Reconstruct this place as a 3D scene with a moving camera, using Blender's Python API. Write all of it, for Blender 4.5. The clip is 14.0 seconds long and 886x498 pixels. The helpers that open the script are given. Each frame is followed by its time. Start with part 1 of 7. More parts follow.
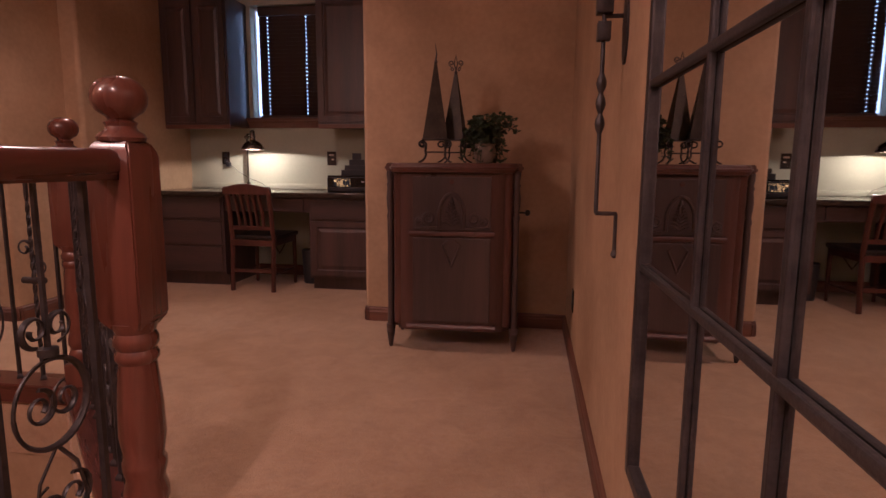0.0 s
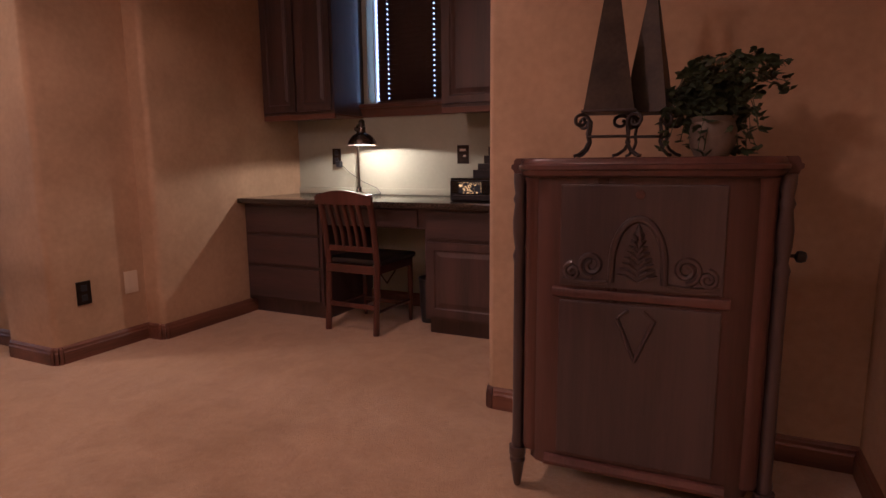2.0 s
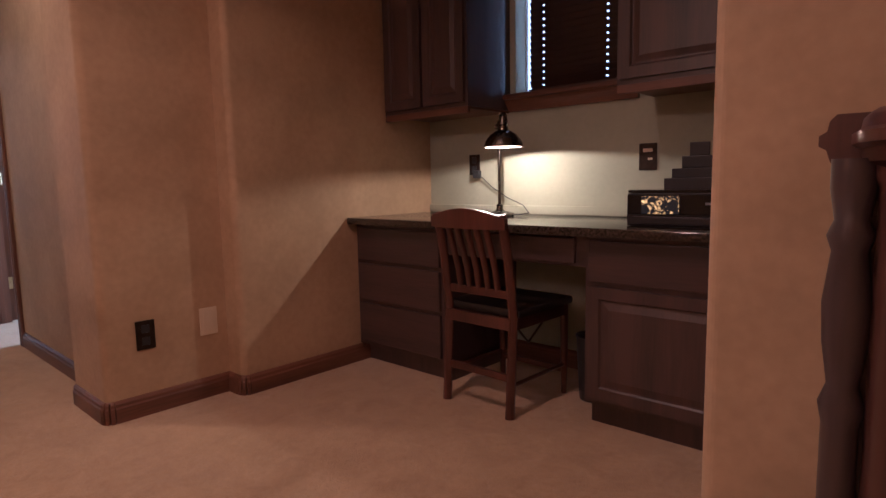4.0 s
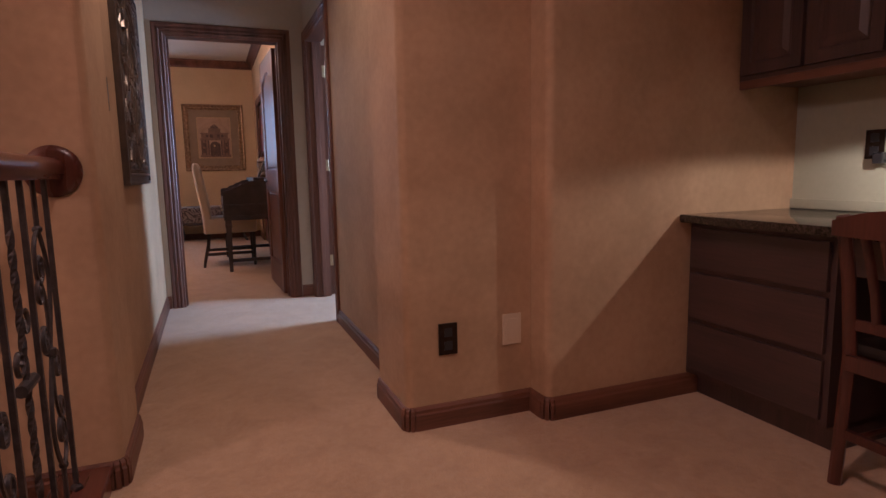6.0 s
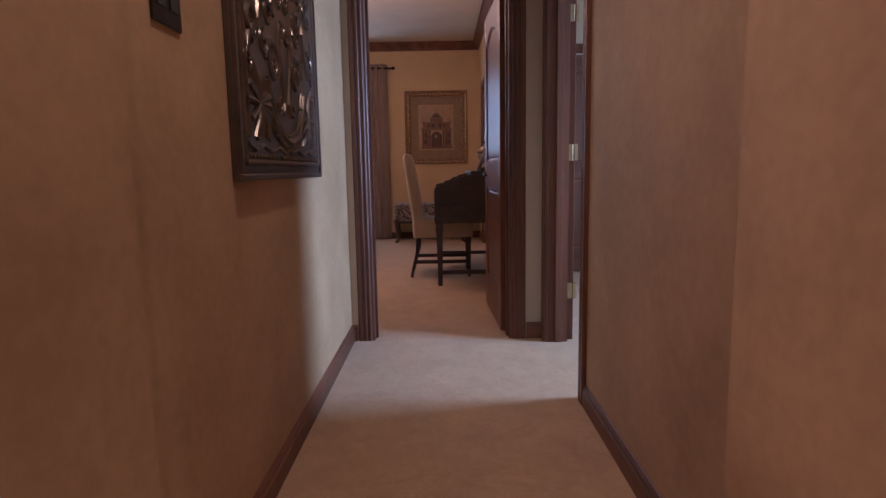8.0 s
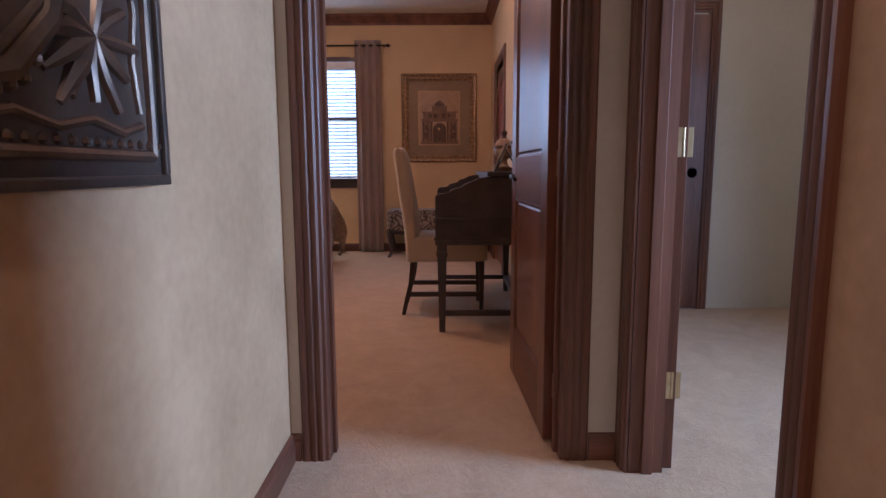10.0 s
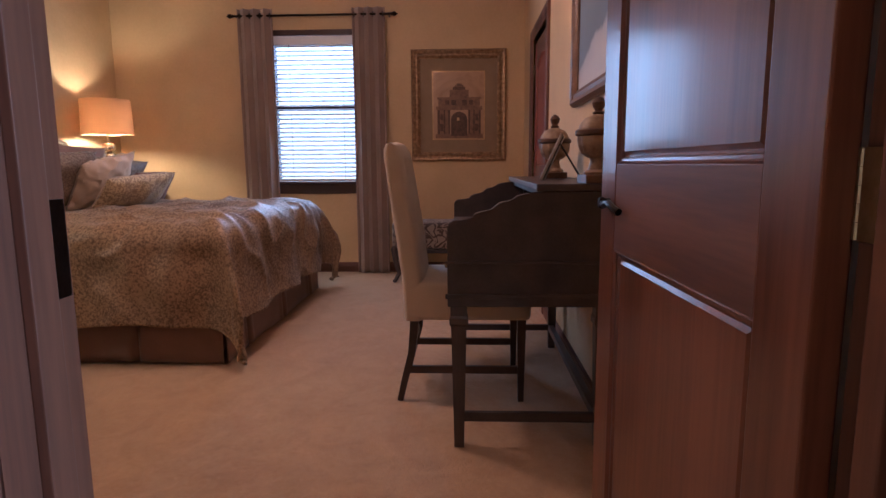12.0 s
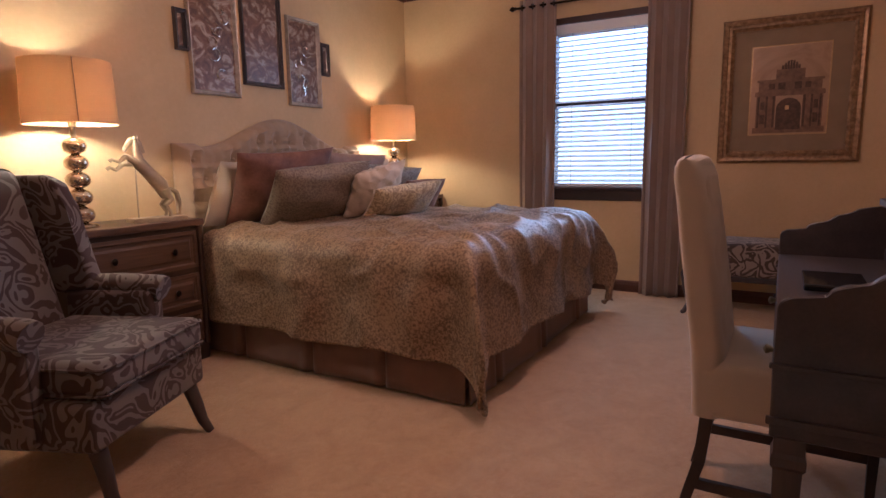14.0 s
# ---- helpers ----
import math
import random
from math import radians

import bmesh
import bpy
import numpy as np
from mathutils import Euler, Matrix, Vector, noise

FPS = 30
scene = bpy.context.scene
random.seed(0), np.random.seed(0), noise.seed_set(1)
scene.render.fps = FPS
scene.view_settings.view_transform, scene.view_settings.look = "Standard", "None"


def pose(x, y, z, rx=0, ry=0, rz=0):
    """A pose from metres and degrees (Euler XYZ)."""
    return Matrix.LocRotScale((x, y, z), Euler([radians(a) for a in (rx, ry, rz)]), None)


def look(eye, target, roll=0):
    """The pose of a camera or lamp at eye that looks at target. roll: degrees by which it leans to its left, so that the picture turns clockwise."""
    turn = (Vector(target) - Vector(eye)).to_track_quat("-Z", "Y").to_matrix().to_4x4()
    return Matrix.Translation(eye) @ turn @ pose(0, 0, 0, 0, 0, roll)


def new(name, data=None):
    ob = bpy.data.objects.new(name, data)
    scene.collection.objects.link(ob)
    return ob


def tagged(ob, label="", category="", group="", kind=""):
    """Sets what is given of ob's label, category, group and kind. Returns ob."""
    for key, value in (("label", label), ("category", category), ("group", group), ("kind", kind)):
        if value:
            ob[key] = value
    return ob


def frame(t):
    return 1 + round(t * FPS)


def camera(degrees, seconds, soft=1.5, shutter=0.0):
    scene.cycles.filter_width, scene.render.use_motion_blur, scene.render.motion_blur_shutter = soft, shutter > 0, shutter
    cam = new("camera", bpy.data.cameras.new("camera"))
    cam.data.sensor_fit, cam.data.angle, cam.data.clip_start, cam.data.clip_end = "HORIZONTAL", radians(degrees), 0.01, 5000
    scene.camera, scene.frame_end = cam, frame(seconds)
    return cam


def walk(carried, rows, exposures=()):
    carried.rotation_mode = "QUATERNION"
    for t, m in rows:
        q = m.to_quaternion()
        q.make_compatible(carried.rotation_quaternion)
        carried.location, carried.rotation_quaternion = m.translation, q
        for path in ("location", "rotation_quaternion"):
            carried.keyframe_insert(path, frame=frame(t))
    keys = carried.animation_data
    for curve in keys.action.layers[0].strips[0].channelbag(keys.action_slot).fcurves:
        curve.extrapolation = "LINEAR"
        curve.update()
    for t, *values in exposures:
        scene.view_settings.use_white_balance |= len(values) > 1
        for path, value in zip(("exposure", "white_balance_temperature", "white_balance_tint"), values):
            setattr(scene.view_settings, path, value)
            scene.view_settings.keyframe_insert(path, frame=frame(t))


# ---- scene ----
cam = camera(74.8, 14.0)
PATH = [
    (0, (0.421, -0.185, 1.049), (0.128, 1.772, 0.759), 0.4),
    (0.5, (0.349, 0.23, 1.052), (0.006, 2.177, 0.754), 0.1),
    (1, (0.332, 0.64, 1.043), (-0.074, 2.575, 0.743), -0.1),
    (1.5, (0.285, 0.954, 1.055), (-0.355, 2.825, 0.754), -0.2),
    (2, (0.179, 1.294, 1.049), (-0.66, 3.085, 0.749), -0.5),
    (2.5, (0.024, 1.595, 1.023), (-0.961, 3.311, 0.733), -0.7),
    (2.7, (-0.048, 1.718, 1.023), (-1.11, 3.388, 0.735), -0.8),
    (4.8, (-0.341, 2.401, 0.981), (-1.776, 3.772, 0.734), -1.1),
    (5, (-0.371, 2.395, 1.008), (-1.852, 3.712, 0.738), -1.2),
    (5.5, (-0.539, 2.426, 0.972), (-2.258, 3.414, 0.709), -1.3),
    (6, (-0.838, 2.426, 1.014), (-2.68, 3.156, 0.748), -1.1),
    (6.5, (-1.182, 2.46, 0.975), (-3.107, 2.935, 0.708), -1.1),
    (7, (-1.526, 2.522, 0.942), (-3.505, 2.651, 0.685), -1.7),
    (7.5, (-1.945, 2.533, 0.978), (-3.927, 2.545, 0.712), -1.2),
    (8, (-2.355, 2.599, 0.994), (-4.336, 2.6, 0.725), -1.0),
    (8.5, (-2.691, 2.629, 0.984), (-4.672, 2.592, 0.715), -1.0),
    (9, (-3.082, 2.589, 1.005), (-5.063, 2.555, 0.734), -0.8),
    (9.2, (-3.232, 2.571, 0.999), (-5.214, 2.547, 0.728), -0.7),
    (11.3, (-4.728, 2.623, 1.03), (-6.709, 2.626, 0.757), -0.1),
    (11.5, (-4.884, 2.617, 1.039), (-6.864, 2.605, 0.758), -0.2),
    (12, (-5.239, 2.6, 1.051), (-7.216, 2.522, 0.764), -0.4),
    (12.5, (-5.57, 2.615, 1.082), (-7.525, 2.316, 0.786), -0.7),
    (13, (-5.799, 2.563, 1.085), (-7.694, 1.999, 0.784), -1.0),
    (13.5, (-5.891, 2.518, 1.119), (-7.703, 1.726, 0.819), -1.0),
    (14, (-5.898, 2.524, 1.152), (-7.606, 1.53, 0.847), -1.0),
]
walk(cam, [(t, look(eye, target, roll)) for t, eye, target, roll in PATH], [(t, stops, 4650, 23) for t, stops in ((0.0, 0.78), (2.5, 0.76), (6.0, 0.63), (8.0, 0.49), (9.0, 0.62), (11.5, 0.69), (14.0, 0.68))])

# ---- light ----
world = bpy.data.worlds.new("sky")
scene.world = world
world.use_nodes = True
_sky = world.node_tree.nodes.new("ShaderNodeTexSky")
_sky.sky_type = "NISHITA"
_sky.sun_disc = False
_sky.sun_elevation = radians(38)
_sky.sun_rotation = radians(200)
world.node_tree.nodes["Background"].inputs["Strength"].default_value = 0.12
world.node_tree.links.new(_sky.outputs["Color"], world.node_tree.nodes["Background"].inputs["Color"])


def sun_lamp():
    d = bpy.data.lights.new("sun", "SUN")
    d.energy, d.angle, d.color = 1.0, radians(10), (1.0, 0.95, 0.88)
    ob = new("sun", d)
    ob.matrix_world = look((0, 0, 20), (3, -8, 10))
    return ob


def window_light(name, m, w, h, watts, color=(0.80, 0.94, 0.97), spread=180):
    d = bpy.data.lights.new(name, "AREA")
    d.shape, d.size, d.size_y, d.energy, d.color = "RECTANGLE", w, h, watts, color
    d.spread = radians(spread)
    ob = new(name, d)
    ob.matrix_world = m
    return ob


def bulb(name, at, watts, color, radius=0.03):
    d = bpy.data.lights.new(name, "POINT")
    d.energy, d.color, d.shadow_soft_size = watts, color, radius
    ob = new(name, d)
    ob.location = at
    return ob


def downlight(name, at, watts, color, degrees, blend=0.9, radius=0.05):
    d = bpy.data.lights.new(name, "SPOT")
    d.energy, d.color, d.spot_size, d.spot_blend, d.shadow_soft_size = watts, color, radians(degrees), blend, radius
    ob = new(name, d)
    ob.location = at
    return ob


WARM = (1.0, 0.56, 0.32)
LAMP = (1.0, 0.70, 0.40)
sun_lamp()
# daylight in the openings: the side room and the bedroom window
window_light("side_room_daylight", look((-4.95, 5.72, 1.45), (-4.95, 3.0, 0.9)), 0.75, 1.3, 44, spread=140)
window_light("bedroom_daylight", look((-10.80, 1.2, 1.6), (-8.0, 1.2, 1.3)), 0.70, 1.30, 7)
# the landing's recessed lamp, two added fill spots, and the lamp over the stairs
downlight("landing_downlight", (-1.60, 2.75, 2.775), 49, WARM, 135)
downlight("landing_downlight_south", (-0.05, -0.9, 2.775), 96, WARM, 150)
downlight("corridor_downlight", (-3.55, 2.6, 2.775), 33, (1.0, 0.66, 0.37), 150)
bulb("stair_lamp_bulb", (-1.75, -0.4, 2.30), 44, WARM, 0.12)
# desk lamp
bulb("desk_lamp_bulb", (-2.033, 4.675, 1.175), 9.0, LAMP, 0.006)
# unseen fill added below the bedroom ceiling to brighten the walls
bulb("bedroom_lamp_bulb", (-7.9, 1.6, 2.42), 33, WARM, 0.14)
# weak unseen fill added in the side room beyond the doorway
bulb("side_room_bulb", (-6.9, 4.6, 2.4), 2.5, LAMP, 0.10)


# ---- materials ----
def nodes_of(name):
    m = bpy.data.materials.new(name)
    m.use_nodes = True
    t = m.node_tree
    return m, t, t.nodes["Principled BSDF"], t.nodes.new, t.links.new


def surface(name, a, b, rough=0.7, scale=4.0, fine=60.0, bump=0.15, metal=0.0, stretch=(1, 1, 1), spec=0.5, sheen=0.0,
            detail=6.0, contrast=(0.3, 0.7), dist=0.002, rvar=0.12, coat=0.0):
    """Mottled surface: two noises mix the colours a and b; the finer one gives relief."""
    m, t, p, add, link = nodes_of(name)
    tc = add("ShaderNodeTexCoord")
    mp = add("ShaderNodeMapping")
    mp.inputs["Scale"].default_value = stretch
    link(tc.outputs["Object"], mp.inputs["Vector"])
    n1 = add("ShaderNodeTexNoise")
    n1.inputs["Scale"].default_value, n1.inputs["Detail"].default_value = scale, detail
    n2 = add("ShaderNodeTexNoise")
    n2.inputs["Scale"].default_value, n2.inputs["Detail"].default_value = fine, 4.0
    link(mp.outputs["Vector"], n1.inputs["Vector"])
    link(mp.outputs["Vector"], n2.inputs["Vector"])
    mixn = add("ShaderNodeMath")
    mixn.operation = "MULTIPLY_ADD"
    link(n2.outputs["Fac"], mixn.inputs[0])
    mixn.inputs[1].default_value = 0.35
    sub = add("ShaderNodeMath")
    sub.operation = "SUBTRACT"
    link(n1.outputs["Fac"], sub.inputs[0])
    sub.inputs[1].default_value = 0.175
    link(sub.outputs[0], mixn.inputs[2])
    r = add("ShaderNodeValToRGB")
    r.color_ramp.elements[0].position, r.color_ramp.elements[1].position = contrast
    r.color_ramp.elements[0].color, r.color_ramp.elements[1].color = (*a, 1), (*b, 1)
    link(mixn.outputs[0], r.inputs["Fac"])
    link(r.outputs["Color"], p.inputs["Base Color"])
    rr = add("ShaderNodeMapRange")
    rr.inputs["To Min"].default_value, rr.inputs["To Max"].default_value = max(0.02, rough - rvar), min(1.0, rough + rvar)
    link(n1.outputs["Fac"], rr.inputs["Value"])
    link(rr.outputs["Result"], p.inputs["Roughness"])
    bm_ = add("ShaderNodeBump")
    bm_.inputs["Strength"].default_value, bm_.inputs["Distance"].default_value = bump, dist
    link(n2.outputs["Fac"], bm_.inputs["Height"])
    link(bm_.outputs["Normal"], p.inputs["Normal"])
    p.inputs["Metallic"].default_value = metal
    p.inputs["Specular IOR Level"].default_value = spec
    p.inputs["Coat Weight"].default_value = coat
    p.inputs["Coat Roughness"].default_value = 0.12
    if sheen:
        p.inputs["Sheen Weight"].default_value = sheen
    return m


def timber(name, a, b, along="z", rough=0.35, scale=9.0, coat=0.25, grain=14.0):
    """Stained wood with grain along one axis."""
    k = {"x": (0.06, 1, 1), "y": (1, 0.06, 1), "z": (1, 1, 0.06)}[along]
    return surface(name, a, b, rough, scale, scale * grain, 0.22, 0, k, 0.5, 0, 8.0, (0.32, 0.68), 0.0008, 0.1, coat)


def plain(name, c, rough=0.5, metal=0.0, emit=0.0, spec=0.5):
    m, t, p, add, link = nodes_of(name)
    p.inputs["Base Color"].default_value = (*c, 1)
    p.inputs["Roughness"].default_value = rough
    p.inputs["Metallic"].default_value = metal
    p.inputs["Specular IOR Level"].default_value = spec
    if emit:
        p.inputs["Emission Color"].default_value = (*c, 1)
        p.inputs["Emission Strength"].default_value = emit
    return m


def carpet_stuff(name, a, b):
    m, t, p, add, link = nodes_of(name)
    tc = add("ShaderNodeTexCoord")
    big = add("ShaderNodeTexNoise")
    big.inputs["Scale"].default_value, big.inputs["Detail"].default_value, big.inputs["Roughness"].default_value = 6.0, 9.0, 0.68
    big.inputs["Distortion"].default_value = 0.8
    tuft = add("ShaderNodeTexVoronoi")
    tuft.inputs["Scale"].default_value = 130.0
    mid = add("ShaderNodeTexNoise")
    mid.inputs["Scale"].default_value, mid.inputs["Detail"].default_value, mid.inputs["Roughness"].default_value = 44.0, 8.0, 0.78
    mid.inputs["Distortion"].default_value = 0.7
    for n in (big, tuft, mid):
        link(tc.outputs["Object"], n.inputs["Vector"])
    add1 = add("ShaderNodeMath")
    add1.operation = "MULTIPLY_ADD"
    bs = add("ShaderNodeMath")
    bs.operation = "MULTIPLY"
    bs.inputs[1].default_value = 0.60
    link(big.outputs["Fac"], bs.inputs[0])
    link(mid.outputs["Fac"], add1.inputs[0])
    add1.inputs[1].default_value = 0.58
    link(bs.outputs[0], add1.inputs[2])
    r = add("ShaderNodeValToRGB")
    r.color_ramp.elements[0].position, r.color_ramp.elements[1].position = 0.36, 0.82
    r.color_ramp.elements[0].color, r.color_ramp.elements[1].color = (*a, 1), (*b, 1)
    link(add1.outputs[0], r.inputs["Fac"])
    link(r.outputs["Color"], p.inputs["Base Color"])
    h = add("ShaderNodeMath")
    h.operation = "MULTIPLY_ADD"
    link(tuft.outputs["Distance"], h.inputs[0])
    h.inputs[1].default_value = 0.15
    link(mid.outputs["Fac"], h.inputs[2])
    bp = add("ShaderNodeBump")
    bp.inputs["Strength"].default_value, bp.inputs["Distance"].default_value = 0.75, 0.010
    link(h.outputs[0], bp.inputs["Height"])
    link(bp.outputs["Normal"], p.inputs["Normal"])
    p.inputs["Roughness"].default_value = 1.0
    p.inputs["Specular IOR Level"].default_value = 0.1
    p.inputs["Sheen Weight"].default_value = 0.25
    return m


M_WALL = surface("suede_paint", (0.39, 0.260, 0.147), (0.525, 0.362, 0.214), 0.75, 2.6, 34.0, 0.16, 0, (1, 1, 1), 0.3, dist=0.002)
M_HALLWALL = surface("corridor_paint", (0.50, 0.45, 0.375), (0.57, 0.515, 0.435), 0.75, 2.2, 38.0, 0.16, 0, (1, 1, 1), 0.3, dist=0.002)
M_BEDWALL = surface("bedroom_paint", (0.57, 0.415, 0.225), (0.65, 0.485, 0.27), 0.75, 2.2, 38.0, 0.16, 0, (1, 1, 1), 0.3, dist=0.002)
M_GREEN = surface("sage_paint", (0.40, 0.41, 0.31), (0.46, 0.47, 0.36), 0.75, 2.4, 45.0, 0.25, 0, (1, 1, 1), 0.3, dist=0.003)
M_CEIL = surface("ceiling_paint", (0.66, 0.60, 0.50), (0.72, 0.66, 0.56), 0.85, 3.0, 60.0, 0.25, 0, (1, 1, 1), 0.2, dist=0.002)
M_CARPET = carpet_stuff("beige_carpet", (0.37, 0.237, 0.132), (0.61, 0.412, 0.240))
M_TRIM = timber("stained_trim", (0.075, 0.029, 0.017), (0.190, 0.079, 0.043), "z", 0.46, 9.0, 0.05)
M_DOOR = timber("varnished_door", (0.085, 0.026, 0.013), (0.215, 0.080, 0.040), "z", 0.33, 7.0, 0.25)
M_REDDOOR = timber("red_brown_door", (0.16, 0.036, 0.022), (0.30, 0.075, 0.042), "z", 0.4, 8.0, 0.1)
M_TRIMX = timber("stained_trim_x", (0.075, 0.029, 0.017), (0.190, 0.079, 0.043), "x", 0.46, 9.0, 0.05)
M_TRIMY = timber("stained_trim_y", (0.075, 0.029, 0.017), (0.190, 0.079, 0.043), "y", 0.46, 9.0, 0.05)
M_DARKWOOD = timber("dark_cabinet_wood", (0.040, 0.027, 0.027), (0.085, 0.048, 0.042), "z", 0.38)
M_DARKWOODX = timber("dark_cabinet_wood_x", (0.040, 0.027, 0.027), (0.085, 0.048, 0.042), "x", 0.38)
M_IRON = surface("wrought_iron", (0.045, 0.040, 0.043), (0.085, 0.074, 0.074), 0.45, 30, 160, 0.3, 0.6)
M_BLACK = plain("black_plastic", (0.024, 0.024, 0.028), 0.3)
M_IVORY = plain("ivory_plastic", (0.62, 0.52, 0.38), 0.4)
M_BRASS = surface("worn_brass", (0.42, 0.34, 0.19), (0.56, 0.47, 0.30), 0.38, 30, 200, 0.1, 1.0)
M_GLASS = plain("pane_glass", (0.9, 0.95, 1.0), 0.02)
M_GLASS.node_tree.nodes["Principled BSDF"].inputs["Transmission Weight"].default_value = 1.0
M_MIRROR = plain("mirror_silver", (0.82, 0.82, 0.80), 0.015, 1.0)


# ---- mesh helpers ----
def box(bm, x0, x1, y0, y1, z0, z1, bevel=0.0, seg=2):
    r = bmesh.ops.create_cube(bm, size=1.0)
    vs = r["verts"]
    for v in vs:
        v.co = ((x0 + x1) / 2 + v.co.x * (x1 - x0), (y0 + y1) / 2 + v.co.y * (y1 - y0), (z0 + z1) / 2 + v.co.z * (z1 - z0))
    if bevel > 0:
        es = list({e for v in vs for e in v.link_edges})
        bmesh.ops.bevel(bm, geom=es, offset=bevel, segments=seg, profile=0.6, affect="EDGES")
    return bm


def boxes(*rows, bevel=0.0):
    bm = bmesh.new()
    for r in rows:
        box(bm, *r, bevel=bevel)
    return bm


def lathe(profile, n=24, at=(0, 0, 0), bm=None):
    """A turned body round z from (radius, height) rows."""
    bm = bm or bmesh.new()
    rings = []
    for r, z in profile:
        rings.append([bm.verts.new((at[0] + r * math.cos(2 * math.pi * k / n), at[1] + r * math.sin(2 * math.pi * k / n), at[2] + z)) for k in range(n)])
    for a, b in zip(rings, rings[1:]):
        for k in range(n):
            bm.faces.new((a[k], a[(k + 1) % n], b[(k + 1) % n], b[k]))
    bm.faces.new(rings[0][::-1])
    bm.faces.new(rings[-1])
    return bm


def tube(points, radius, bm=None, n=8, flat=1.0, closed=False, taper=None):
    """A round (or flattened) bar along a line of points."""
    bm = bm or bmesh.new()
    pts = [Vector(p) for p in points]
    rings = []
    side = None
    for i, p in enumerate(pts):
        d = (pts[min(i + 1, len(pts) - 1)] - pts[max(i - 1, 0)])
        d = d.normalized() if d.length > 1e-9 else Vector((0, 0, 1))
        if side is None:
            side = d.orthogonal().normalized()
        side = (side - d * side.dot(d))
        side = side.normalized() if side.length > 1e-6 else d.orthogonal().normalized()
        up = d.cross(side)
        r = radius * (taper(i / max(1, len(pts) - 1)) if taper else 1.0)
        rings.append([bm.verts.new(p + side * (r * math.cos(2 * math.pi * k / n)) + up * (r * flat * math.sin(2 * math.pi * k / n))) for k in range(n)])
    for a, b in zip(rings, rings[1:]):
        for k in range(n):
            bm.faces.new((a[k], a[(k + 1) % n], b[(k + 1) % n], b[k]))
    bm.faces.new(rings[0][::-1])
    bm.faces.new(rings[-1])
    return bm


def sweep(section, a, b, up=(0, 0, 1), bm=None):
    """A straight moulding from a to b; section rows are (out, up), out to the right of the way a to b."""
    bm = bm or bmesh.new()
    a, b, up = Vector(a), Vector(b), Vector(up)
    d = (b - a).normalized()
    out = d.cross(up).normalized()
    ra = [bm.verts.new(a + out * u + up * v) for u, v in section]
    rb = [bm.verts.new(b + out * u + up * v) for u, v in section]
    n = len(section)
    for k in range(n):
        bm.faces.new((ra[k], ra[(k + 1) % n], rb[(k + 1) % n], rb[k]))
    bm.faces.new(ra)
    bm.faces.new(rb[::-1])
    return bm


def prism(outline, z0, z1, bm=None):
    """An upright block over a plan outline."""
    bm = bm or bmesh.new()
    lo = [bm.verts.new((x, y, z0)) for x, y in outline]
    hi = [bm.verts.new((x, y, z1)) for x, y in outline]
    n = len(outline)
    for k in range(n):
        bm.faces.new((lo[k], lo[(k + 1) % n], hi[(k + 1) % n], hi[k]))
    bm.faces.new(lo[::-1])
    bm.faces.new(hi)
    return bm


def mesh_of(name, bm, mat, smooth=False):
    bmesh.ops.recalc_face_normals(bm, faces=bm.faces)
    me = bpy.data.meshes.new(name)
    bm.to_mesh(me)
    bm.free()
    if mat:
        me.materials.append(mat)
    if smooth:
        for p in me.polygons:
            p.use_smooth = True
        me.set_sharp_from_angle(angle=radians(40))
    return me


def part(name, bm, material, parent=None, label="", smooth=True, m=None):
    ob = new(name, mesh_of(name, bm, material, smooth))
    if parent is not None:
        ob.parent = parent
    if m is not None:
        ob.matrix_local = m
    if label:
        ob["label"] = label
    return ob


def thing(name, m, label, category, group=""):
    ob = new(name)
    ob.empty_display_size = 0.1
    ob.matrix_world = m
    return tagged(ob, label, category, group)


def setting(name, bm, mat, label="", category="", smooth=False):
    return tagged(part(name, bm, mat, None, "", smooth), label, category, kind="structure")


def arc_corner(cx, cy, r, a0, a1, n=6):
    return [(cx + r * math.cos(radians(a0 + (a1 - a0) * k / n)), cy + r * math.sin(radians(a0 + (a1 - a0) * k / n))) for k in range(n + 1)]


# ---- structure ----
TOP = 2.80          # ceilings
XR = 0.665           # wall with the mirror
YP = 3.52           # wall behind the tall cabinet
XN0, XN1, YN = -2.775, -0.66, 4.97   # study nook
XO = -2.905         # wall with the outlets and the rail
YC0, YC1 = 2.055, 3.19              # corridor sides
XD = -5.70          # bedroom door wall
DY0, DY1, DH = 2.19, 2.985, 2.04    # bedroom doorway
SX0, SX1 = -5.60, -4.77             # doorway to the side room
XB, YB0, YB1 = -10.92, -0.80, 3.16  # bedroom far wall, head wall, desk wall
RB = 0.03

bmf = bmesh.new()


def slab(bm, outline, z0=-0.25, z1=0.0):
    prism(outline, z0, z1, bm)


slab(bmf, [(-0.58, -3.0), (XR + 0.12, -3.0), (XR + 0.12, 5.1), (-0.58, 5.1)])
slab(bmf, [(-2.9, 1.95), (-1.56, 1.95), (-0.58, 0.93), (-0.58, 5.1), (-2.9, 5.1)])
slab(bmf, [(-5.76, 1.9), (-2.9, 1.9), (-2.9, 5.1), (-5.76, 5.1)])
slab(bmf, [(-11.1, -1.0), (-5.76, -1.0), (-5.76, 5.1), (-11.1, 5.1)])
slab(bmf, [(-8.0, 5.1), (-2.9, 5.1), (-2.9, 6.0), (-8.0, 6.0)])
bmesh.ops.remove_doubles(bmf, verts=bmf.verts, dist=0.0005)
setting("floor", bmf, M_CARPET, "beige cut-pile carpet through landing, corridor and bedroom", "carpet")
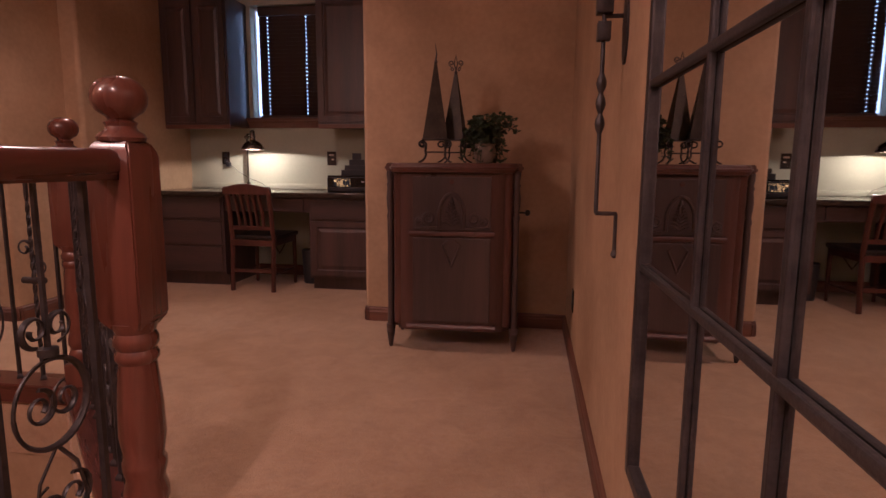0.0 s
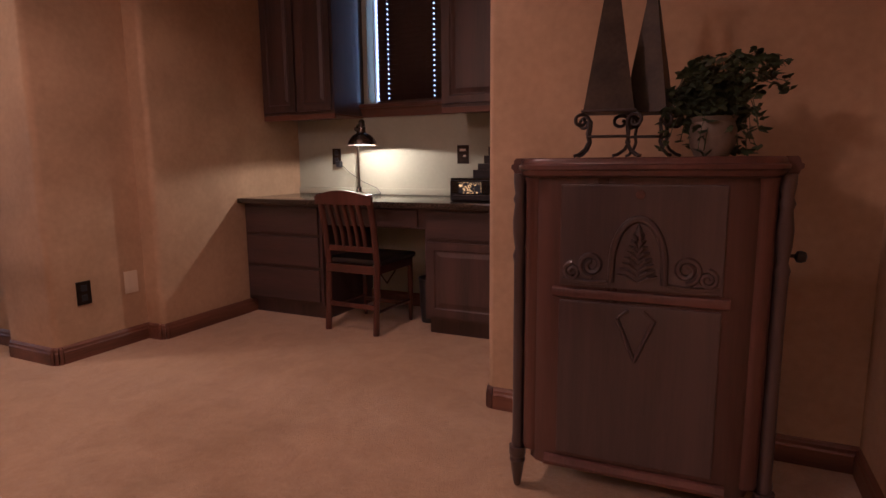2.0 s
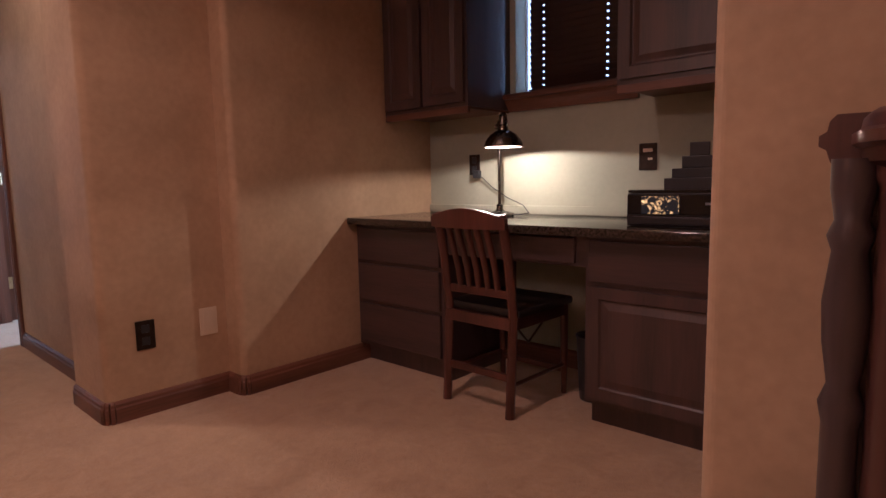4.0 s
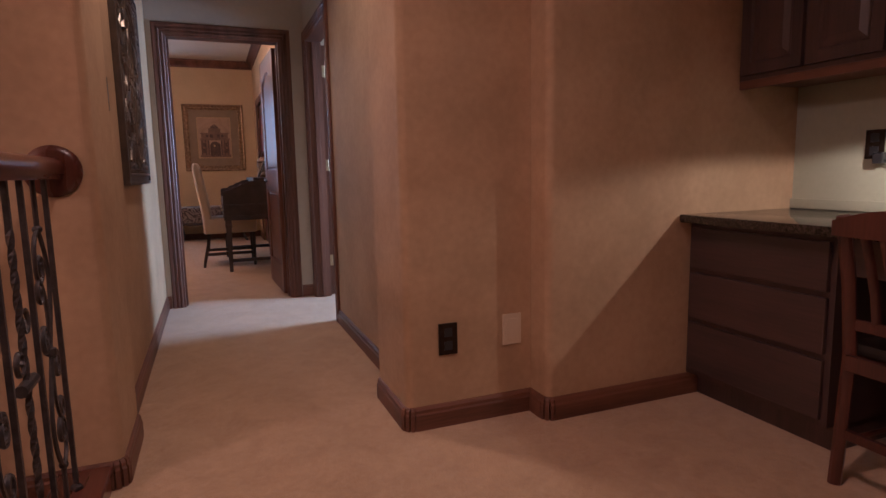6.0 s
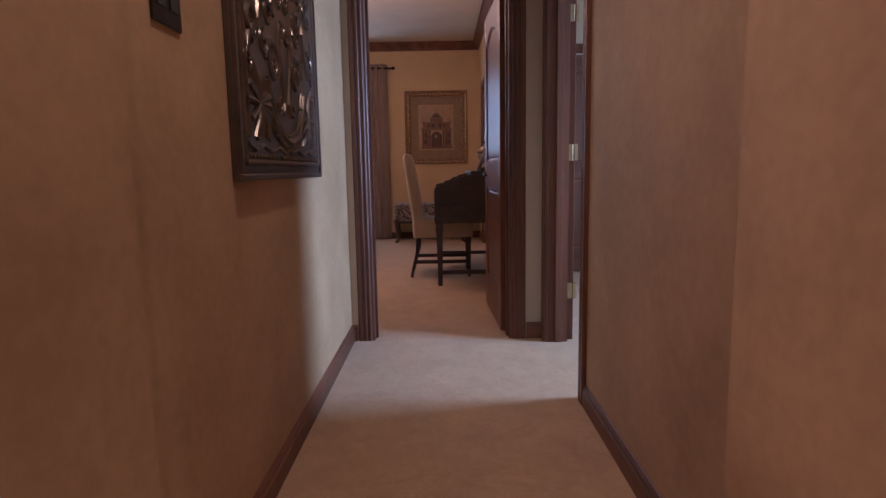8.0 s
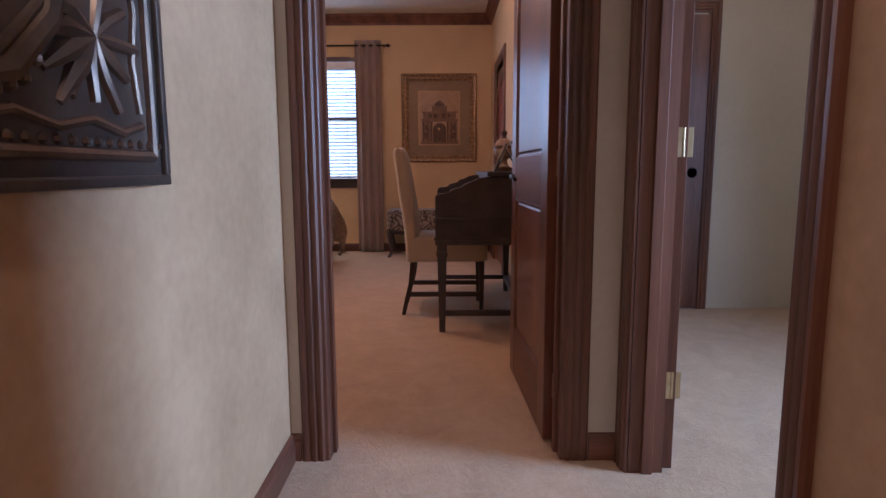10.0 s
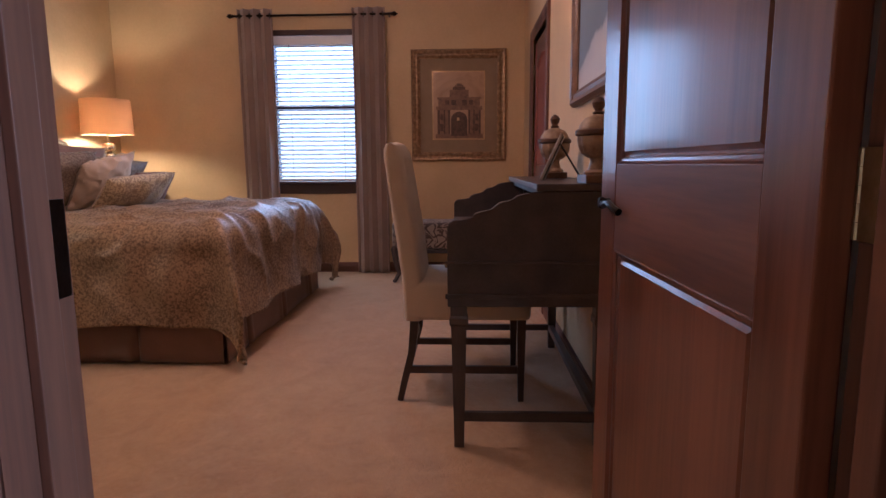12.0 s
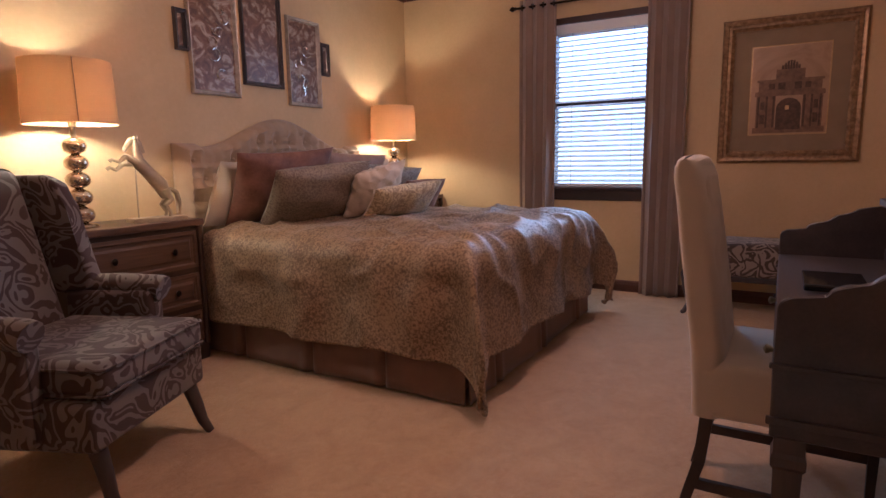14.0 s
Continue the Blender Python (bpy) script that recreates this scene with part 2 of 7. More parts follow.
setting("floor_lower", boxes((-2.9, -0.5, -3.0, 2.0, -2.9, -2.75)), M_CARPET, "carpeted floor at the foot of the stairwell", "floor")

setting("wall_mirror_side", boxes((XR, XR + 0.12, -3.0, YP, 0, TOP)), M_WALL, "tan suede-painted wall of the landing", "wall")
setting("wall_south", boxes((-3.03, XR + 0.12, -3.12, -3.0, -2.9, TOP)), M_WALL, "tan suede-painted wall behind the stairs", "wall")
pier = [(XR + 0.12, YP), (XR + 0.12, YN + 0.12), (XN1, YN + 0.12)] + arc_corner(XN1 + RB, YP + RB, RB, 180, 270)
setting("wall_pier", prism(pier, 0, TOP), M_WALL, "tan painted wall block with a rounded corner", "wall")
# nook: back wall with a window opening, left wall with its step
WX0, WX1, WZ0, WZ1 = -2.13, -1.44, 1.455, 2.45
setting("wall_nook_back", boxes((XN0 - 0.12, WX0, YN, YN + 0.12, 0, TOP), (WX1, XN1, YN, YN + 0.12, 0, TOP),
                               (WX0, WX1, YN, YN + 0.12, 0, WZ0), (WX0, WX1, YN, YN + 0.12, WZ1, TOP)), M_GREEN,
        "sage green painted wall of the desk nook", "wall")
side = arc_corner(XO - RB, 3.082 + RB, RB, 270, 360) + [(XO, 3.635)] + arc_corner(XN0 - RB, 3.635 + RB, RB, 270, 360) + \
       [(XN0, YN), (-3.05, YN), (-3.05, YC1 + 0.12), (SX1 + 0.02, YC1 + 0.12), (SX1 + 0.02, YC1), (-3.30, YC1)] + [(-3.30, 3.082)]
setting("wall_corridor_north", prism(side, 0, TOP), M_WALL, "tan suede-painted wall stepping round into the corridor", "wall")
left = [(-3.03, -3.0), (XO, -3.0)] + arc_corner(XO - RB, 2.10 - RB, RB, 0, 90) + [(-3.30, 2.10), (-3.30, YC0), (XD, YC0), (XD, YC0 - 0.12), (-3.03, YC0 - 0.12)]
setting("wall_corridor_south", prism(left, 0, TOP), M_WALL, "tan suede-painted wall of landing and corridor", "wall")
setting("wall_stairwell", boxes((-3.03, XO, -3.0, 2.0, -2.9, 0), (-0.58, -0.46, -3.0, 0.9, -2.9, -0.25)), M_WALL, "painted wall inside the stairwell", "wall")
well = bmesh.new()
prism([(-2.9, 1.96), (-1.555, 1.96), (-1.48, 2.08), (-2.9, 2.08)], -2.9, -0.25, well)
prism([(-1.555, 1.96), (-0.57, 0.935), (-0.46, 1.0), (-1.48, 2.08)], -2.9, -0.25, well)
setting("wall_stairwell_north", well, M_WALL, "painted wall under the stair guard", "wall")
# side room doorway header and far stub
setting("wall_side_door", boxes((SX0 - 0.02, SX1 + 0.02, YC1, YC1 + 0.12, 2.06, TOP), (XD, SX0 - 0.02, YC1, YC1 + 0.12, 0, TOP)), M_HALLWALL,
        "cream wall over the side room doorway", "wall")
# bedroom door wall
setting("wall_bedroom_door", boxes((XD - 0.12, XD, YC0, DY0 - 0.02, 0, TOP), (XD - 0.12, XD, DY1 + 0.02, YC1 + 0.12, 0, TOP),
                                   (XD - 0.12, XD, DY0 - 0.02, DY1 + 0.02, DH + 0.02, TOP)), M_HALLWALL, "cream wall with the bedroom doorway", "wall")
setting("wall_bedroom_entry", boxes((XD - 0.12, XD, YB0 - 0.12, YC0, 0, TOP)), M_BEDWALL, "warm cream bedroom wall", "wall")
# bedroom walls
BY0, BY1, BZ0, BZ1 = 0.74, 1.60, 0.895, 2.33
setting("wall_bedroom_far", boxes((XB - 0.14, XB, YB0 - 0.12, BY0, 0, TOP), (XB - 0.14, XB, BY1, YB1 + 0.12, 0, TOP),
                                  (XB - 0.14, XB, BY0, BY1, 0, BZ0), (XB - 0.14, XB, BY0, BY1, BZ1, TOP)), M_BEDWALL, "warm cream bedroom wall with the window", "wall")
setting("wall_bedroom_head", boxes((XB, XD - 0.12, YB0 - 0.12, YB0, 0, TOP)), M_BEDWALL, "warm cream wall behind the bed", "wall")
CX0, CX1 = -10.22, -9.34
setting("wall_bedroom_desk", boxes((CX1, XD - 0.12, YB1, YB1 + 0.12, 0, TOP), (XB, CX0, YB1, YB1 + 0.12, 0, TOP), (CX0, CX1, YB1, YB1 + 0.12, 2.05, TOP)),
        M_BEDWALL, "warm cream wall beside the writing desk", "wall")
setting("wall_closet", boxes((XB, -9.4, 4.2, 4.3, 0, TOP), (XB - 0.14, XB, YB1 + 0.12, 4.3, 0, TOP), (-9.4, -9.3, YB1 + 0.12, 4.3, 0, TOP)), M_BEDWALL,
        "cream wall of the closet", "wall")
# side room
setting("wall_side_room", boxes((-8.0, -5.4, 5.9, 6.02, 0, TOP), (-4.5, -2.93, 5.9, 6.02, 0, TOP), (-5.4, -4.5, 5.9, 6.02, 0, 0.8), (-5.4, -4.5, 5.9, 6.02, 2.2, TOP),
                                (-3.05, -2.93, YN + 0.12, 5.9, 0, TOP), (-8.0, -7.88, YB1 + 0.12, 5.9, 0, TOP)), M_HALLWALL, "cream wall of the side room", "wall")
setting("ceiling", boxes((XD - 0.06, XR + 0.12, -3.12, 6.02, TOP, TOP + 0.1), (-11.1, XD - 0.06, -1.0, 6.02, TOP, TOP + 0.1)), M_CEIL, "pale cream painted ceiling", "ceiling")

BASE = [(0, 0), (0.016, 0), (0.016, 0.062), (0.012, 0.070), (0.012, 0.082), (0.006, 0.092), (0, 0.095)]


def baseboard(points, mat):
    """A run of moulded boards; the room lies to the right of the way."""
    bm = bmesh.new()
    for a, b in zip(points, points[1:]):
        sweep(BASE, (*a, 0), (*b, 0), bm=bm)
    return setting("baseboard", bm, mat, "reddish stained wooden baseboard", "baseboard")


E2 = 0.016
baseboard([(XR, YP - E2), (XR, -3.0)], M_TRIMY)
baseboard([(XN1 + RB, YP), (XR, YP)], M_TRIMX)
baseboard([(XN1, YN), (XN1, YP + RB)] + [(XN1 + RB + (RB) * math.cos(radians(a)), YP + RB + RB * math.sin(radians(a))) for a in (225, 270)], M_TRIMY)
baseboard([(XN0, YN), (XN1, YN)], M_TRIMX)
baseboard([(-3.30, 3.082)] + arc_corner(XO - RB, 3.082 + RB, RB, 270, 360, 3) + [(XO, 3.635)] + arc_corner(XN0 - RB, 3.635 + RB, RB, 270, 360, 3) + [(XN0, YN)], M_TRIMY)
baseboard([(SX1 + 0.085, YC1), (-3.30, YC1), (-3.30, 3.082)], M_TRIMX)
baseboard([(XO, -3.0)] + arc_corner(XO - RB, 2.10 - RB, RB, 0, 90, 3) + [(-3.30, 2.10), (-3.30, YC0), (XD, YC0)], M_TRIMX)
baseboard([(XD, YC0), (XD, DY0 - 0.10)], M_TRIMY)
baseboard([(XD, DY1 + 0.10), (XD, YC1)], M_TRIMY)
baseboard([(XD - 0.12, DY0 - 0.1), (XD - 0.12, YB0), (XB, YB0), (XB, YB1), (CX0 - 0.09, YB1)], M_TRIMY)
baseboard([(CX1 + 0.09, YB1), (XD - 0.12, YB1), (XD - 0.12, DY1 + 0.1)], M_TRIMX)

CROWN = [(0, 0), (0.012, 0), (0.02, 0.026), (0.066, 0.085), (0.085, 0.097), (0.085, 0.115), (0, 0.115)]
bmc = bmesh.new()
for a, b in (((XD - 0.12, YB0), (XB, YB0)), ((XB, YB0), (XB, YB1)), ((XB, YB1), (XD - 0.12, YB1)), ((XD - 0.12, YB1), (XD - 0.12, YB0))):
    sweep(CROWN, (*a, TOP - 0.115), (*b, TOP - 0.115), bm=bmc)
setting("trim_crown", bmc, M_TRIMX, "reddish stained wooden crown moulding", "moulding")

# ---- doors ----
CAS = [(0, 0), (0.085, 0), (0.085, 0.012), (0.078, 0.019), (0.066, 0.019), (0.060, 0.014), (0.052, 0.019), (0.042, 0.019), (0.036, 0.013), (0.028, 0.018), (0.020, 0.018), (0.014, 0.010), (0.004, 0.010), (0, 0.006)]


def casing(parent, m, w, h, cw=0.085, mat=M_TRIM, matx=None):
    """Fluted casing round an opening of width w, height h; in the local plane x (across), z (up), standing out to -y."""
    s = [(u * cw / 0.085, v) for u, v in CAS]
    for x, sgn in ((0, -1), (w, 1)):
        bm = bmesh.new()
        lo = [bm.verts.new((x + sgn * u, -v, 0)) for u, v in s]
        hi = [bm.verts.new((x + sgn * u, -v, h + u)) for u, v in s]
        n = len(s)
        for k in range(n):
            bm.faces.new((lo[k], lo[(k + 1) % n], hi[(k + 1) % n], hi[k]))
        bm.faces.new(lo)
        bm.faces.new(hi[::-1])
        part("side_casing", bm, mat, parent, "fluted stained casing", True, m)
    bm = bmesh.new()
    a = [bm.verts.new((-u, -v, h + u)) for u, v in s]
    b = [bm.verts.new((w + u, -v, h + u)) for u, v in s]
    n = len(s)
    for k in range(n):
        bm.faces.new((a[k], a[(k + 1) % n], b[(k + 1) % n], b[k]))
    bm.faces.new(a)
    bm.faces.new(b[::-1])
    part("head_casing", bm, matx or mat, parent, "fluted stained casing", True, m)


def jambs(parent, m, w, h, depth=0.12):
    for x0, x1 in ((-0.018, 0.0), (w, w + 0.018)):
        part("jamb", boxes((x0, x1, 0.003, depth - 0.003, 0, h)), M_TRIM, parent, "", False, m)
        part("stop", boxes((0.0 if x0 < 0 else w - 0.012, 0.012 if x0 < 0 else w, 0.045, 0.080, 0, h - 0.012), bevel=0.002), M_TRIM, parent, "", False, m)
    part("head_jamb", boxes((-0.018, w + 0.018, 0.003, depth - 0.003, h, h + 0.018)), M_TRIMX, parent, "", False, m)


def arched_panel(bm, x0, x1, z0, z1, y, rise, thick, inset=0.008, n=10):
    """A raised panel with an arched head, standing out from the plane y."""
    def outline(d):
        pts = [(x0 + d, z0 + d), (x1 - d, z0 + d), (x1 - d, z1 - d)]
        if rise:
            for k in range(1, n):
                f = k / n
                pts.append((x1 - d + (x0 - x1 + 2 * d) * f, z1 - d + rise * math.sin(math.pi * f)))
        pts.append((x0 + d, z1 - d))
        return pts
    levels = [(0, 0.007), (0.003, 0.008), (0.006, 0.003), (0.011, 0.002), (0.014, -0.004), (0.018, -0.004), (0.018 + inset, thick)]
    rings = [[bm.verts.new((px, y + v, pz)) for px, pz in outline(d)] for d, v in levels]
    for a, b in zip(rings, rings[1:]):
        k = len(a)
        for i in range(k):
            bm.faces.new((a[i], a[(i + 1) % k], b[(i + 1) % k], b[i]))
    bm.faces.new(rings[-1])


def door_leaf(parent, w, h=2.02, t=0.036, mat=M_TRIM, m=None, rise=0.07, r0=0.90, r1=1.04):
    """A two-panel leaf: local x from the hinge, y through the leaf, z up. The stiles and rails frame sunk panels."""
    s = 0.108
    leaf = part("leaf", boxes((0, s, 0, t, 0.012, h), (w - s, w, 0, t, 0.012, h), bevel=0.003), mat, parent, "stained wooden door leaf", False, m)
    part("rail", boxes((s, w - s, 0.001, t - 0.001, 0.012, 0.24), bevel=0.002), M_TRIMX, leaf, "", False)
    part("rail", boxes((s, w - s, 0.001, t - 0.001, r0, r1), bevel=0.002), M_TRIMX, leaf, "", False)
    bm = bmesh.new()
    n = 12
    lo = [(s + (w - 2 * s) * k / n, h - 0.20 + rise * math.sin(math.pi * k / n)) for k in range(n + 1)]
    va = [bm.verts.new((x, 0.001, z)) for x, z in lo] + [bm.verts.new((w - s, 0.001, h)), bm.verts.new((s, 0.001, h))]
    vb = [bm.verts.new((x, t - 0.001, z)) for x, z in lo] + [bm.verts.new((w - s, t - 0.001, h)), bm.verts.new((s, t - 0.001, h))]
    k = len(va)
    for i in range(k):
        bm.faces.new((va[i], va[(i + 1) % k], vb[(i + 1) % k], vb[i]))
    bm.faces.new(va)
    bm.faces.new(vb[::-1])
    part("top_rail", bm, M_TRIMX, leaf, "", False)
    for z0, z1, r in ((0.24, r0, 0), (r1, h - 0.20, rise)):
        bm = bmesh.new()
        arched_panel(bm, s, w - s, z0, z1, t - 0.010, r, 0.001)
        bm2 = bmesh.new()
        arched_panel(bm2, s, w - s, z0, z1, 0.0, r, 0.001)
        for v in bm2.verts:
            v.co.y = 0.010 - v.co.y
        tmp = bpy.data.meshes.new("tmp")
        bm2.to_mesh(tmp)
        bm2.free()
        bm.from_mesh(tmp)
        bpy.data.meshes.remove(tmp)
        part("panel", bm, mat, leaf, "raised panel", False)
    return leaf


def lever(parent, m, mat):
    bm = lathe([(0.001, 0), (0.036, 0.0), (0.038, 0.004), (0.033, 0.010), (0.013, 0.012), (0.011, 0.045), (0.014, 0.05), (0.012, 0.058), (0.001, 0.06)], 20)
    tube([(0, 0, 0.05), (0.03, -0.003, 0.056), (0.07, 0.004, 0.058), (0.105, -0.006, 0.055), (0.12, -0.012, 0.05)], 0.008, bm, 8)
    return part("handle", bm, mat, parent, "dark bronze lever handle", True, m)


def hinge(parent, m):
    bm = boxes((-0.030, -0.004, -0.001, 0.002, -0.045, 0.045), (0.004, 0.030, -0.001, 0.002, -0.045, 0.045), bevel=0.0008)
    for k in range(5):
        lathe([(0.0055, -0.045 + 0.018 * k + 0.0005), (0.0055, -0.045 + 0.018 * (k + 1) - 0.0005)], 10, (0, 0.003, 0), bm)
    return part("hinge", bm, M_BRASS, parent, "worn brass hinge", False, m)


M_BRONZE = surface("oil_bronze", (0.012, 0.009, 0.007), (0.03, 0.02, 0.014), 0.35, 30, 160, 0.15, 0.9)
# bedroom doorway: local x runs along +y of the place
d1 = tagged(thing("door_1", pose(XD, DY0, 0, 0, 0, 90), "stained wooden panel door standing open into the bedroom", "door"), kind="structure")
W1 = DY1 - DY0
casing(d1, pose(0, 0, 0), W1, DH, 0.095)
jambs(d1, pose(0, 0, 0), W1, DH)
leaf1 = door_leaf(d1, W1 - 0.006, 2.02, 0.036, M_DOOR, pose(W1 - 0.002, 0.122, 0, 0, 0, 92.2), 0.07, 0.865, 1.05)
lever(leaf1, pose(W1 - 0.07, 0.036, 0.965, -90, 0, 180), M_BRONZE)
lever(leaf1, pose(W1 - 0.07, 0.0, 0.965, 90, 0, 180), M_BRONZE)
for z in (0.22, 1.02, 1.82):
    hinge(d1, pose(W1 - 0.004, 0.118, z, 0, 0, -90))
part("strike_plate", boxes((0.0, 0.003, 0.084, 0.112, 0.92, 1.02), bevel=0.0008), M_BRONZE, d1, "dark strike plate", False)
# side room doorway: local x runs along -x of the place
W2 = SX1 - SX0
d2 = tagged(thing("door_2", pose(SX0, YC1, 0, 0, 0, 0), "stained wooden door folded back into the side room", "door"), kind="structure")
casing(d2, pose(0, 0, 0), W2, 2.04, 0.085)
jambs(d2, pose(0, 0, 0), W2, 2.04)
leaf2 = door_leaf(d2, W2 - 0.006, 2.02, 0.036, M_TRIM, pose(-0.004, 0.150, 0, 0, 0, 172))
lever(leaf2, pose(W2 - 0.07, 0.0, 0.97, 90, 0, 180), M_BRONZE)
for z in (0.30, 1.08, 1.82):
    hinge(d2, pose(-0.006, 0.136, z, 0, 0, 90) @ pose(0, 0, 0))
# closed panel door in the side room's far wall
d3 = tagged(thing("door_3", pose(-7.88, 3.62, 0, 0, 0, 90), "closed stained panel door in the side room", "door"), kind="structure")
casing(d3, pose(0, 0, 0), 0.76, 2.04)
leaf3 = door_leaf(d3, 0.75, 2.02, 0.036, M_TRIM, pose(0.005, -0.040, 0))
lever(leaf3, pose(0.68, 0.0, 0.97, 90, 0, 180), M_BRONZE)
# closet doorway of the bedroom with its red-brown door
d4 = tagged(thing("door_4", pose(CX0, YB1, 0, 0, 0, 0), "closed red-brown closet door", "door"), kind="structure")
casing(d4, pose(0, 0, 0), CX1 - CX0, 2.05)
jambs(d4, pose(0, 0, 0), CX1 - CX0, 2.05)
leaf4 = door_leaf(d4, CX1 - CX0 - 0.006, 2.02, 0.036, M_REDDOOR, pose(0.003, 0.016, 0))
for z in (0.22, 1.02, 1.82):
    hinge(d4, pose(0.0, 0.010, z))


def recessed_light(x, y):
    t = thing("recessed_light", pose(x, y, TOP), "white round recessed ceiling light trim, added out of view", "ceiling light", "recessed ceiling lights")
    bm = bmesh.new()
    n = 28
    rings = [[bm.verts.new((r * math.cos(2 * math.pi * k / n), r * math.sin(2 * math.pi * k / n), z)) for k in range(n)] for r, z in ((0.062, -0.001), (0.064, -0.008), (0.088, -0.008), (0.092, -0.001))]
    for p, q in zip(rings, rings[1:]):
        for k in range(n):
            bm.faces.new((p[k], p[(k + 1) % n], q[(k + 1) % n], q[k]))
    part("trim_ring", bm, M_CEIL, t)
    return t


# unseen trims added on the ceiling above the three spots
for lx, ly in ((-1.60, 2.75), (-0.05, -0.9), (-3.55, 2.6)):
    recessed_light(lx, ly)


def arm_light(x, y, z):
    """An added, unseen ceiling lamp: canopy and three slim arms round the bulb."""
    t = thing("ceiling_lamp", pose(x, y, z), "slim bronze three-armed ceiling lamp, added out of view", "ceiling lamp", "ceiling lamps")
    part("canopy", lathe([(0.03, TOP - z - 0.03), (0.065, TOP - z - 0.02), (0.07, TOP - z - 0.001)], 24), M_BRONZE, t)
    for k in range(3):
        q = 2 * math.pi * k / 3
        part("stem", tube([(0.03 * math.cos(q), 0.03 * math.sin(q), TOP - z - 0.02), (0.20 * math.cos(q), 0.20 * math.sin(q), 0.05), (0.20 * math.cos(q), 0.20 * math.sin(q), -0.20)], 0.004, n=6), M_BRONZE, t)
    return t


arm_light(-7.9, 1.6, 2.42)
arm_light(-1.75, -0.4, 2.30)

# ---- windows ----
M_BLIND = timber("dark_blind_wood", (0.022, 0.010, 0.007), (0.054, 0.022, 0.014), "x", 0.45)
M_WHITEBLIND = plain("white_blind", (0.80, 0.82, 0.84), 0.5)
M_CORD = plain("blind_cord", (0.05, 0.03, 0.02), 0.8)


def outdoor_panel(name, m, w, h, strength, low, high, lets_sky=True):
    """A bright plain backdrop of sky over a paler house front, outside a window."""
    mt, t, p, add, link = nodes_of(name + "_glow")
    tc = add("ShaderNodeTexCoord")
    sep = add("ShaderNodeSeparateXYZ")
    link(tc.outputs["Generated"], sep.inputs["Vector"])
    r = add("ShaderNodeValToRGB")
    r.color_ramp.elements[0].color, r.color_ramp.elements[1].color = (*low, 1), (*high, 1)
    r.color_ramp.elements[0].position, r.color_ramp.elements[1].position = 0.35, 0.6
    link(sep.outputs["Z"], r.inputs["Fac"])
    link(r.outputs["Color"], p.inputs["Emission Color"])
    p.inputs["Emission Strength"].default_value = strength
    p.inputs["Base Color"].default_value = (0, 0, 0, 1)
    bm = boxes((-w / 2, w / 2, 0, 0.01, 0, h))
    ob = setting("backdrop", bm, mt, "bright overcast sky outside the window", "sky")
    ob.matrix_world = m
    ob.visible_shadow = not lets_sky
    return ob


def slat_blind(parent, w, h, n, tilt, mat, depth=0.048, holes=(), m=None):
    """Slats across local x, hung from a head rail, stacked down local z from h to 0."""
    part("head_rail", boxes((0, w, -0.03, 0.03, h - 0.078, h), bevel=0.003), mat, parent, "", False, m)
    part("bottom_rail", boxes((0, w, -0.025, 0.025, 0.0, 0.026), bevel=0.003), mat, parent, "", False, m)
    c, s = math.cos(radians(tilt)), math.sin(radians(tilt))
    bm = bmesh.new()
    cuts = sorted([0, w] + [q for a in holes for q in (a - 0.0065, a + 0.0065)])
    spans = [(cuts[k], cuts[k + 1], k % 2 == 1) for k in range(len(cuts) - 1)]
    for x0, x1, hole in spans:
        d0 = -0.5
        for lo, hi in (((-0.5, -0.06), (0.14, 0.5)) if hole else ((-0.5, 0.5),)):
            q = [(lo * depth, -0.0014), (hi * depth, -0.0014), (hi * depth, 0.0014), (lo * depth, 0.0014)]
            vs = [[bm.verts.new((x, u * c - v * s, u * s + v * c)) for u, v in q] for x in (x0, x1)]
            for k in range(4):
                bm.faces.new((vs[0][k], vs[0][(k + 1) % 4], vs[1][(k + 1) % 4], vs[1][k]))
            bm.faces.new(vs[0])
            bm.faces.new(vs[1][::-1])
    me = mesh_of("slat", bm, mat)
    base = m or Matrix.Identity(4)
    for k in range(n):
        ob = new("slat", me)
        ob.parent = parent
        ob.matrix_local = base @ pose(0, 0, 0.03 + (h - 0.10) * (k + 0.5) / n)
    for x in holes or (w * 0.18, w * 0.82):
        part("cord", tube([(x, -0.028, 0.01), (x, -0.028, h - 0.05)], 0.0011, n=5), M_CORD, parent, "", False, m)


# study window, local x along the wall, y outwards
ww = WX1 - WX0
w1 = tagged(thing("window_1", pose(WX0, YN, 0), "window with closed dark wooden slat blind and stained sill", "window"), kind="structure")
part("window_frame", boxes((0, 0.006, 0.10, 0.12, WZ0, WZ1), (ww - 0.03, ww, 0.10, 0.12, WZ0, WZ1), (0.006, ww - 0.03, 0.10, 0.12, WZ0, WZ0 + 0.03),
                           (0.006, ww - 0.03, 0.10, 0.12, WZ1 - 0.03, WZ1)), M_WHITEBLIND, w1, "", False)
g = part("pane", boxes((0.006, ww - 0.03, 0.108, 0.112, WZ0 + 0.03, WZ1 - 0.03)), M_GLASS, w1, "", False)
g.visible_shadow = False
part("window_sill", boxes((-0.05, ww + 0.02, -0.075, 0.0, WZ0 - 0.028, WZ0), bevel=0.008), M_TRIMX, w1, "reddish stained sill", False)
part("apron", sweep([(0, 0), (0.02, 0.0), (0.03, 0.02), (0.05, 0.045), (0.055, 0.06), (0, 0.06)], (-0.035, 0.0, WZ0 - 0.088), (ww + 0.01, 0.0, WZ0 - 0.088)), M_TRIMX, w1, "reddish stained sill apron", False)
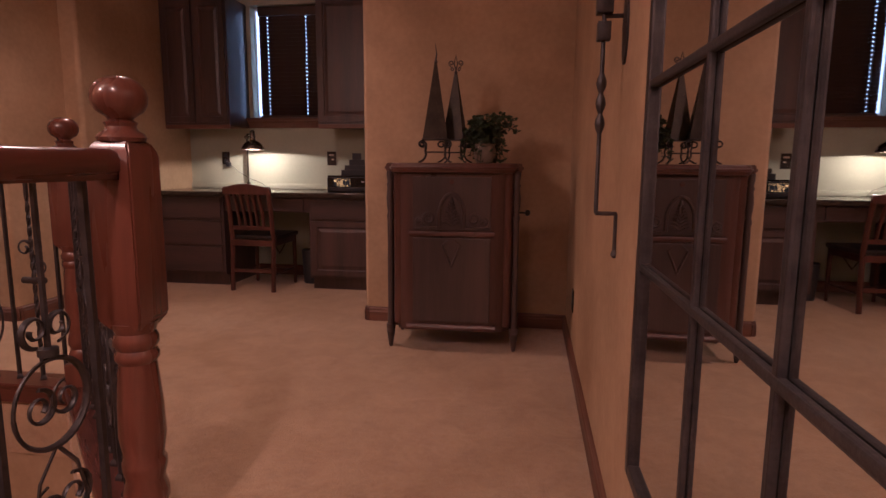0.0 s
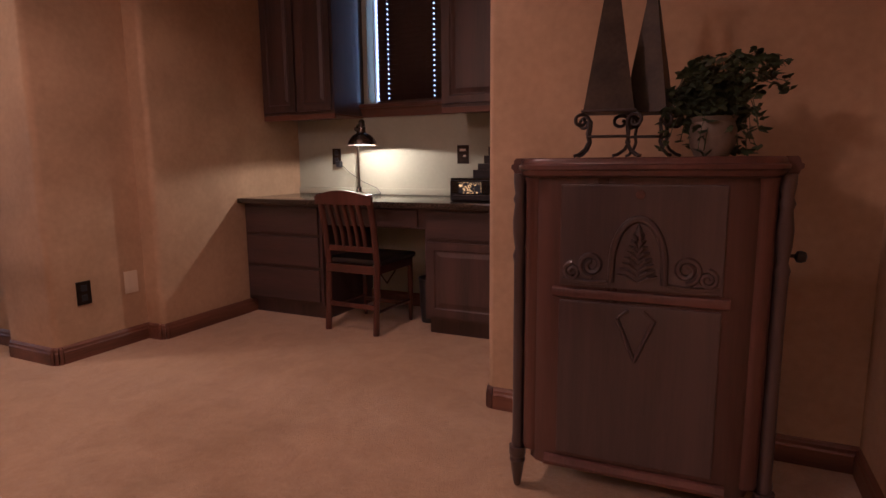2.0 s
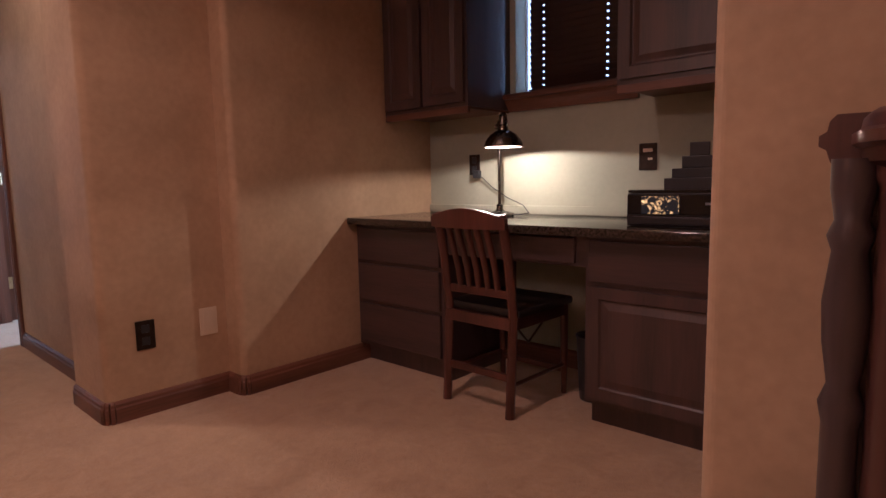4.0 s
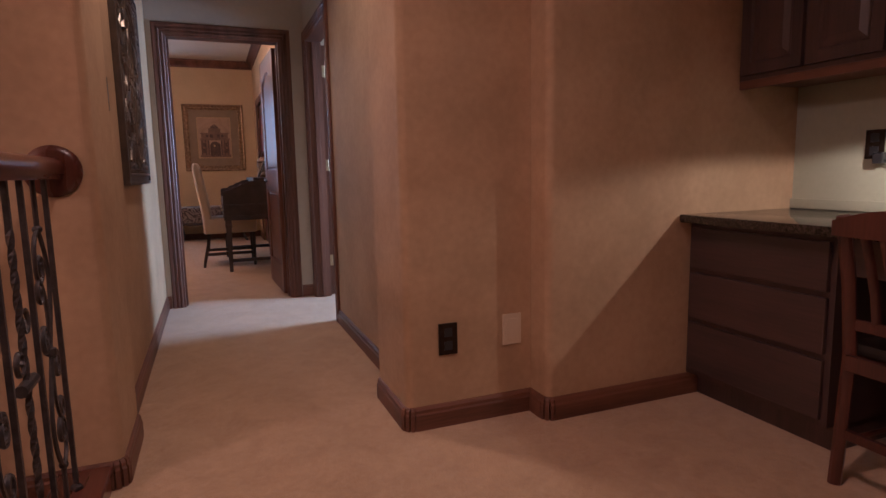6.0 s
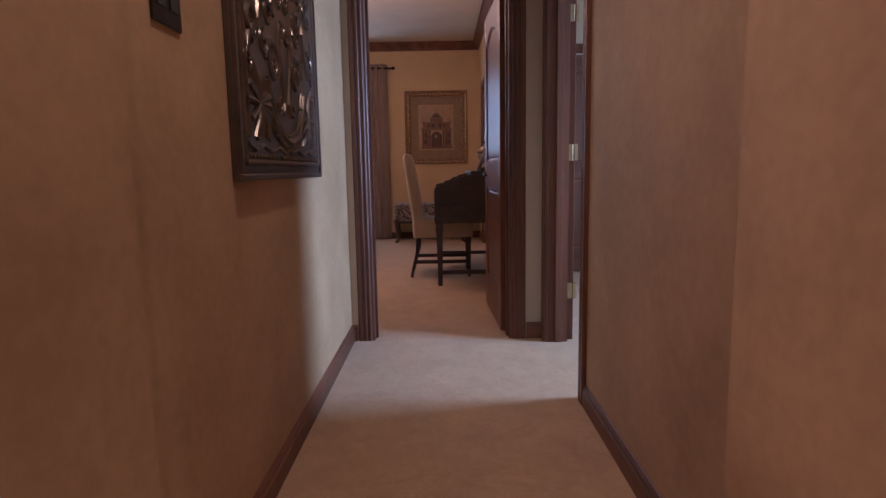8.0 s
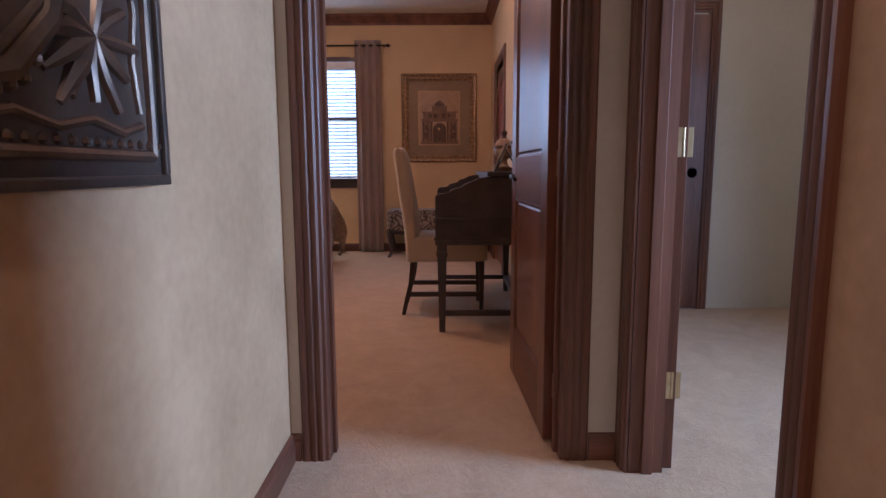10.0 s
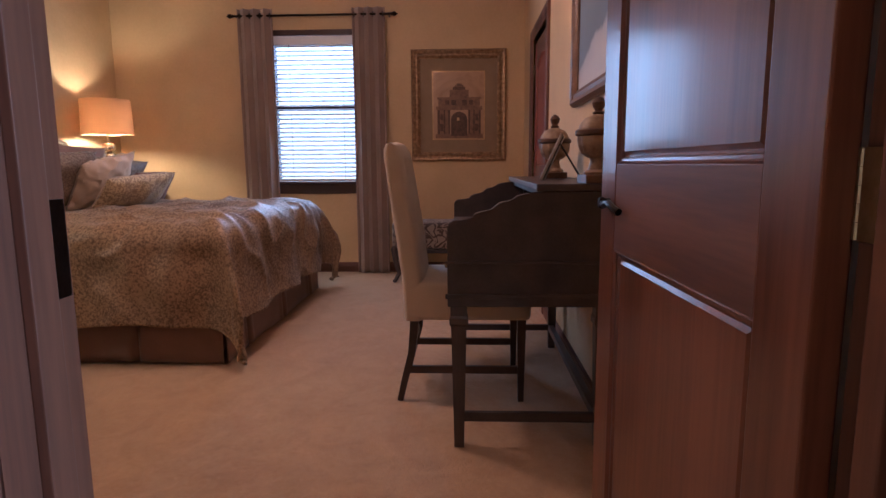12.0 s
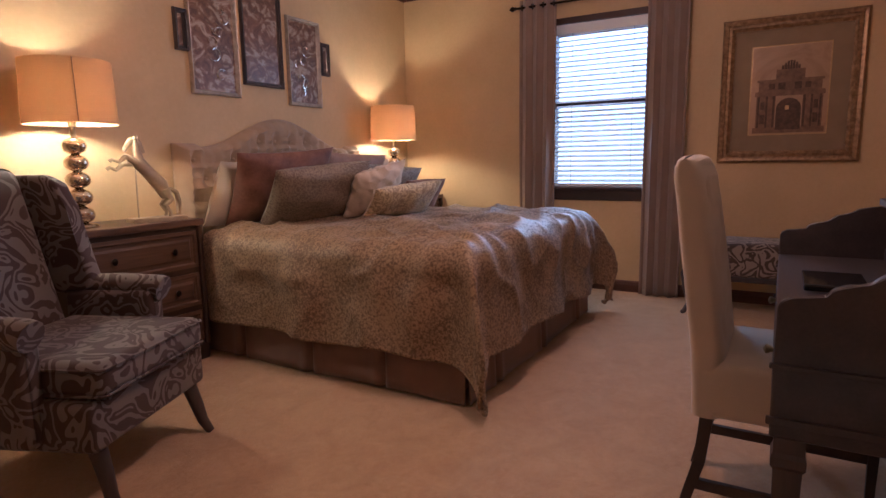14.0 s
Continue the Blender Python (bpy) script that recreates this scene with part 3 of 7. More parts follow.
slat_blind(w1, ww - 0.064, WZ1 - WZ0 - 0.01, 26, -64, M_BLIND, 0.052, (0.080, 0.445), pose(0.060, 0.060, WZ0 + 0.001))
outdoor_panel("study_sky", pose(-1.8, YN + 0.5, 1.0), 2.4, 2.2, 1.3, (0.88, 0.95, 1.0), (0.92, 0.97, 1.0), False)

# bedroom window: local x along +y of the place, y outwards (towards -x)
bw, bh = BY1 - BY0, BZ1 - BZ0
w2 = tagged(thing("window_2", pose(XB, BY0, 0, 0, 0, 90), "bright window with open white slat blind and dark frame", "window"), kind="structure")
M_WINWOOD = timber("dark_window_wood", (0.030, 0.014, 0.009), (0.075, 0.032, 0.020), "x", 0.4)
part("window_frame", boxes((0, 0.022, 0.0, 0.12, BZ0, BZ1), (bw - 0.022, bw, 0.0, 0.12, BZ0, BZ1), (0.022, bw - 0.022, 0.0, 0.12, BZ1 - 0.05, BZ1), bevel=0.002), M_WINWOOD, w2, "", False)
part("sash_rail", boxes((0.022, bw - 0.022, 0.075, 0.11, (BZ0 + BZ1) / 2 - 0.018, (BZ0 + BZ1) / 2 + 0.018)), M_WINWOOD, w2, "dark meeting rail", False)
part("window_sill", boxes((-0.03, bw + 0.03, -0.045, 0.12, BZ0 - 0.022, BZ0), bevel=0.005), M_WINWOOD, w2, "dark stained sill", False)
part("apron", boxes((-0.01, bw + 0.01, -0.016, 0.0, BZ0 - 0.115, BZ0 - 0.022), bevel=0.004), M_WINWOOD, w2, "dark stained apron", False)
for z0, z1 in ((BZ0, (BZ0 + BZ1) / 2 - 0.018), ((BZ0 + BZ1) / 2 + 0.018, BZ1 - 0.05)):
    g = part("pane", boxes((0.022, bw - 0.022, 0.09, 0.094, z0, z1)), M_GLASS, w2, "", False)
    g.visible_shadow = False
slat_blind(w2, bw - 0.06, bh - 0.06, 30, 28, M_WHITEBLIND, 0.046, (), pose(0.03, 0.035, BZ0 + 0.004))
outdoor_panel("bedroom_sky", pose(XB - 1.2, (BY0 + BY1) / 2, 0.2, 0, 0, 90), 4.0, 3.4, 2.2, (0.58, 0.66, 0.64), (0.74, 0.88, 1.0))
# side room window
w3 = tagged(thing("window_3", pose(-5.4, 5.9, 0), "plain bright window of the side room", "window"), kind="structure")
part("window_frame", boxes((0, 0.04, 0, 0.1, 0.8, 2.2), (0.86, 0.9, 0, 0.1, 0.8, 2.2), (0.04, 0.86, 0, 0.1, 0.8, 0.84), (0.04, 0.86, 0, 0.1, 2.16, 2.2)), M_WHITEBLIND, w3, "", False)
g = part("pane", boxes((0.04, 0.86, 0.05, 0.054, 0.84, 2.16)), M_GLASS, w3, "", False)
g.visible_shadow = False


# ---- landing: guard of the stairwell ----
M_NEWEL = timber("cherry_newel", (0.090, 0.027, 0.017), (0.175, 0.056, 0.032), "z", 0.28, 9, 0.5)
M_RAIL = timber("cherry_rail", (0.055, 0.015, 0.009), (0.115, 0.031, 0.017), "x", 0.28, 9, 0.5)
NA, NB, NW = (-0.455, 0.97), (-1.505, 2.005), (XO, 1.99)


def newel(x, y, turn):
    t = thing("newel_post", pose(x, y, 0, 0, 0, turn) @ Matrix.Diagonal((1, 1, 1.06, 1)), "cherry-stained turned newel post with a ball cap", "newel post", "newels of the stair guard")
    part("base_block", boxes((-0.052, 0.052, -0.052, 0.052, 0, 0.17), bevel=0.006), M_NEWEL, t, "", False)
    part("turned_shaft", lathe([(0.040, 0.168), (0.050, 0.18), (0.052, 0.20), (0.046, 0.22), (0.040, 0.23), (0.050, 0.25), (0.050, 0.27), (0.042, 0.30), (0.049, 0.325), (0.049, 0.34), (0.043, 0.352), (0.051, 0.40),
                                (0.049, 0.47), (0.043, 0.54), (0.040, 0.565), (0.047, 0.575), (0.047, 0.585), (0.041, 0.595), (0.048, 0.607), (0.048, 0.62), (0.042, 0.632), (0.05, 0.655)], 32), M_NEWEL, t)
    bm = bmesh.new()
    rings = []
    for h, r in ((0.640, 0.034), (0.665, 0.052), (1.005, 0.052), (1.030, 0.040)):
        rings.append([bm.verts.new((sx * r, sy * r, h)) for sx, sy in ((-1, -1), (1, -1), (1, 1), (-1, 1))])
    for a, b in zip(rings, rings[1:]):
        for k in range(4):
            bm.faces.new((a[k], a[(k + 1) % 4], b[(k + 1) % 4], b[k]))
    bm.faces.new(rings[0][::-1])
    bm.faces.new(rings[-1])
    bmesh.ops.bevel(bm, geom=[e for e in bm.edges], offset=0.004, segments=2, affect="EDGES")
    part("block", bm, M_NEWEL, t)
    part("ball_cap", lathe([(0.030, 1.026), (0.046, 1.030), (0.050, 1.038), (0.044, 1.047), (0.034, 1.052), (0.030, 1.060), (0.034, 1.068), (0.024, 1.074), (0.030, 1.080), (0.046, 1.090),
                            (0.055, 1.105), (0.057, 1.120), (0.052, 1.136), (0.040, 1.150), (0.022, 1.158), (0.002, 1.161)], 32), M_NEWEL, t)
    return t


def spiral(cx, cz, r, a0, turns, sgn, n=22, end=0.32):
    return [(cx + r * (1 - (1 - end) * k / n) * math.cos(a0 + sgn * 2 * math.pi * turns * k / n), 0, cz + r * (1 - (1 - end) * k / n) * math.sin(a0 + sgn * 2 * math.pi * turns * k / n)) for k in range(n + 1)]


ZB, ZT = 0.085, 1.012


def square_bar(x, s=0.0065, z0=ZB, z1=ZT):
    return boxes((x - s, x + s, -s, s, z0, z1), bevel=0.001)


def shoe(x):
    return lathe([(0.017, ZB - 0.001), (0.017, ZB + 0.010), (0.011, ZB + 0.018), (0.009, ZB + 0.020)], 4, (x, 0, 0))


def twisted_bar():
    bm = bmesh.new()
    s, n = 0.0075, 60
    rings = []
    for k in range(n + 1):
        z = ZB + (ZT - ZB) * k / n
        a = max(0.0, min(1.0, (k / n - 0.12) / 0.76)) * math.pi * 7 + math.pi / 4
        rings.append([bm.verts.new((s * 1.2 * math.cos(a + j * math.pi / 2), s * 1.2 * math.sin(a + j * math.pi / 2), z)) for j in range(4)])
    for a, b in zip(rings, rings[1:]):
        for k in range(4):
            bm.faces.new((a[k], a[(k + 1) % 4], b[(k + 1) % 4], b[k]))
    bm.faces.new(rings[0][::-1])
    bm.faces.new(rings[-1])
    # paired curls and a wrapped cross collar low on the bar
    tube(spiral(-0.034, 0.675, 0.038, 0.3, 1.1, 1), 0.0066, bm, 6, 0.6)
    tube(spiral(0.034, 0.600, 0.038, math.pi + 0.3, 1.1, 1), 0.0066, bm, 6, 0.6)
    tube([(-0.052 + 0.0104 * k, 0, 0.535) for k in range(11)], 0.015, bm, 10, taper=lambda f: 0.82 + 0.18 * math.cos(f * 20 * math.pi))
    return bm


def scroll_panel():
    """Two flat-bar C scrolls that cross at a collar, the lower one the upper one turned half round."""
    bm = bmesh.new()
    zc, r, flat, tall = 0.548, 0.0072, 0.7, 1.32

    def bow(x0, z0, x1, z1, out, n=18):
        return [(x0 + (x1 - x0) * f + out * math.sin(math.pi * f ** 0.8), 0, z0 + (z1 - z0) * f) for f in [k / n for k in range(n + 1)]]

    def put(points):
        for s in (1, -1):
            tube([(s * x, y, zc + s * z * tall) for x, y, z in points], r, bm, 6, flat)

    # wide bow from the top collar to the crossing, its partner curling back to a spiral
    put(bow(0.0, 0.25, 0.006, 0.0, -0.062))
    right = [(0.058 * math.sin(a), 0, 0.20 + 0.05 * math.cos(a)) for a in [math.pi * 0.55 * k / 10 for k in range(11)]]
    put(right + [(x, y, z) for x, y, z in spiral(0.026, 0.178, 0.033, 0.35, 1.7, -1)])
    # inner C with a hook at either end
    put(bow(0.036, 0.155, 0.006, 0.0, -0.030))
    put(spiral(0.042, 0.128, 0.027, math.pi / 2, 1.15, -1))
    put(spiral(0.040, 0.040, 0.028, -math.pi / 2 - 0.6, 1.25, 1))
    put(spiral(-0.038, -0.032, 0.028, math.pi / 2 - 0.6, 1.25, 1))
    for s in (1, -1):
        z = zc + s * 0.25 * tall
        tube([(0, 0, ZT if s > 0 else ZB), (0, 0, z)], 0.0065, bm, 6)
        lathe([(0.006, z - 0.006), (0.011, z - 0.002), (0.0125, z + 0.004), (0.011, z + 0.010), (0.006, z + 0.014)], 10, (0, 0, 0), bm)
    lathe([(0.006, zc - 0.013), (0.014, zc - 0.009), (0.014, zc + 0.009), (0.006, zc + 0.013)], 10, (0, 0, 0), bm)
    return bm


def ring_panel():
    """A ring of flat bar with paired scrolls inside and below."""
    bm = bmesh.new()
    c = 0.60
    tube([(0.085 * math.cos(a), 0, c + 0.085 * math.sin(a)) for a in [2 * math.pi * k / 32 for k in range(33)]], 0.0075, bm, 6, 0.55)
    for sgn in (-1, 1):
        tube(spiral(sgn * 0.030, c, 0.036, math.pi / 2, 1.4, sgn), 0.006, bm, 6, 0.5)
        tube(spiral(sgn * 0.03, 0.40, 0.045, math.pi / 2, 1.4, -sgn), 0.0065, bm, 6, 0.5)
        tube([(sgn * 0.0, 0, 0.515), (sgn * 0.045, 0, 0.46), (sgn * 0.065, 0, 0.38), (sgn * 0.04, 0, 0.30), (0, 0, 0.25)], 0.0065, bm, 6, 0.55)
        tube(spiral(sgn * 0.028, 0.20, 0.035, -math.pi / 2, 1.3, sgn), 0.006, bm, 6, 0.5)
        tube(spiral(sgn * 0.026, 0.745, 0.032, -math.pi / 2, 1.3, sgn), 0.006, bm, 6, 0.5)
    tube([(0, 0, ZT), (0, 0, 0.685)], 0.0065, bm, 6)
    tube([(0, 0, 0.25), (0, 0, ZB)], 0.0065, bm, 6)
    lathe([(0.006, 0.69), (0.018, 0.693), (0.018, 0.707), (0.006, 0.71)], 10, (0, 0, 0), bm)
    return bm


ME_BAR = mesh_of("bar", square_bar(0), M_IRON)
ME_TWIST = mesh_of("twisted_bar", twisted_bar(), M_IRON)
ME_SCROLL = mesh_of("scroll_panel", scroll_panel(), M_IRON, True)
ME_RING = mesh_of("ring_panel", ring_panel(), M_IRON, True)
ME_SHOE = mesh_of("shoe", shoe(0), M_IRON)


def guard(a, b, kinds, start, step, label):
    """A run of guard from a to b: handrail, curb and iron bars; local x from a to b."""
    a, b = Vector((*a, 0)), Vector((*b, 0))
    L = (b - a).length
    ang = math.degrees(math.atan2(b.y - a.y, b.x - a.x))
    t = thing("stair_guard", pose(a.x, a.y, 0, 0, 0, ang), label, "stair railing", "runs of the stair guard")
    prof = [(-0.026, 0.0), (0.026, 0.0), (0.026, 0.012), (0.031, 0.020), (0.032, 0.040), (0.026, 0.055), (0.012, 0.063), (-0.012, 0.063), (-0.026, 0.055), (-0.032, 0.040), (-0.031, 0.020), (-0.026, 0.012)]
    part("handrail", sweep(prof, (0.0, 0, 1.012), (L, 0, 1.012)), M_RAIL, t, "polished cherry handrail")
    cp = [(-0.07, 0.0), (0.07, 0.0), (0.07, 0.064), (0.078, 0.068), (0.078, 0.080), (0.072, 0.085), (-0.072, 0.085), (-0.078, 0.080), (-0.078, 0.068), (-0.07, 0.064)]
    part("curb", sweep(cp, (0.0, 0, -0.0), (L, 0, -0.0)), M_RAIL, t, "stained wooden curb", False)
    x, k = start, 0
    while x < L - 0.04:
        kind = kinds[k % len(kinds)]
        me = {"b": ME_BAR, "t": ME_TWIST, "s": ME_SCROLL, "r": ME_RING}[kind]
        ob = new({"b": "bar", "t": "twisted_bar", "s": "scroll_panel", "r": "ring_panel"}[kind], me)
        ob.parent = t
        ob.matrix_local = pose(x, 0, 0)
        sh = new("shoe", ME_SHOE)
        sh.parent = ob
        x += step
        k += 1
    return t


newel(*NA, 0)
newel(*NB, 0)
g1 = guard(NW, NB, "bsbtbs", 0.135, 0.118, "wrought iron scroll railing with cherry handrail meeting the wall")
part("rosette", lathe([(0.078, 0.0), (0.078, 0.006), (0.070, 0.014), (0.058, 0.018), (0.0, 0.018)], 32), M_RAIL, g1, "round wooden wall rosette", True, pose(0.0, 0, 1.036, 0, 90, 0))
guard((NB[0] + 0.04, NB[1] - 0.045), (NA[0] - 0.04, NA[1] + 0.045), "btbrbtbs", 0.07, 0.108, "wrought iron scroll railing between two newels")
guard((NA[0], NA[1] - 0.05), (NA[0], -2.95), "brbtbsbt", 0.075, 0.115, "wrought iron ring railing along the stairwell")


# ---- landing: mirror, wall iron, outlets ----
mi = thing("window_mirror", pose(XR - 0.022, 0.925, 0.455, 0, 0, -89), "large black-framed paned mirror on the tan wall", "mirror")
MW, MH = 1.30, 1.50
part("mirror_glass", boxes((0.02, MW - 0.02, -0.012, -0.006, 0.02, MH - 0.02)), M_MIRROR, mi, "silvered mirror glass", False)
part("back", boxes((0.0, MW, -0.006, -0.001, 0.0, MH)), M_IRON, mi, "", False)
for r in ((0, 0.024, -0.024, -0.006, 0, MH), (MW - 0.024, MW, -0.024, -0.006, 0, MH), (0.024, MW - 0.024, -0.024, -0.006, 0, 0.024), (0.024, MW - 0.024, -0.024, -0.006, MH - 0.024, MH)):
    part("frame", boxes(r, bevel=0.004), M_IRON, mi, "black metal frame", False)
for x in (0.345, 0.595, 0.845, 1.095):
    part("muntin", boxes((x - 0.0065, x + 0.0065, -0.021, -0.012, 0.024, MH - 0.024), bevel=0.003), M_IRON, mi, "", False)
for z in (0.41, 0.735, 1.06, 1.385):
    part("muntin", boxes((0.024, MW - 0.024, -0.022, -0.0125, z - 0.0065, z + 0.0065), bevel=0.003), M_IRON, mi, "", False)

si = thing("wall_iron", pose(XR, 1.50, 0.072, 0, 0, 0), "black twisted wrought iron hanger fixed to the wall", "wall ornament")
part("plate", lathe([(0.0, 0.0), (0.042, 0.0), (0.042, 0.006), (0.0, 0.012)], 24), M_IRON, si, "", True, pose(0, 0, 1.34, 0, -90, 0) @ Matrix.Diagonal((2.2, 1, 1, 1)))
bmr = tube([(-0.060, 0, 1.62), (-0.060, 0, 0.845), (-0.060, -0.001, 0.842), (-0.004, 0, 0.842), (-0.004, 0, 0.838), (-0.004, 0, 0.735)], 0.006, n=8)
for z in (1.20, 1.145, 1.09):
    lathe([(0.006, -0.027), (0.012, -0.012), (0.014, 0.0), (0.012, 0.012), (0.006, 0.027)], 8, (-0.060, 0, z), bmr)
lathe([(0.004, -0.012), (0.011, -0.004), (0.009, 0.006), (0.004, 0.012)], 10, (-0.004, 0, 0.727), bmr)
for z0, z1, r in ((1.31, 1.36, 0.018), (1.38, 1.45, 0.022), (1.45, 1.62, 0.014)):
    box(bmr, -0.060 - r, -0.060 + r, -r, r, z0, z1, 0.004)
part("rod", bmr, M_IRON, si)
part("arm", tube([(-0.060, 0, 1.375), (-0.01, 0, 1.375)], 0.006), M_IRON, si)


def plate(name, m, w, h, mat, slots, label, cat, slot_mat=None):
    t = thing(name, m, label, cat)
    part("cover_plate", boxes((-w / 2, w / 2, -0.006, 0, -h / 2, h / 2), bevel=0.0025), mat, t, "", False)
    for x, z, sw, shh in slots:
        part("receptacle" if cat == "outlet" else "rocker", boxes((x - sw / 2, x + sw / 2, -0.009, -0.006, z - shh / 2, z + shh / 2), bevel=0.0012), slot_mat or mat, t, "", False)
    return t


M_PLATE = surface("bronze_plate", (0.022, 0.015, 0.012), (0.045, 0.030, 0.022), 0.4, 40, 200, 0.1, 0.7)
DUO = ((0, 0.027, 0.034, 0.036), (0, -0.027, 0.034, 0.036))
plate("wall_outlet", pose(XR, 2.93, 0.328, 0, 0, -90), 0.075, 0.118, M_PLATE, DUO, "dark bronze outlet plate on the tan wall", "outlet", M_BLACK)
plate("wall_outlet", pose(XO, 3.258, 0.356, 0, 0, 90), 0.080, 0.128, M_PLATE, DUO, "dark bronze outlet plate low on the wall", "outlet", M_BLACK)
plate("phone_plate", pose(XO, 3.543, 0.363, 0, 0, 90), 0.085, 0.130, M_IVORY, ((0, 0, 0.05, 0.09),), "blank ivory wall plate low on the wall", "wall plate")
plate("light_switch", pose(-3.56, YC0, 1.355, 0, 0, 180), 0.125, 0.135, M_PLATE, ((-0.028, 0, 0.034, 0.07), (0.028, 0, 0.034, 0.07)), "dark bronze double light switch in the corridor", "switch", M_BLACK)


# ---- landing: tall phonograph cabinet ----
M_MAHOG = timber("mahogany", (0.062, 0.028, 0.023), (0.120, 0.048, 0.036), "z", 0.30, 10, 0.5)
# darker copy for the cabinet body: its shade is put into the colour
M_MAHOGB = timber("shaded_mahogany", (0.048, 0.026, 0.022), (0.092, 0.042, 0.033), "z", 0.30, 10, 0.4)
M_MAHOGD = timber("dark_mahogany", (0.048, 0.036, 0.038), (0.082, 0.056, 0.054), "z", 0.32, 10, 0.4)


def phonograph_cabinet(m):
    t = thing("phonograph_cabinet", m, "tall antique dark mahogany phonograph cabinet with carved front", "cabinet")
    H = 1.0

    def outline(g):
        pts = [(-0.245 - g, -0.0 - g)]
        pts += [(0.245 + g, -0.0 - g)]
        pts += [(0.245 + g + 0.072 * math.sin(radians(a)), 0.072 * (1 - math.cos(radians(a))) - g * (1 - a / 90)) for a in (30, 60, 90)]
        pts += [(0.345 + g, 0.072), (0.345 + g, 0.43), (-0.345 - g, 0.43), (-0.345 - g, 0.072)]
        pts += [(-0.245 - g - 0.072 * math.sin(radians(a)), 0.072 * (1 - math.cos(radians(a))) - g * (1 - a / 90)) for a in (90, 60, 30)]
        return pts
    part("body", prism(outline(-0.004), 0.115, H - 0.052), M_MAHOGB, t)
    bm = bmesh.new()
    rings = [[bm.verts.new((x, y, z)) for x, y in outline(g)] for g, z in ((0.020, H - 0.052), (0.030, H - 0.046), (0.034, H - 0.034), (0.041, H - 0.030), (0.041, H - 0.020), (0.034, H - 0.016), (0.032, H - 0.006), (0.026, H))]
    for a, b in zip(rings, rings[1:]):
        for k in range(len(a)):
            bm.faces.new((a[k], a[(k + 1) % len(a)], b[(k + 1) % len(a)], b[k]))
    bm.faces.new(rings[0][::-1])
    bm.faces.new(rings[-1])
    part("top", bm, M_MAHOG, t, "moulded mahogany top")
    part("bottom_rail", sweep([(0, 0), (0.012, 0.004), (0.016, 0.016), (0.010, 0.030), (0, 0.034)], (-0.25, 0, 0.118), (0.25, 0, 0.118)), M_MAHOG, t)
    part("upper_panel", boxes((-0.215, 0.215, -0.004, 0.010, 0.655, 0.930), bevel=0.003), M_MAHOGD, t, "dark carved upper panel", False)
    part("lower_door", boxes((-0.215, 0.215, -0.004, 0.010, 0.165, 0.612), bevel=0.003), M_MAHOGD, t, "dark lower door", False)
    part("cross_rail", sweep([(0, 0), (0.010, 0.006), (0.012, 0.016), (0.008, 0.028), (0, 0.032)], (-0.235, 0, 0.618), (0.235, 0, 0.618)), M_MAHOG, t)
    # carving: fan of leaves, arch and side scrolls
    part("carved_arch", tube([(0.070 * math.cos(a), -0.006, 0.672 + 0.045 * (abs(math.cos(a)) < 0.999) + 0.125 * math.sin(a)) for a in [math.pi * k / 18 for k in range(19)]], 0.010, n=8), M_MAHOGD, t)
    for k in range(8):
        z, w = 0.676 + 0.0155 * k, 0.052 * (1 - k / 9.5)
        for sgn in (-1, 1):
            part("carved_leaf", tube([(sgn * 0.003, -0.006, z), (sgn * w * 0.55, -0.011, z + 0.014), (sgn * w, -0.005, z + 0.018)], 0.0065, None, 6, 0.8, taper=lambda f: 0.6 + math.sin(math.pi * f) * 0.6), M_MAHOGD, t)
    part("carved_bud", lathe([(0.001, 0.0), (0.010, 0.006), (0.012, 0.016), (0.006, 0.030), (0.001, 0.038)], 10, (0, -0.005, 0.792)), M_MAHOGD, t)
    for sgn in (-1, 1):
        for q, r in (([(p[0], -0.006, p[2]) for p in spiral(sgn * 0.125, 0.715, 0.035, -math.pi / 2, 1.5, sgn)], 0.008),
                     ([(p[0], -0.006, p[2]) for p in spiral(sgn * 0.178, 0.695, 0.024, math.pi / 2, 1.3, -sgn)], 0.007),
                     ([(sgn * 0.08, -0.006, 0.672), (sgn * 0.13, -0.008, 0.668), (sgn * 0.205, -0.004, 0.672)], 0.007),
                     ([(sgn * 0.02, -0.006, 0.600), (sgn * 0.05, -0.007, 0.575), (sgn * 0.03, -0.006, 0.53), (0, -0.005, 0.46)], 0.006)):
            part("carved_scroll", tube(q, r, n=6), M_MAHOGD, t)
    part("name_badge", lathe([(0.001, 0), (0.013, 0), (0.011, 0.002), (0.001, 0.003)], 8), M_MAHOG, t, "small dull badge", False, pose(0, -0.004, 0.905, 90, 0, 0))
    for x in (-0.300, 0.300):
        part("quarter_column", lathe([(0.030, 0.14), (0.034, 0.15), (0.032, 0.17), (0.032, 0.93), (0.036, 0.94), (0.036, 0.955)], 20, (x, 0.052, 0)), M_MAHOG, t)
    for x in (-0.352, 0.352):
        part("colonette", lathe([(0.018, 0.13), (0.020, 0.15), (0.017, 0.17), (0.017, 0.70), (0.021, 0.72), (0.014, 0.74), (0.020, 0.78), (0.022, 0.82), (0.016, 0.87), (0.021, 0.885), (0.015, 0.90), (0.020, 0.93), (0.020, 0.957)], 16, (x, 0.055, 0)), M_MAHOGD, t)
        for y in (0.055, 0.40):
            part("leg", lathe([(0.009, 0.0), (0.013, 0.012), (0.022, 0.075), (0.026, 0.085), (0.022, 0.095), (0.027, 0.105), (0.027, 0.13)], 14, (x, y, 0)), M_MAHOGD, t)
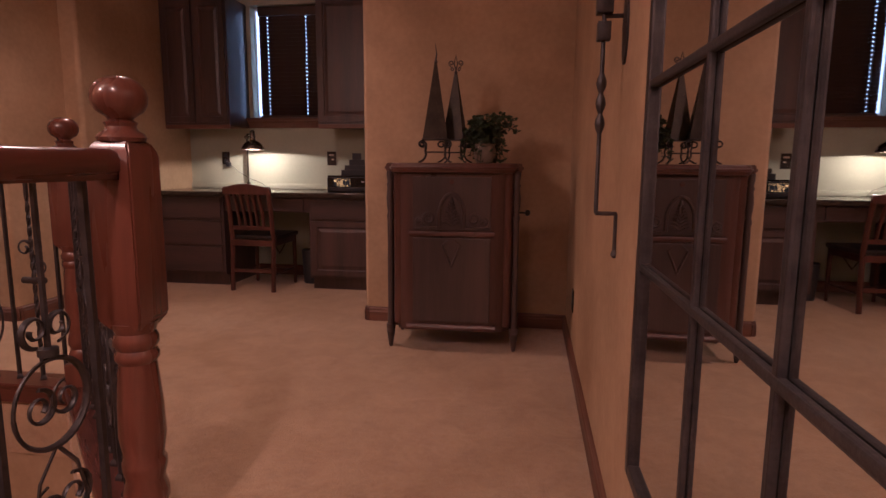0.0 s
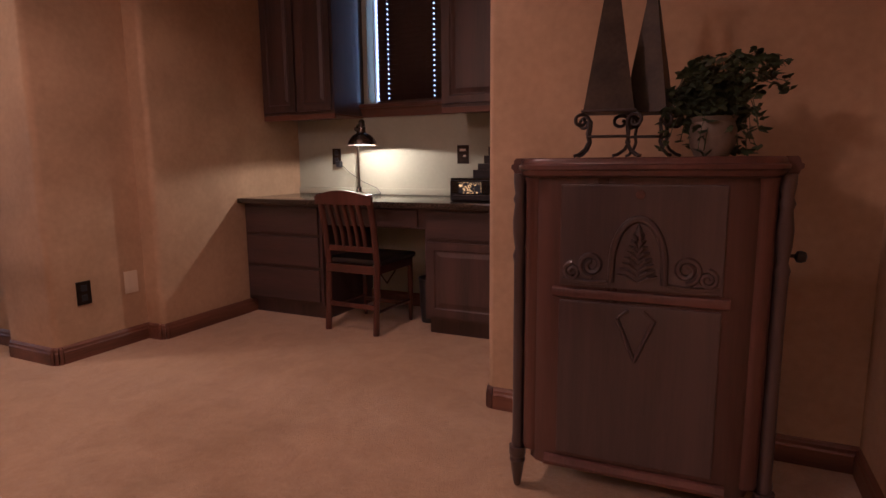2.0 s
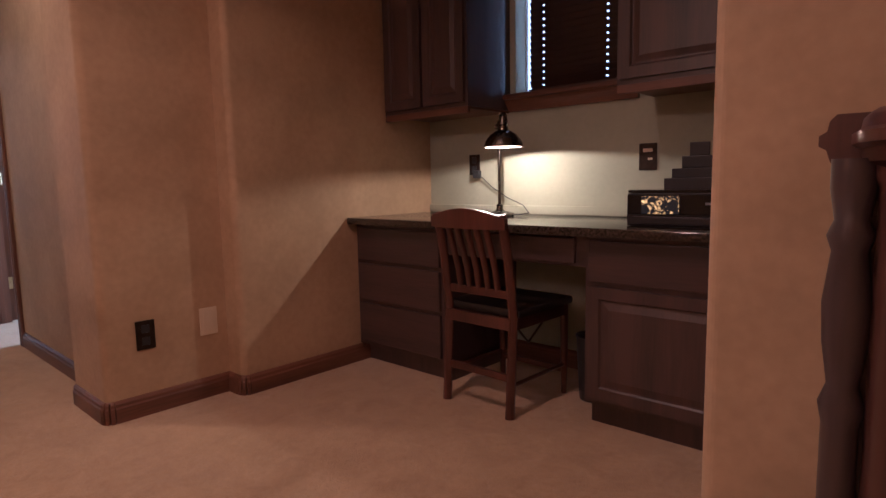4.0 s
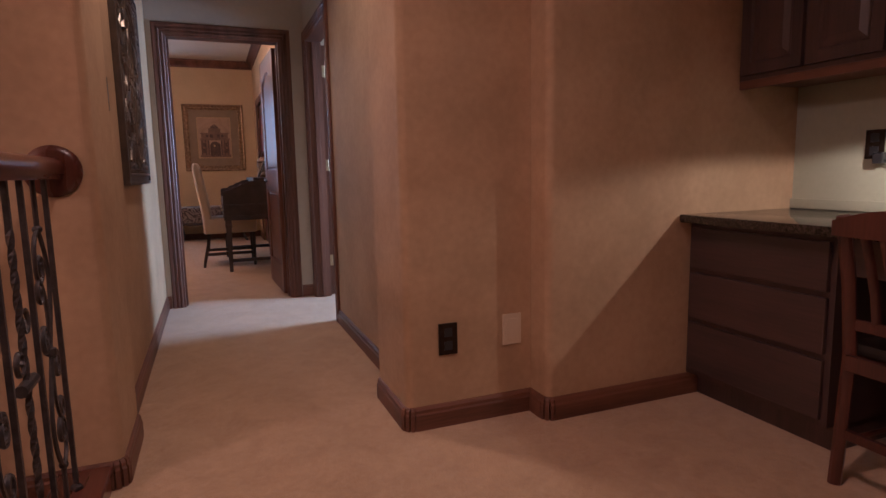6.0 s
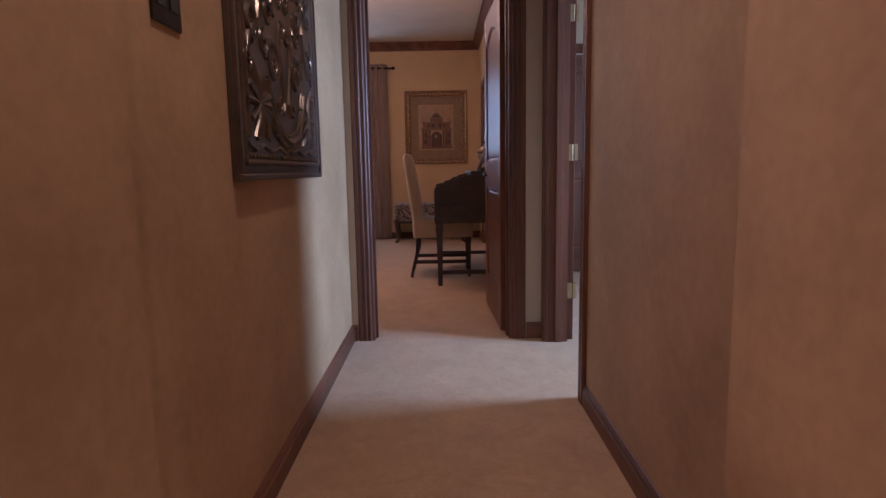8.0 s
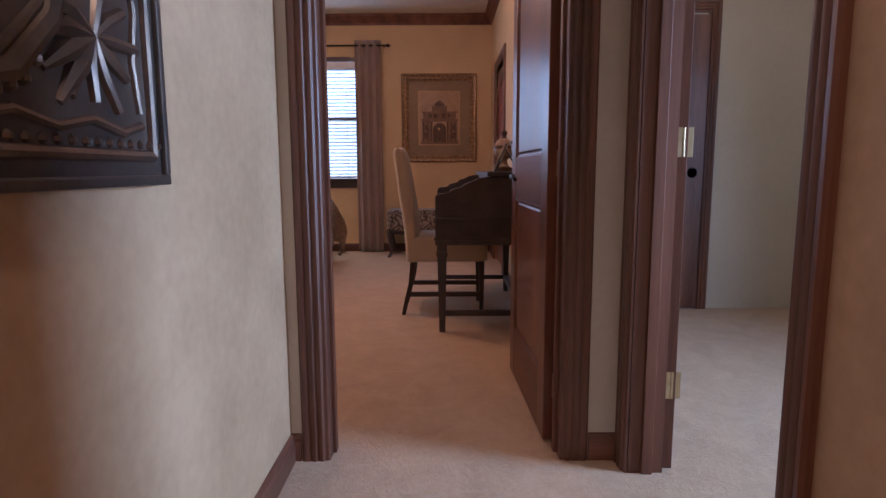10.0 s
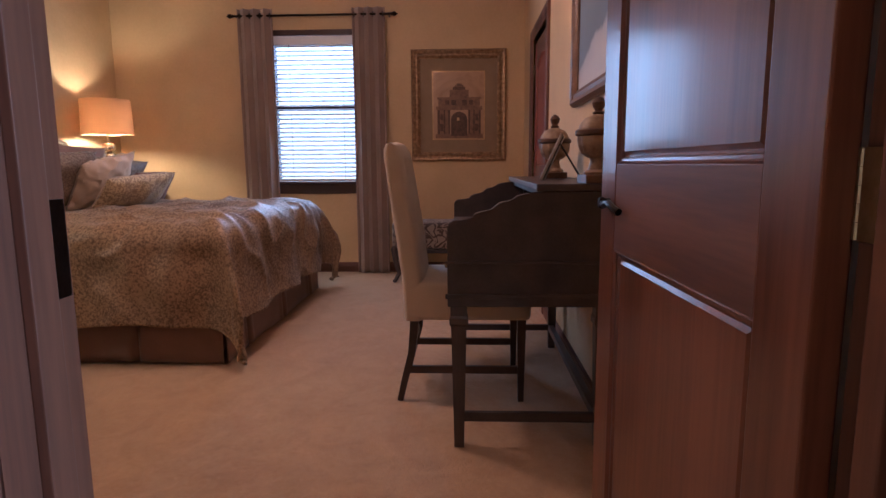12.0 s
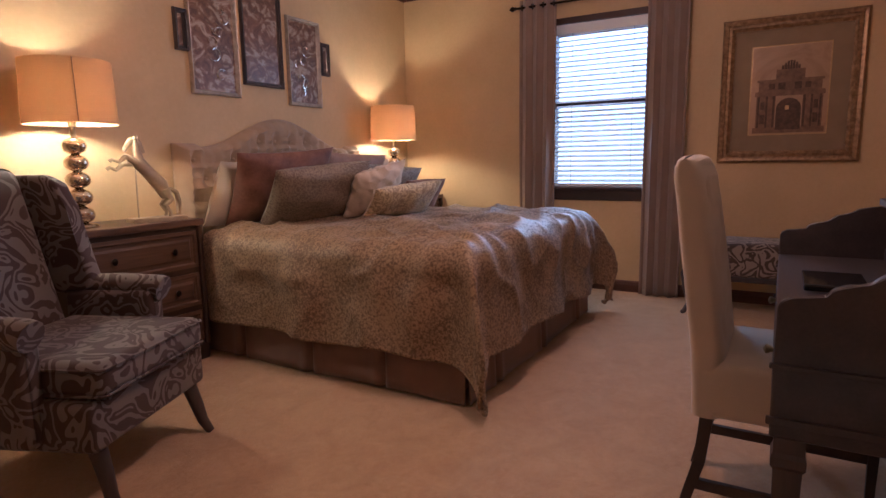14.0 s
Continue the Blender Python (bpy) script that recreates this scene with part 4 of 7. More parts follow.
    ck = part("crank", tube([(0.345, 0.22, 0.735), (0.390, 0.22, 0.735), (0.405, 0.215, 0.735)], 0.005), M_IRON, t, "iron winding crank")
    part("crank_knob", lathe([(0.004, -0.016), (0.015, -0.01), (0.017, 0.0), (0.013, 0.012), (0.003, 0.016)], 14), M_BLACK, ck, "", True, pose(0.415, 0.21, 0.735, 0, 90, 0))
    part("hinge_plate", boxes((0.345, 0.349, 0.20, 0.225, 0.715, 0.76)), M_BRASS, t, "", False)
    return t


phonograph_cabinet(pose(-0.002, 2.945, 0, 0, 0, 1.5) @ Matrix.Diagonal((1.0, 1.0, 1.055, 1.0)))

# pyramids on scrolled stands
M_TIN = surface("aged_tin", (0.030, 0.024, 0.020), (0.075, 0.058, 0.044), 0.5, 12, 90, 0.2, 0.6)


def pyramid_ornament(m, w, h, fleur):
    t = thing("pyramid_ornament", m, "tall aged metal pyramid with %s finial on scrolled feet" % ("fleur-de-lis" if fleur else "spear"), "ornament", "pyramids on the cabinet")
    z0 = 0.125
    bm = bmesh.new()
    a = [bm.verts.new((sx * w / 2, sy * w / 2, z0 + 0.006)) for sx, sy in ((-1, -1), (1, -1), (1, 1), (-1, 1))]
    b = [bm.verts.new((sx * 0.007, sy * 0.007, z0 + h)) for sx, sy in ((-1, -1), (1, -1), (1, 1), (-1, 1))]
    for k in range(4):
        bm.faces.new((a[k], a[(k + 1) % 4], b[(k + 1) % 4], b[k]))
    bm.faces.new(a[::-1])
    bm.faces.new(b)
    part("pyramid", bm, M_TIN, t, "", False)
    part("base_plate", boxes((-w / 2 - 0.006, w / 2 + 0.006, -w / 2 - 0.006, w / 2 + 0.006, z0, z0 + 0.006), bevel=0.002), M_IRON, t, "", False)
    for sx in (-1, 1):
        for sy in (-1, 1):
            q = [(sx * (w / 2 - 0.01 + dx), sy * (w / 2 - 0.01 + dx), dz) for dx, dz in [(p[0], p[2]) for p in spiral(0.014, 0.100, 0.021, math.pi * 0.9, 1.1, -1, 14)][::-1] + [(-0.006, 0.088), (-0.002, 0.066), (-0.006, 0.044), (0.004, 0.022), (0.020, 0.008), (0.030, 0.005)]]
            part("foot", tube(q, 0.0048, n=7), M_IRON, t)
    part("stretcher", tube([(-w / 2 + 0.01, -w / 2 + 0.01, 0.058), (w / 2 - 0.01, -w / 2 + 0.01, 0.058)], 0.004), M_IRON, t)
    bm = lathe([(0.004, 0), (0.010, 0.004), (0.010, 0.010), (0.005, 0.014), (0.004, 0.03)], 10, (0, 0, z0 + h))
    if fleur:
        tube([(0, 0, z0 + h + 0.02), (0.010, 0, z0 + h + 0.055), (0, 0, z0 + h + 0.10), (-0.010, 0, z0 + h + 0.055), (0, 0, z0 + h + 0.02)], 0.0032, bm, 6)
        for s in (-1, 1):
            tube([(p[0], 0, p[2]) for p in spiral(s * 0.026, z0 + h + 0.058, 0.016, -math.pi / 2, 1.2, s)], 0.0032, bm, 6)
            tube([(p[0], 0, p[2]) for p in spiral(s * 0.018, z0 + h + 0.026, 0.011, math.pi / 2, 1.1, -s)], 0.003, bm, 6)
    else:
        tube([(0, 0, z0 + h + 0.02), (0.005, 0, z0 + h + 0.05), (0, 0, z0 + h + 0.085), (-0.003, 0, z0 + h + 0.11)], 0.005, bm, 6, taper=lambda f: 1.1 - f)
    part("finial", bm, M_IRON, t)
    return t


pyramid_ornament(pose(-0.108, 3.035, 1.055, 0, 0, 8), 0.135, 0.41, False)
pyramid_ornament(pose(-0.008, 3.115, 1.055, 0, 0, -6), 0.118, 0.365, True)

# potted ivy
M_POT = surface("pale_pot", (0.16, 0.125, 0.09), (0.24, 0.19, 0.14), 0.6, 14, 90, 0.2)
M_IVY = surface("ivy_leaf", (0.022, 0.036, 0.018), (0.070, 0.098, 0.045), 0.45, 30, 120, 0.15, sheen=0.0)


def ivy(m):
    t = thing("potted_ivy", m, "bushy green ivy trailing from a pale pot", "plant")
    part("pot", lathe([(0.045, 0.0), (0.062, 0.03), (0.066, 0.075), (0.058, 0.10), (0.066, 0.115), (0.060, 0.115), (0.05, 0.10)], 24), M_POT, t)
    rnd = random.Random(5)
    st, lf = bmesh.new(), bmesh.new()
    for k in range(74):
        a, reach = rnd.uniform(0, 2 * math.pi), rnd.uniform(0.05, 0.155)
        top, drop = rnd.uniform(0.15, 0.30), rnd.uniform(0.0, 0.27)
        if k < 5:
            a, reach, top, drop = rnd.uniform(-0.5, 0.5), rnd.uniform(0.14, 0.20), rnd.uniform(0.22, 0.30), 0.03
        pts = []
        for j in range(8):
            f = j / 7
            pts.append(Vector((math.cos(a) * reach * f ** 0.8 + rnd.uniform(-0.006, 0.006), math.sin(a) * reach * f ** 0.8 * 0.85 + rnd.uniform(-0.006, 0.006), 0.10 + (top - 0.10) * math.sin(min(1, f * 1.6) * math.pi / 2) - min(drop, top - 0.015) * max(0, f - 0.45) / 0.55)))
        tube(pts, 0.0014, st, 4)
        for j in range(2, 8):
            for _ in range(2):
                p, s = pts[j] + Vector((rnd.uniform(-0.016, 0.016), rnd.uniform(-0.016, 0.016), rnd.uniform(-0.01, 0.016))), rnd.uniform(0.011, 0.021)
                rot = Euler((rnd.uniform(-0.9, 0.9), rnd.uniform(-0.9, 0.9), rnd.uniform(0, 6.28))).to_matrix()
                prof = [(0, -1.0), (0.55, -0.75), (0.95, -0.1), (0.5, 0.1), (0.45, 0.55), (0, 1.25), (-0.45, 0.55), (-0.5, 0.1), (-0.95, -0.1), (-0.55, -0.75)]
                c = lf.verts.new(p + rot @ Vector((0, 0, s * 0.22)))
                ring = [lf.verts.new(p + rot @ Vector((u * s, v * s, 0))) for u, v in prof]
                for i in range(10):
                    lf.faces.new((c, ring[i], ring[(i + 1) % 10]))
    part("vine", st, M_IVY, t)
    part("foliage", lf, M_IVY, t, "small lobed green leaves", False)


ivy(pose(0.165, 3.06, 1.055) @ Matrix.Scale(0.92, 4))


# ---- study nook ----
M_GRANITE = surface("dark_granite", (0.018, 0.014, 0.011), (0.070, 0.052, 0.038), 0.10, 90, 260, 0.02, 0, (1, 1, 1), 0.5, contrast=(0.4, 0.65), rvar=0.03)
counter = tagged(part("desk_counter", boxes((XN0, XN1, 4.29, YN, 0.776, 0.811), bevel=0.006), M_GRANITE), "polished dark granite counter of the built-in desk", "countertop")
tagged(part("backsplash", boxes((XN0, XN1, YN - 0.014, YN, 0.812, 0.857), bevel=0.002), M_GREEN), "low sage backsplash strip behind the counter", "backsplash", kind="structure")


def raised(bm, x0, x1, z0, z1, y, d=0.012):
    """A framed raised front on the plane y, facing -y."""
    lv = [(0, 0), (0.0, -d), (0.045, -d), (0.052, -d + 0.007), (0.060, -d + 0.007), (0.085, -d + 0.001)]
    rings = [[bm.verts.new((px, y + v, pz)) for px, pz in ((x0 + u, z0 + u), (x1 - u, z0 + u), (x1 - u, z1 - u), (x0 + u, z1 - u))] for u, v in lv]
    for a, b in zip(rings, rings[1:]):
        for k in range(4):
            bm.faces.new((a[k], a[(k + 1) % 4], b[(k + 1) % 4], b[k]))
    bm.faces.new(rings[-1])
    bm.faces.new(rings[0][::-1])
    return bm


def base_unit(x0, x1, fronts, label):
    t = thing("base_cabinet", pose(x0, 4.36, 0), label, "cabinet", "built-in desk units")
    w = x1 - x0
    part("body", boxes((0, w, 0, YN - 4.36 - 0.002, 0.10, 0.776)), M_DARKWOOD, t, "", False)
    part("toe_kick", boxes((0.005, w - 0.005, 0.055, YN - 4.36 - 0.01, 0.0, 0.10)), M_DARKWOOD, t, "", False)
    for kind, z0, z1 in fronts:
        if kind == "d":
            part("drawer", boxes((0.02, w - 0.02, -0.018, 0, z0, z1), bevel=0.005), M_DARKWOODX, t, "", False)
        else:
            part("door", raised(bmesh.new(), 0.02, w - 0.02, z0, z1, 0.0, 0.018), M_DARKWOOD, t, "raised panel door", False)
    return t


base_unit(XN0, -2.13, (("d", 0.58, 0.754), ("d", 0.36, 0.56), ("d", 0.125, 0.34)), "dark stained three-drawer unit of the built-in desk")
base_unit(-1.375, XN1, (("d", 0.595, 0.758), ("p", 0.125, 0.575)), "dark stained unit with a drawer over a panel door")
pd = thing("pencil_drawer", pose(-2.13, 4.38, 0.644), "dark stained drawer under the counter above the knee space", "drawer")
part("apron", boxes((0, 0.755, 0, 0.50, 0.0, 0.132)), M_DARKWOODX, pd, "", False)
part("drawer_front", boxes((0.26, 0.70, -0.016, 0, 0.012, 0.118), bevel=0.005), M_DARKWOODX, pd, "", False)


def upper_cabinet(x0, x1, z0, z1, label, ndoor):
    t = thing("wall_cabinet", pose(x0, 4.60, z0), label, "cabinet", "upper cabinets of the nook")
    w, d, h = x1 - x0, YN - 4.60, z1 - z0
    part("body", boxes((0, w, 0, d - 0.002, 0.0, h)), M_DARKWOOD, t, "", False)
    part("light_rail", boxes((0, w, 0.0, 0.02, -0.035, 0.0), bevel=0.003), M_TRIMX, t, "", False)
    part("underside", boxes((0.005, w - 0.005, 0.022, d - 0.004, -0.012, -0.001)), M_TRIMX, t, "", False)
    for k in range(ndoor):
        part("door", raised(bmesh.new(), 0.015 + k * (w - 0.01) / ndoor, (k + 1) * (w - 0.01) / ndoor - 0.005, 0.02, h - 0.05, 0.0, 0.018), M_DARKWOOD, t, "raised panel door", False)
    part("crown", sweep([(0, 0), (0.02, 0.005), (0.04, 0.04), (0.055, 0.055), (0, 0.055)], (0, 0, h - 0.02), (w, 0, h - 0.02)), M_DARKWOODX, t, "", False)
    return t


upper_cabinet(XN0 + 0.002, -2.165, 1.375, 2.45, "dark stained wall cabinet with raised panel doors", 2)
upper_cabinet(-1.37, XN1 - 0.002, 1.375, 2.45, "dark stained wall cabinet beside the window", 1)
plate("wall_outlet", pose(-2.42, YN, 1.09, 0, 0, 0), 0.075, 0.118, M_PLATE, DUO, "dark outlet plate above the counter with a plug in it", "outlet", M_BLACK)
plate("wall_outlet", pose(-1.385, YN, 1.093, 0, 0, 0), 0.085, 0.125, M_PLATE, ((0, 0.03, 0.045, 0.016), (0.012, -0.01, 0.022, 0.010)), "dark bronze plate with pale marks above the counter", "outlet", M_IVORY)

# desk lamp
M_NICKEL = surface("dark_nickel", (0.10, 0.085, 0.07), (0.18, 0.15, 0.12), 0.25, 20, 120, 0.05, 1.0)
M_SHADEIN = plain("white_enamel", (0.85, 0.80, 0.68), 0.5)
dl = thing("desk_lamp", pose(-2.118, 4.80, 0.811), "dark metal pharmacy desk lamp, lit, on the counter", "lamp")
part("base", lathe([(0.075, 0), (0.078, 0.006), (0.074, 0.014), (0.035, 0.022), (0.020, 0.030), (0.016, 0.05), (0.020, 0.055), (0.012, 0.062)], 32), M_NICKEL, dl)
part("stem", tube([(0, 0, 0.05), (0, 0, 0.44), (0.0, -0.008, 0.47), (0.02, -0.03, 0.49)], 0.0075, n=12), M_NICKEL, dl)
part("knuckle", lathe([(0.004, -0.022), (0.014, -0.016), (0.016, 0), (0.014, 0.016), (0.004, 0.022)], 14), M_NICKEL, dl, "", True, pose(0.005, -0.012, 0.465, 0, 90, 0))
part("yoke", tube([(0.02, -0.03, 0.49), (0.06, -0.065, 0.487), (0.108, -0.108, 0.48)], 0.006), M_NICKEL, dl)
SH = pose(0.112, -0.118, 0.350)
outer = [(0.098, 0.0), (0.097, 0.010), (0.088, 0.035), (0.066, 0.062), (0.040, 0.078), (0.026, 0.084), (0.024, 0.105), (0.028, 0.110), (0.024, 0.120), (0.019, 0.150), (0.023, 0.155), (0.014, 0.166), (0.006, 0.172)]
inner = [(0.002, 0.080), (0.036, 0.074), (0.062, 0.058), (0.084, 0.032), (0.094, 0.009), (0.0955, 0.0)]


def shell(profile, n=40):
    bm = bmesh.new()
    rings = [[bm.verts.new((r * math.cos(2 * math.pi * k / n), r * math.sin(2 * math.pi * k / n), z)) for k in range(n)] for r, z in profile]
    for a, b in zip(rings, rings[1:]):
        for k in range(n):
            bm.faces.new((a[k], a[(k + 1) % n], b[(k + 1) % n], b[k]))
    return bm


shd = part("shade", shell(inner + outer), M_NICKEL, dl, "dark metal dome shade", True, SH)
part("shade_lining", shell([(0.0945, 0.0012), (0.0925, 0.010), (0.0825, 0.033), (0.060, 0.0572), (0.034, 0.0725), (0.004, 0.0785)]), M_SHADEIN, dl, "white shade lining", True, SH)
M_BULB = plain("warm_bulb", (1.0, 0.82, 0.55), 0.4, 0, 14.0)
part("bulb", lathe([(0.002, -0.018), (0.012, -0.014), (0.017, 0.0), (0.013, 0.014), (0.008, 0.028)], 14), M_BULB, dl, "lit bulb", True, SH @ pose(0, 0, 0.046))
part("power_cord", tube([(0.06, 0.02, 0.006), (0.10, 0.05, 0.006), (0.13, 0.08, 0.012), (0.07, 0.12, 0.05), (-0.05, 0.14, 0.09), (-0.16, 0.145, 0.15), (-0.22, 0.140, 0.20), (-0.265, 0.140, 0.225)], 0.0028, n=6), M_BLACK, dl)
part("plug", boxes((-0.285, -0.245, 0.125, 0.160, 0.20, 0.245), bevel=0.006), M_BLACK, dl, "", False)

# printer
M_GLOSSBLK = plain("gloss_black_plastic", (0.010, 0.010, 0.011), 0.08)
M_LITDISPLAY, _t, _p, _add, _link = nodes_of("lit_display")
_tc, _n, _r = _add("ShaderNodeTexCoord"), _add("ShaderNodeTexNoise"), _add("ShaderNodeValToRGB")
_n.inputs["Scale"].default_value, _n.inputs["Detail"].default_value, _n.inputs["Distortion"].default_value = 30.0, 3.0, 1.5
_link(_tc.outputs["Object"], _n.inputs["Vector"])
_link(_n.outputs["Fac"], _r.inputs["Fac"])
_r.color_ramp.elements[0].position, _r.color_ramp.elements[0].color = 0.52, (0.006, 0.005, 0.004, 1)
_r.color_ramp.elements[1].position, _r.color_ramp.elements[1].color = 0.72, (1.0, 0.50, 0.14, 1)
_link(_r.outputs["Color"], _p.inputs["Emission Color"])
_p.inputs["Base Color"].default_value = (0.01, 0.01, 0.01, 1)
_p.inputs["Roughness"].default_value, _p.inputs["Emission Strength"].default_value = 0.1, 1.2
pr = thing("printer", pose(-1.265, 4.43, 0.811), "black desktop printer with raised paper support on the counter", "printer")
part("body", boxes((0.022, 0.43, 0.0, 0.36, 0.0, 0.128), bevel=0.012), M_BLACK, pr, "", False)
part("front_panel", boxes((0.03, 0.36, -0.006, 0.0, 0.048, 0.122), bevel=0.003), M_GLOSSBLK, pr, "glossy black front panel", False)
part("display", boxes((0.085, 0.225, -0.010, -0.006, 0.050, 0.116), bevel=0.002), M_LITDISPLAY, pr, "lit display with a golden pattern", False)
part("output_tray", boxes((0.05, 0.34, -0.020, 0.0, 0.012, 0.040), bevel=0.004), M_BLACK, pr, "", False)
part("lid", boxes((0.026, 0.425, 0.004, 0.356, 0.128, 0.139), bevel=0.005), M_GLOSSBLK, pr, "", False)
part("maker_mark", boxes((0.315, 0.345, -0.0075, -0.006, 0.085, 0.093)), plain("grey_mark", (0.3, 0.3, 0.3), 0.5), pr, "", False)
bm = boxes((0.08, 0.36, 0.0, 0.012, 0.0, 0.045), (0.11, 0.33, 0.006, 0.012, 0.045, 0.085), (0.15, 0.29, 0.008, 0.014, 0.085, 0.135), (0.18, 0.26, 0.010, 0.016, 0.135, 0.19), bevel=0.003)
part("paper_support", bm, M_BLACK, pr, "stepped black paper support", False, pose(-0.045, 0.335, 0.136, 0, 0, 0))
bn = thing("waste_bin", pose(-1.472, 4.64, 0), "black waste bin under the counter", "bin")
part("bin_body", shell([(0.070, 0.004), (0.086, 0.29), (0.090, 0.293), (0.087, 0.298), (0.082, 0.29), (0.067, 0.01), (0.001, 0.01)], 28), M_BLACK, bn)

# slat-back chair
M_CHAIRWOOD = timber("cherry_chair", (0.045, 0.015, 0.011), (0.108, 0.033, 0.021), "z", 0.32, 12, 0.4)
M_LEATHER = surface("black_leather", (0.012, 0.010, 0.009), (0.028, 0.022, 0.019), 0.42, 14, 160, 0.3)


def slat_chair(m):
    """Back legs at y = 0; the chair faces +y."""
    t = thing("slat_back_chair", m, "cherry-stained slat-back side chair with a black leather seat", "chair")
    W = 0.36
    for x in (-W / 2, W / 2):
        bl = [(x, -0.015, 0.0), (x, 0.0, 0.22), (x, 0.012, 0.43), (x, -0.015, 0.65), (x, -0.06, 0.86)]
        part("back_leg", tube([p for a, b in zip(bl, bl[1:]) for p in [tuple(Vector(a).lerp(Vector(b), k / 4)) for k in range(4)]] + [bl[-1]], 0.020, n=8, flat=0.75), M_CHAIRWOOD, t)
        part("front_leg", lathe([(0.013, 0.0), (0.017, 0.20), (0.018, 0.43)], 12, (x, 0.40, 0)), M_CHAIRWOOD, t)
        part("side_rail", boxes((x - 0.011, x + 0.011, 0.0, 0.40, 0.375, 0.425), bevel=0.003), M_CHAIRWOOD, t, "", False)
        part("side_stretcher", tube([(x, 0.0, 0.14), (x, 0.40, 0.14)], 0.009), M_CHAIRWOOD, t)
        part("brace", tube([(x, 0.05, 0.37), (x * 0.95, 0.13, 0.30), (x, 0.22, 0.37)] if x > 0 else [(x, 0.30, 0.37), (x * 0.95, 0.36, 0.30), (x, 0.40, 0.25)], 0.005), M_IRON, t)
    part("front_rail", boxes((-W / 2, W / 2, 0.39, 0.412, 0.375, 0.425), bevel=0.003), M_CHAIRWOOD, t, "", False)
    part("back_rail", boxes((-W / 2, W / 2, -0.01, 0.014, 0.375, 0.425), bevel=0.003), M_CHAIRWOOD, t, "", False)
    part("back_stretcher", boxes((-W / 2, W / 2, -0.010, 0.010, 0.155, 0.185), bevel=0.003), M_CHAIRWOOD, t, "", False)
    part("front_stretcher", boxes((-W / 2, W / 2, 0.39, 0.408, 0.10, 0.125), bevel=0.003), M_CHAIRWOOD, t, "", False)
    part("seat", boxes((-W / 2 - 0.025, W / 2 + 0.025, -0.005 + 0.025, 0.44, 0.425, 0.462), bevel=0.014), M_LEATHER, t, "black leather seat pad")
    crest = bmesh.new()
    n = 14
    rows = []
    for k in range(n + 1):
        f = k / n
        x = (f - 0.5) * (W + 0.05)
        y = -0.062 - 0.025 * math.sin(math.pi * f)
        top = 0.845 + 0.040 * math.sin(math.pi * f)
        rows.append([crest.verts.new(c) for c in ((x, y - 0.011, 0.80), (x, y + 0.011, 0.80), (x, y + 0.009, top), (x, y - 0.013, top))])
    for a, b in zip(rows, rows[1:]):
        for k in range(4):
            crest.faces.new((a[k], a[(k + 1) % 4], b[(k + 1) % 4], b[k]))
    crest.faces.new(rows[0][::-1])
    crest.faces.new(rows[-1])
    part("crest_rail", crest, M_CHAIRWOOD, t)
    part("lower_back_rail", boxes((-W / 2, W / 2, 0.0, 0.018, 0.505, 0.54), bevel=0.003), M_CHAIRWOOD, t, "", False)
    for k in range(5):
        x = -0.105 + 0.0525 * k
        part("slat", tube([(x, 0.008, 0.53), (x, -0.008, 0.62), (x, -0.04, 0.72), (x, -0.075, 0.815)], 0.013, n=8, flat=0.4), M_CHAIRWOOD, t, "", True, None)
    return t


slat_chair(pose(-1.815, 4.225, 0, 0, 0, -2))

# ---- bedroom ----
def ornate(name, a, b, scale, rough=0.85, sheen=0.4, metal=0.0, warp=1.2, cut=0.5, bump=0.2, wear=0.06):
    """Woven ornament: swirling bands of two colours."""
    m, t, p, add, link = nodes_of(name)
    tc = add("ShaderNodeTexCoord")
    n = add("ShaderNodeTexNoise")
    n.inputs["Scale"].default_value, n.inputs["Detail"].default_value, n.inputs["Distortion"].default_value = scale, 1.5, warp
    link(tc.outputs["Object"], n.inputs["Vector"])
    w = add("ShaderNodeMath")
    w.operation = "SINE"
    k = add("ShaderNodeMath")
    k.operation = "MULTIPLY"
    k.inputs[1].default_value = 42.0
    link(n.outputs["Fac"], k.inputs[0])
    link(k.outputs[0], w.inputs[0])
    r = add("ShaderNodeValToRGB")
    r.color_ramp.elements[0].position, r.color_ramp.elements[1].position = cut - wear, cut + wear
    r.color_ramp.elements[0].color, r.color_ramp.elements[1].color = (*a, 1), (*b, 1)
    mr = add("ShaderNodeMapRange")
    mr.inputs["From Min"].default_value = -1.0
    link(w.outputs[0], mr.inputs["Value"])
    link(mr.outputs["Result"], r.inputs["Fac"])
    link(r.outputs["Color"], p.inputs["Base Color"])
    f = add("ShaderNodeTexNoise")
    f.inputs["Scale"].default_value = 260.0
    link(tc.outputs["Object"], f.inputs["Vector"])
    bp = add("ShaderNodeBump")
    bp.inputs["Strength"].default_value, bp.inputs["Distance"].default_value = bump, 0.002
    link(f.outputs["Fac"], bp.inputs["Height"])
    link(bp.outputs["Normal"], p.inputs["Normal"])
    p.inputs["Roughness"].default_value, p.inputs["Sheen Weight"].default_value, p.inputs["Metallic"].default_value = rough, sheen, metal
    return m


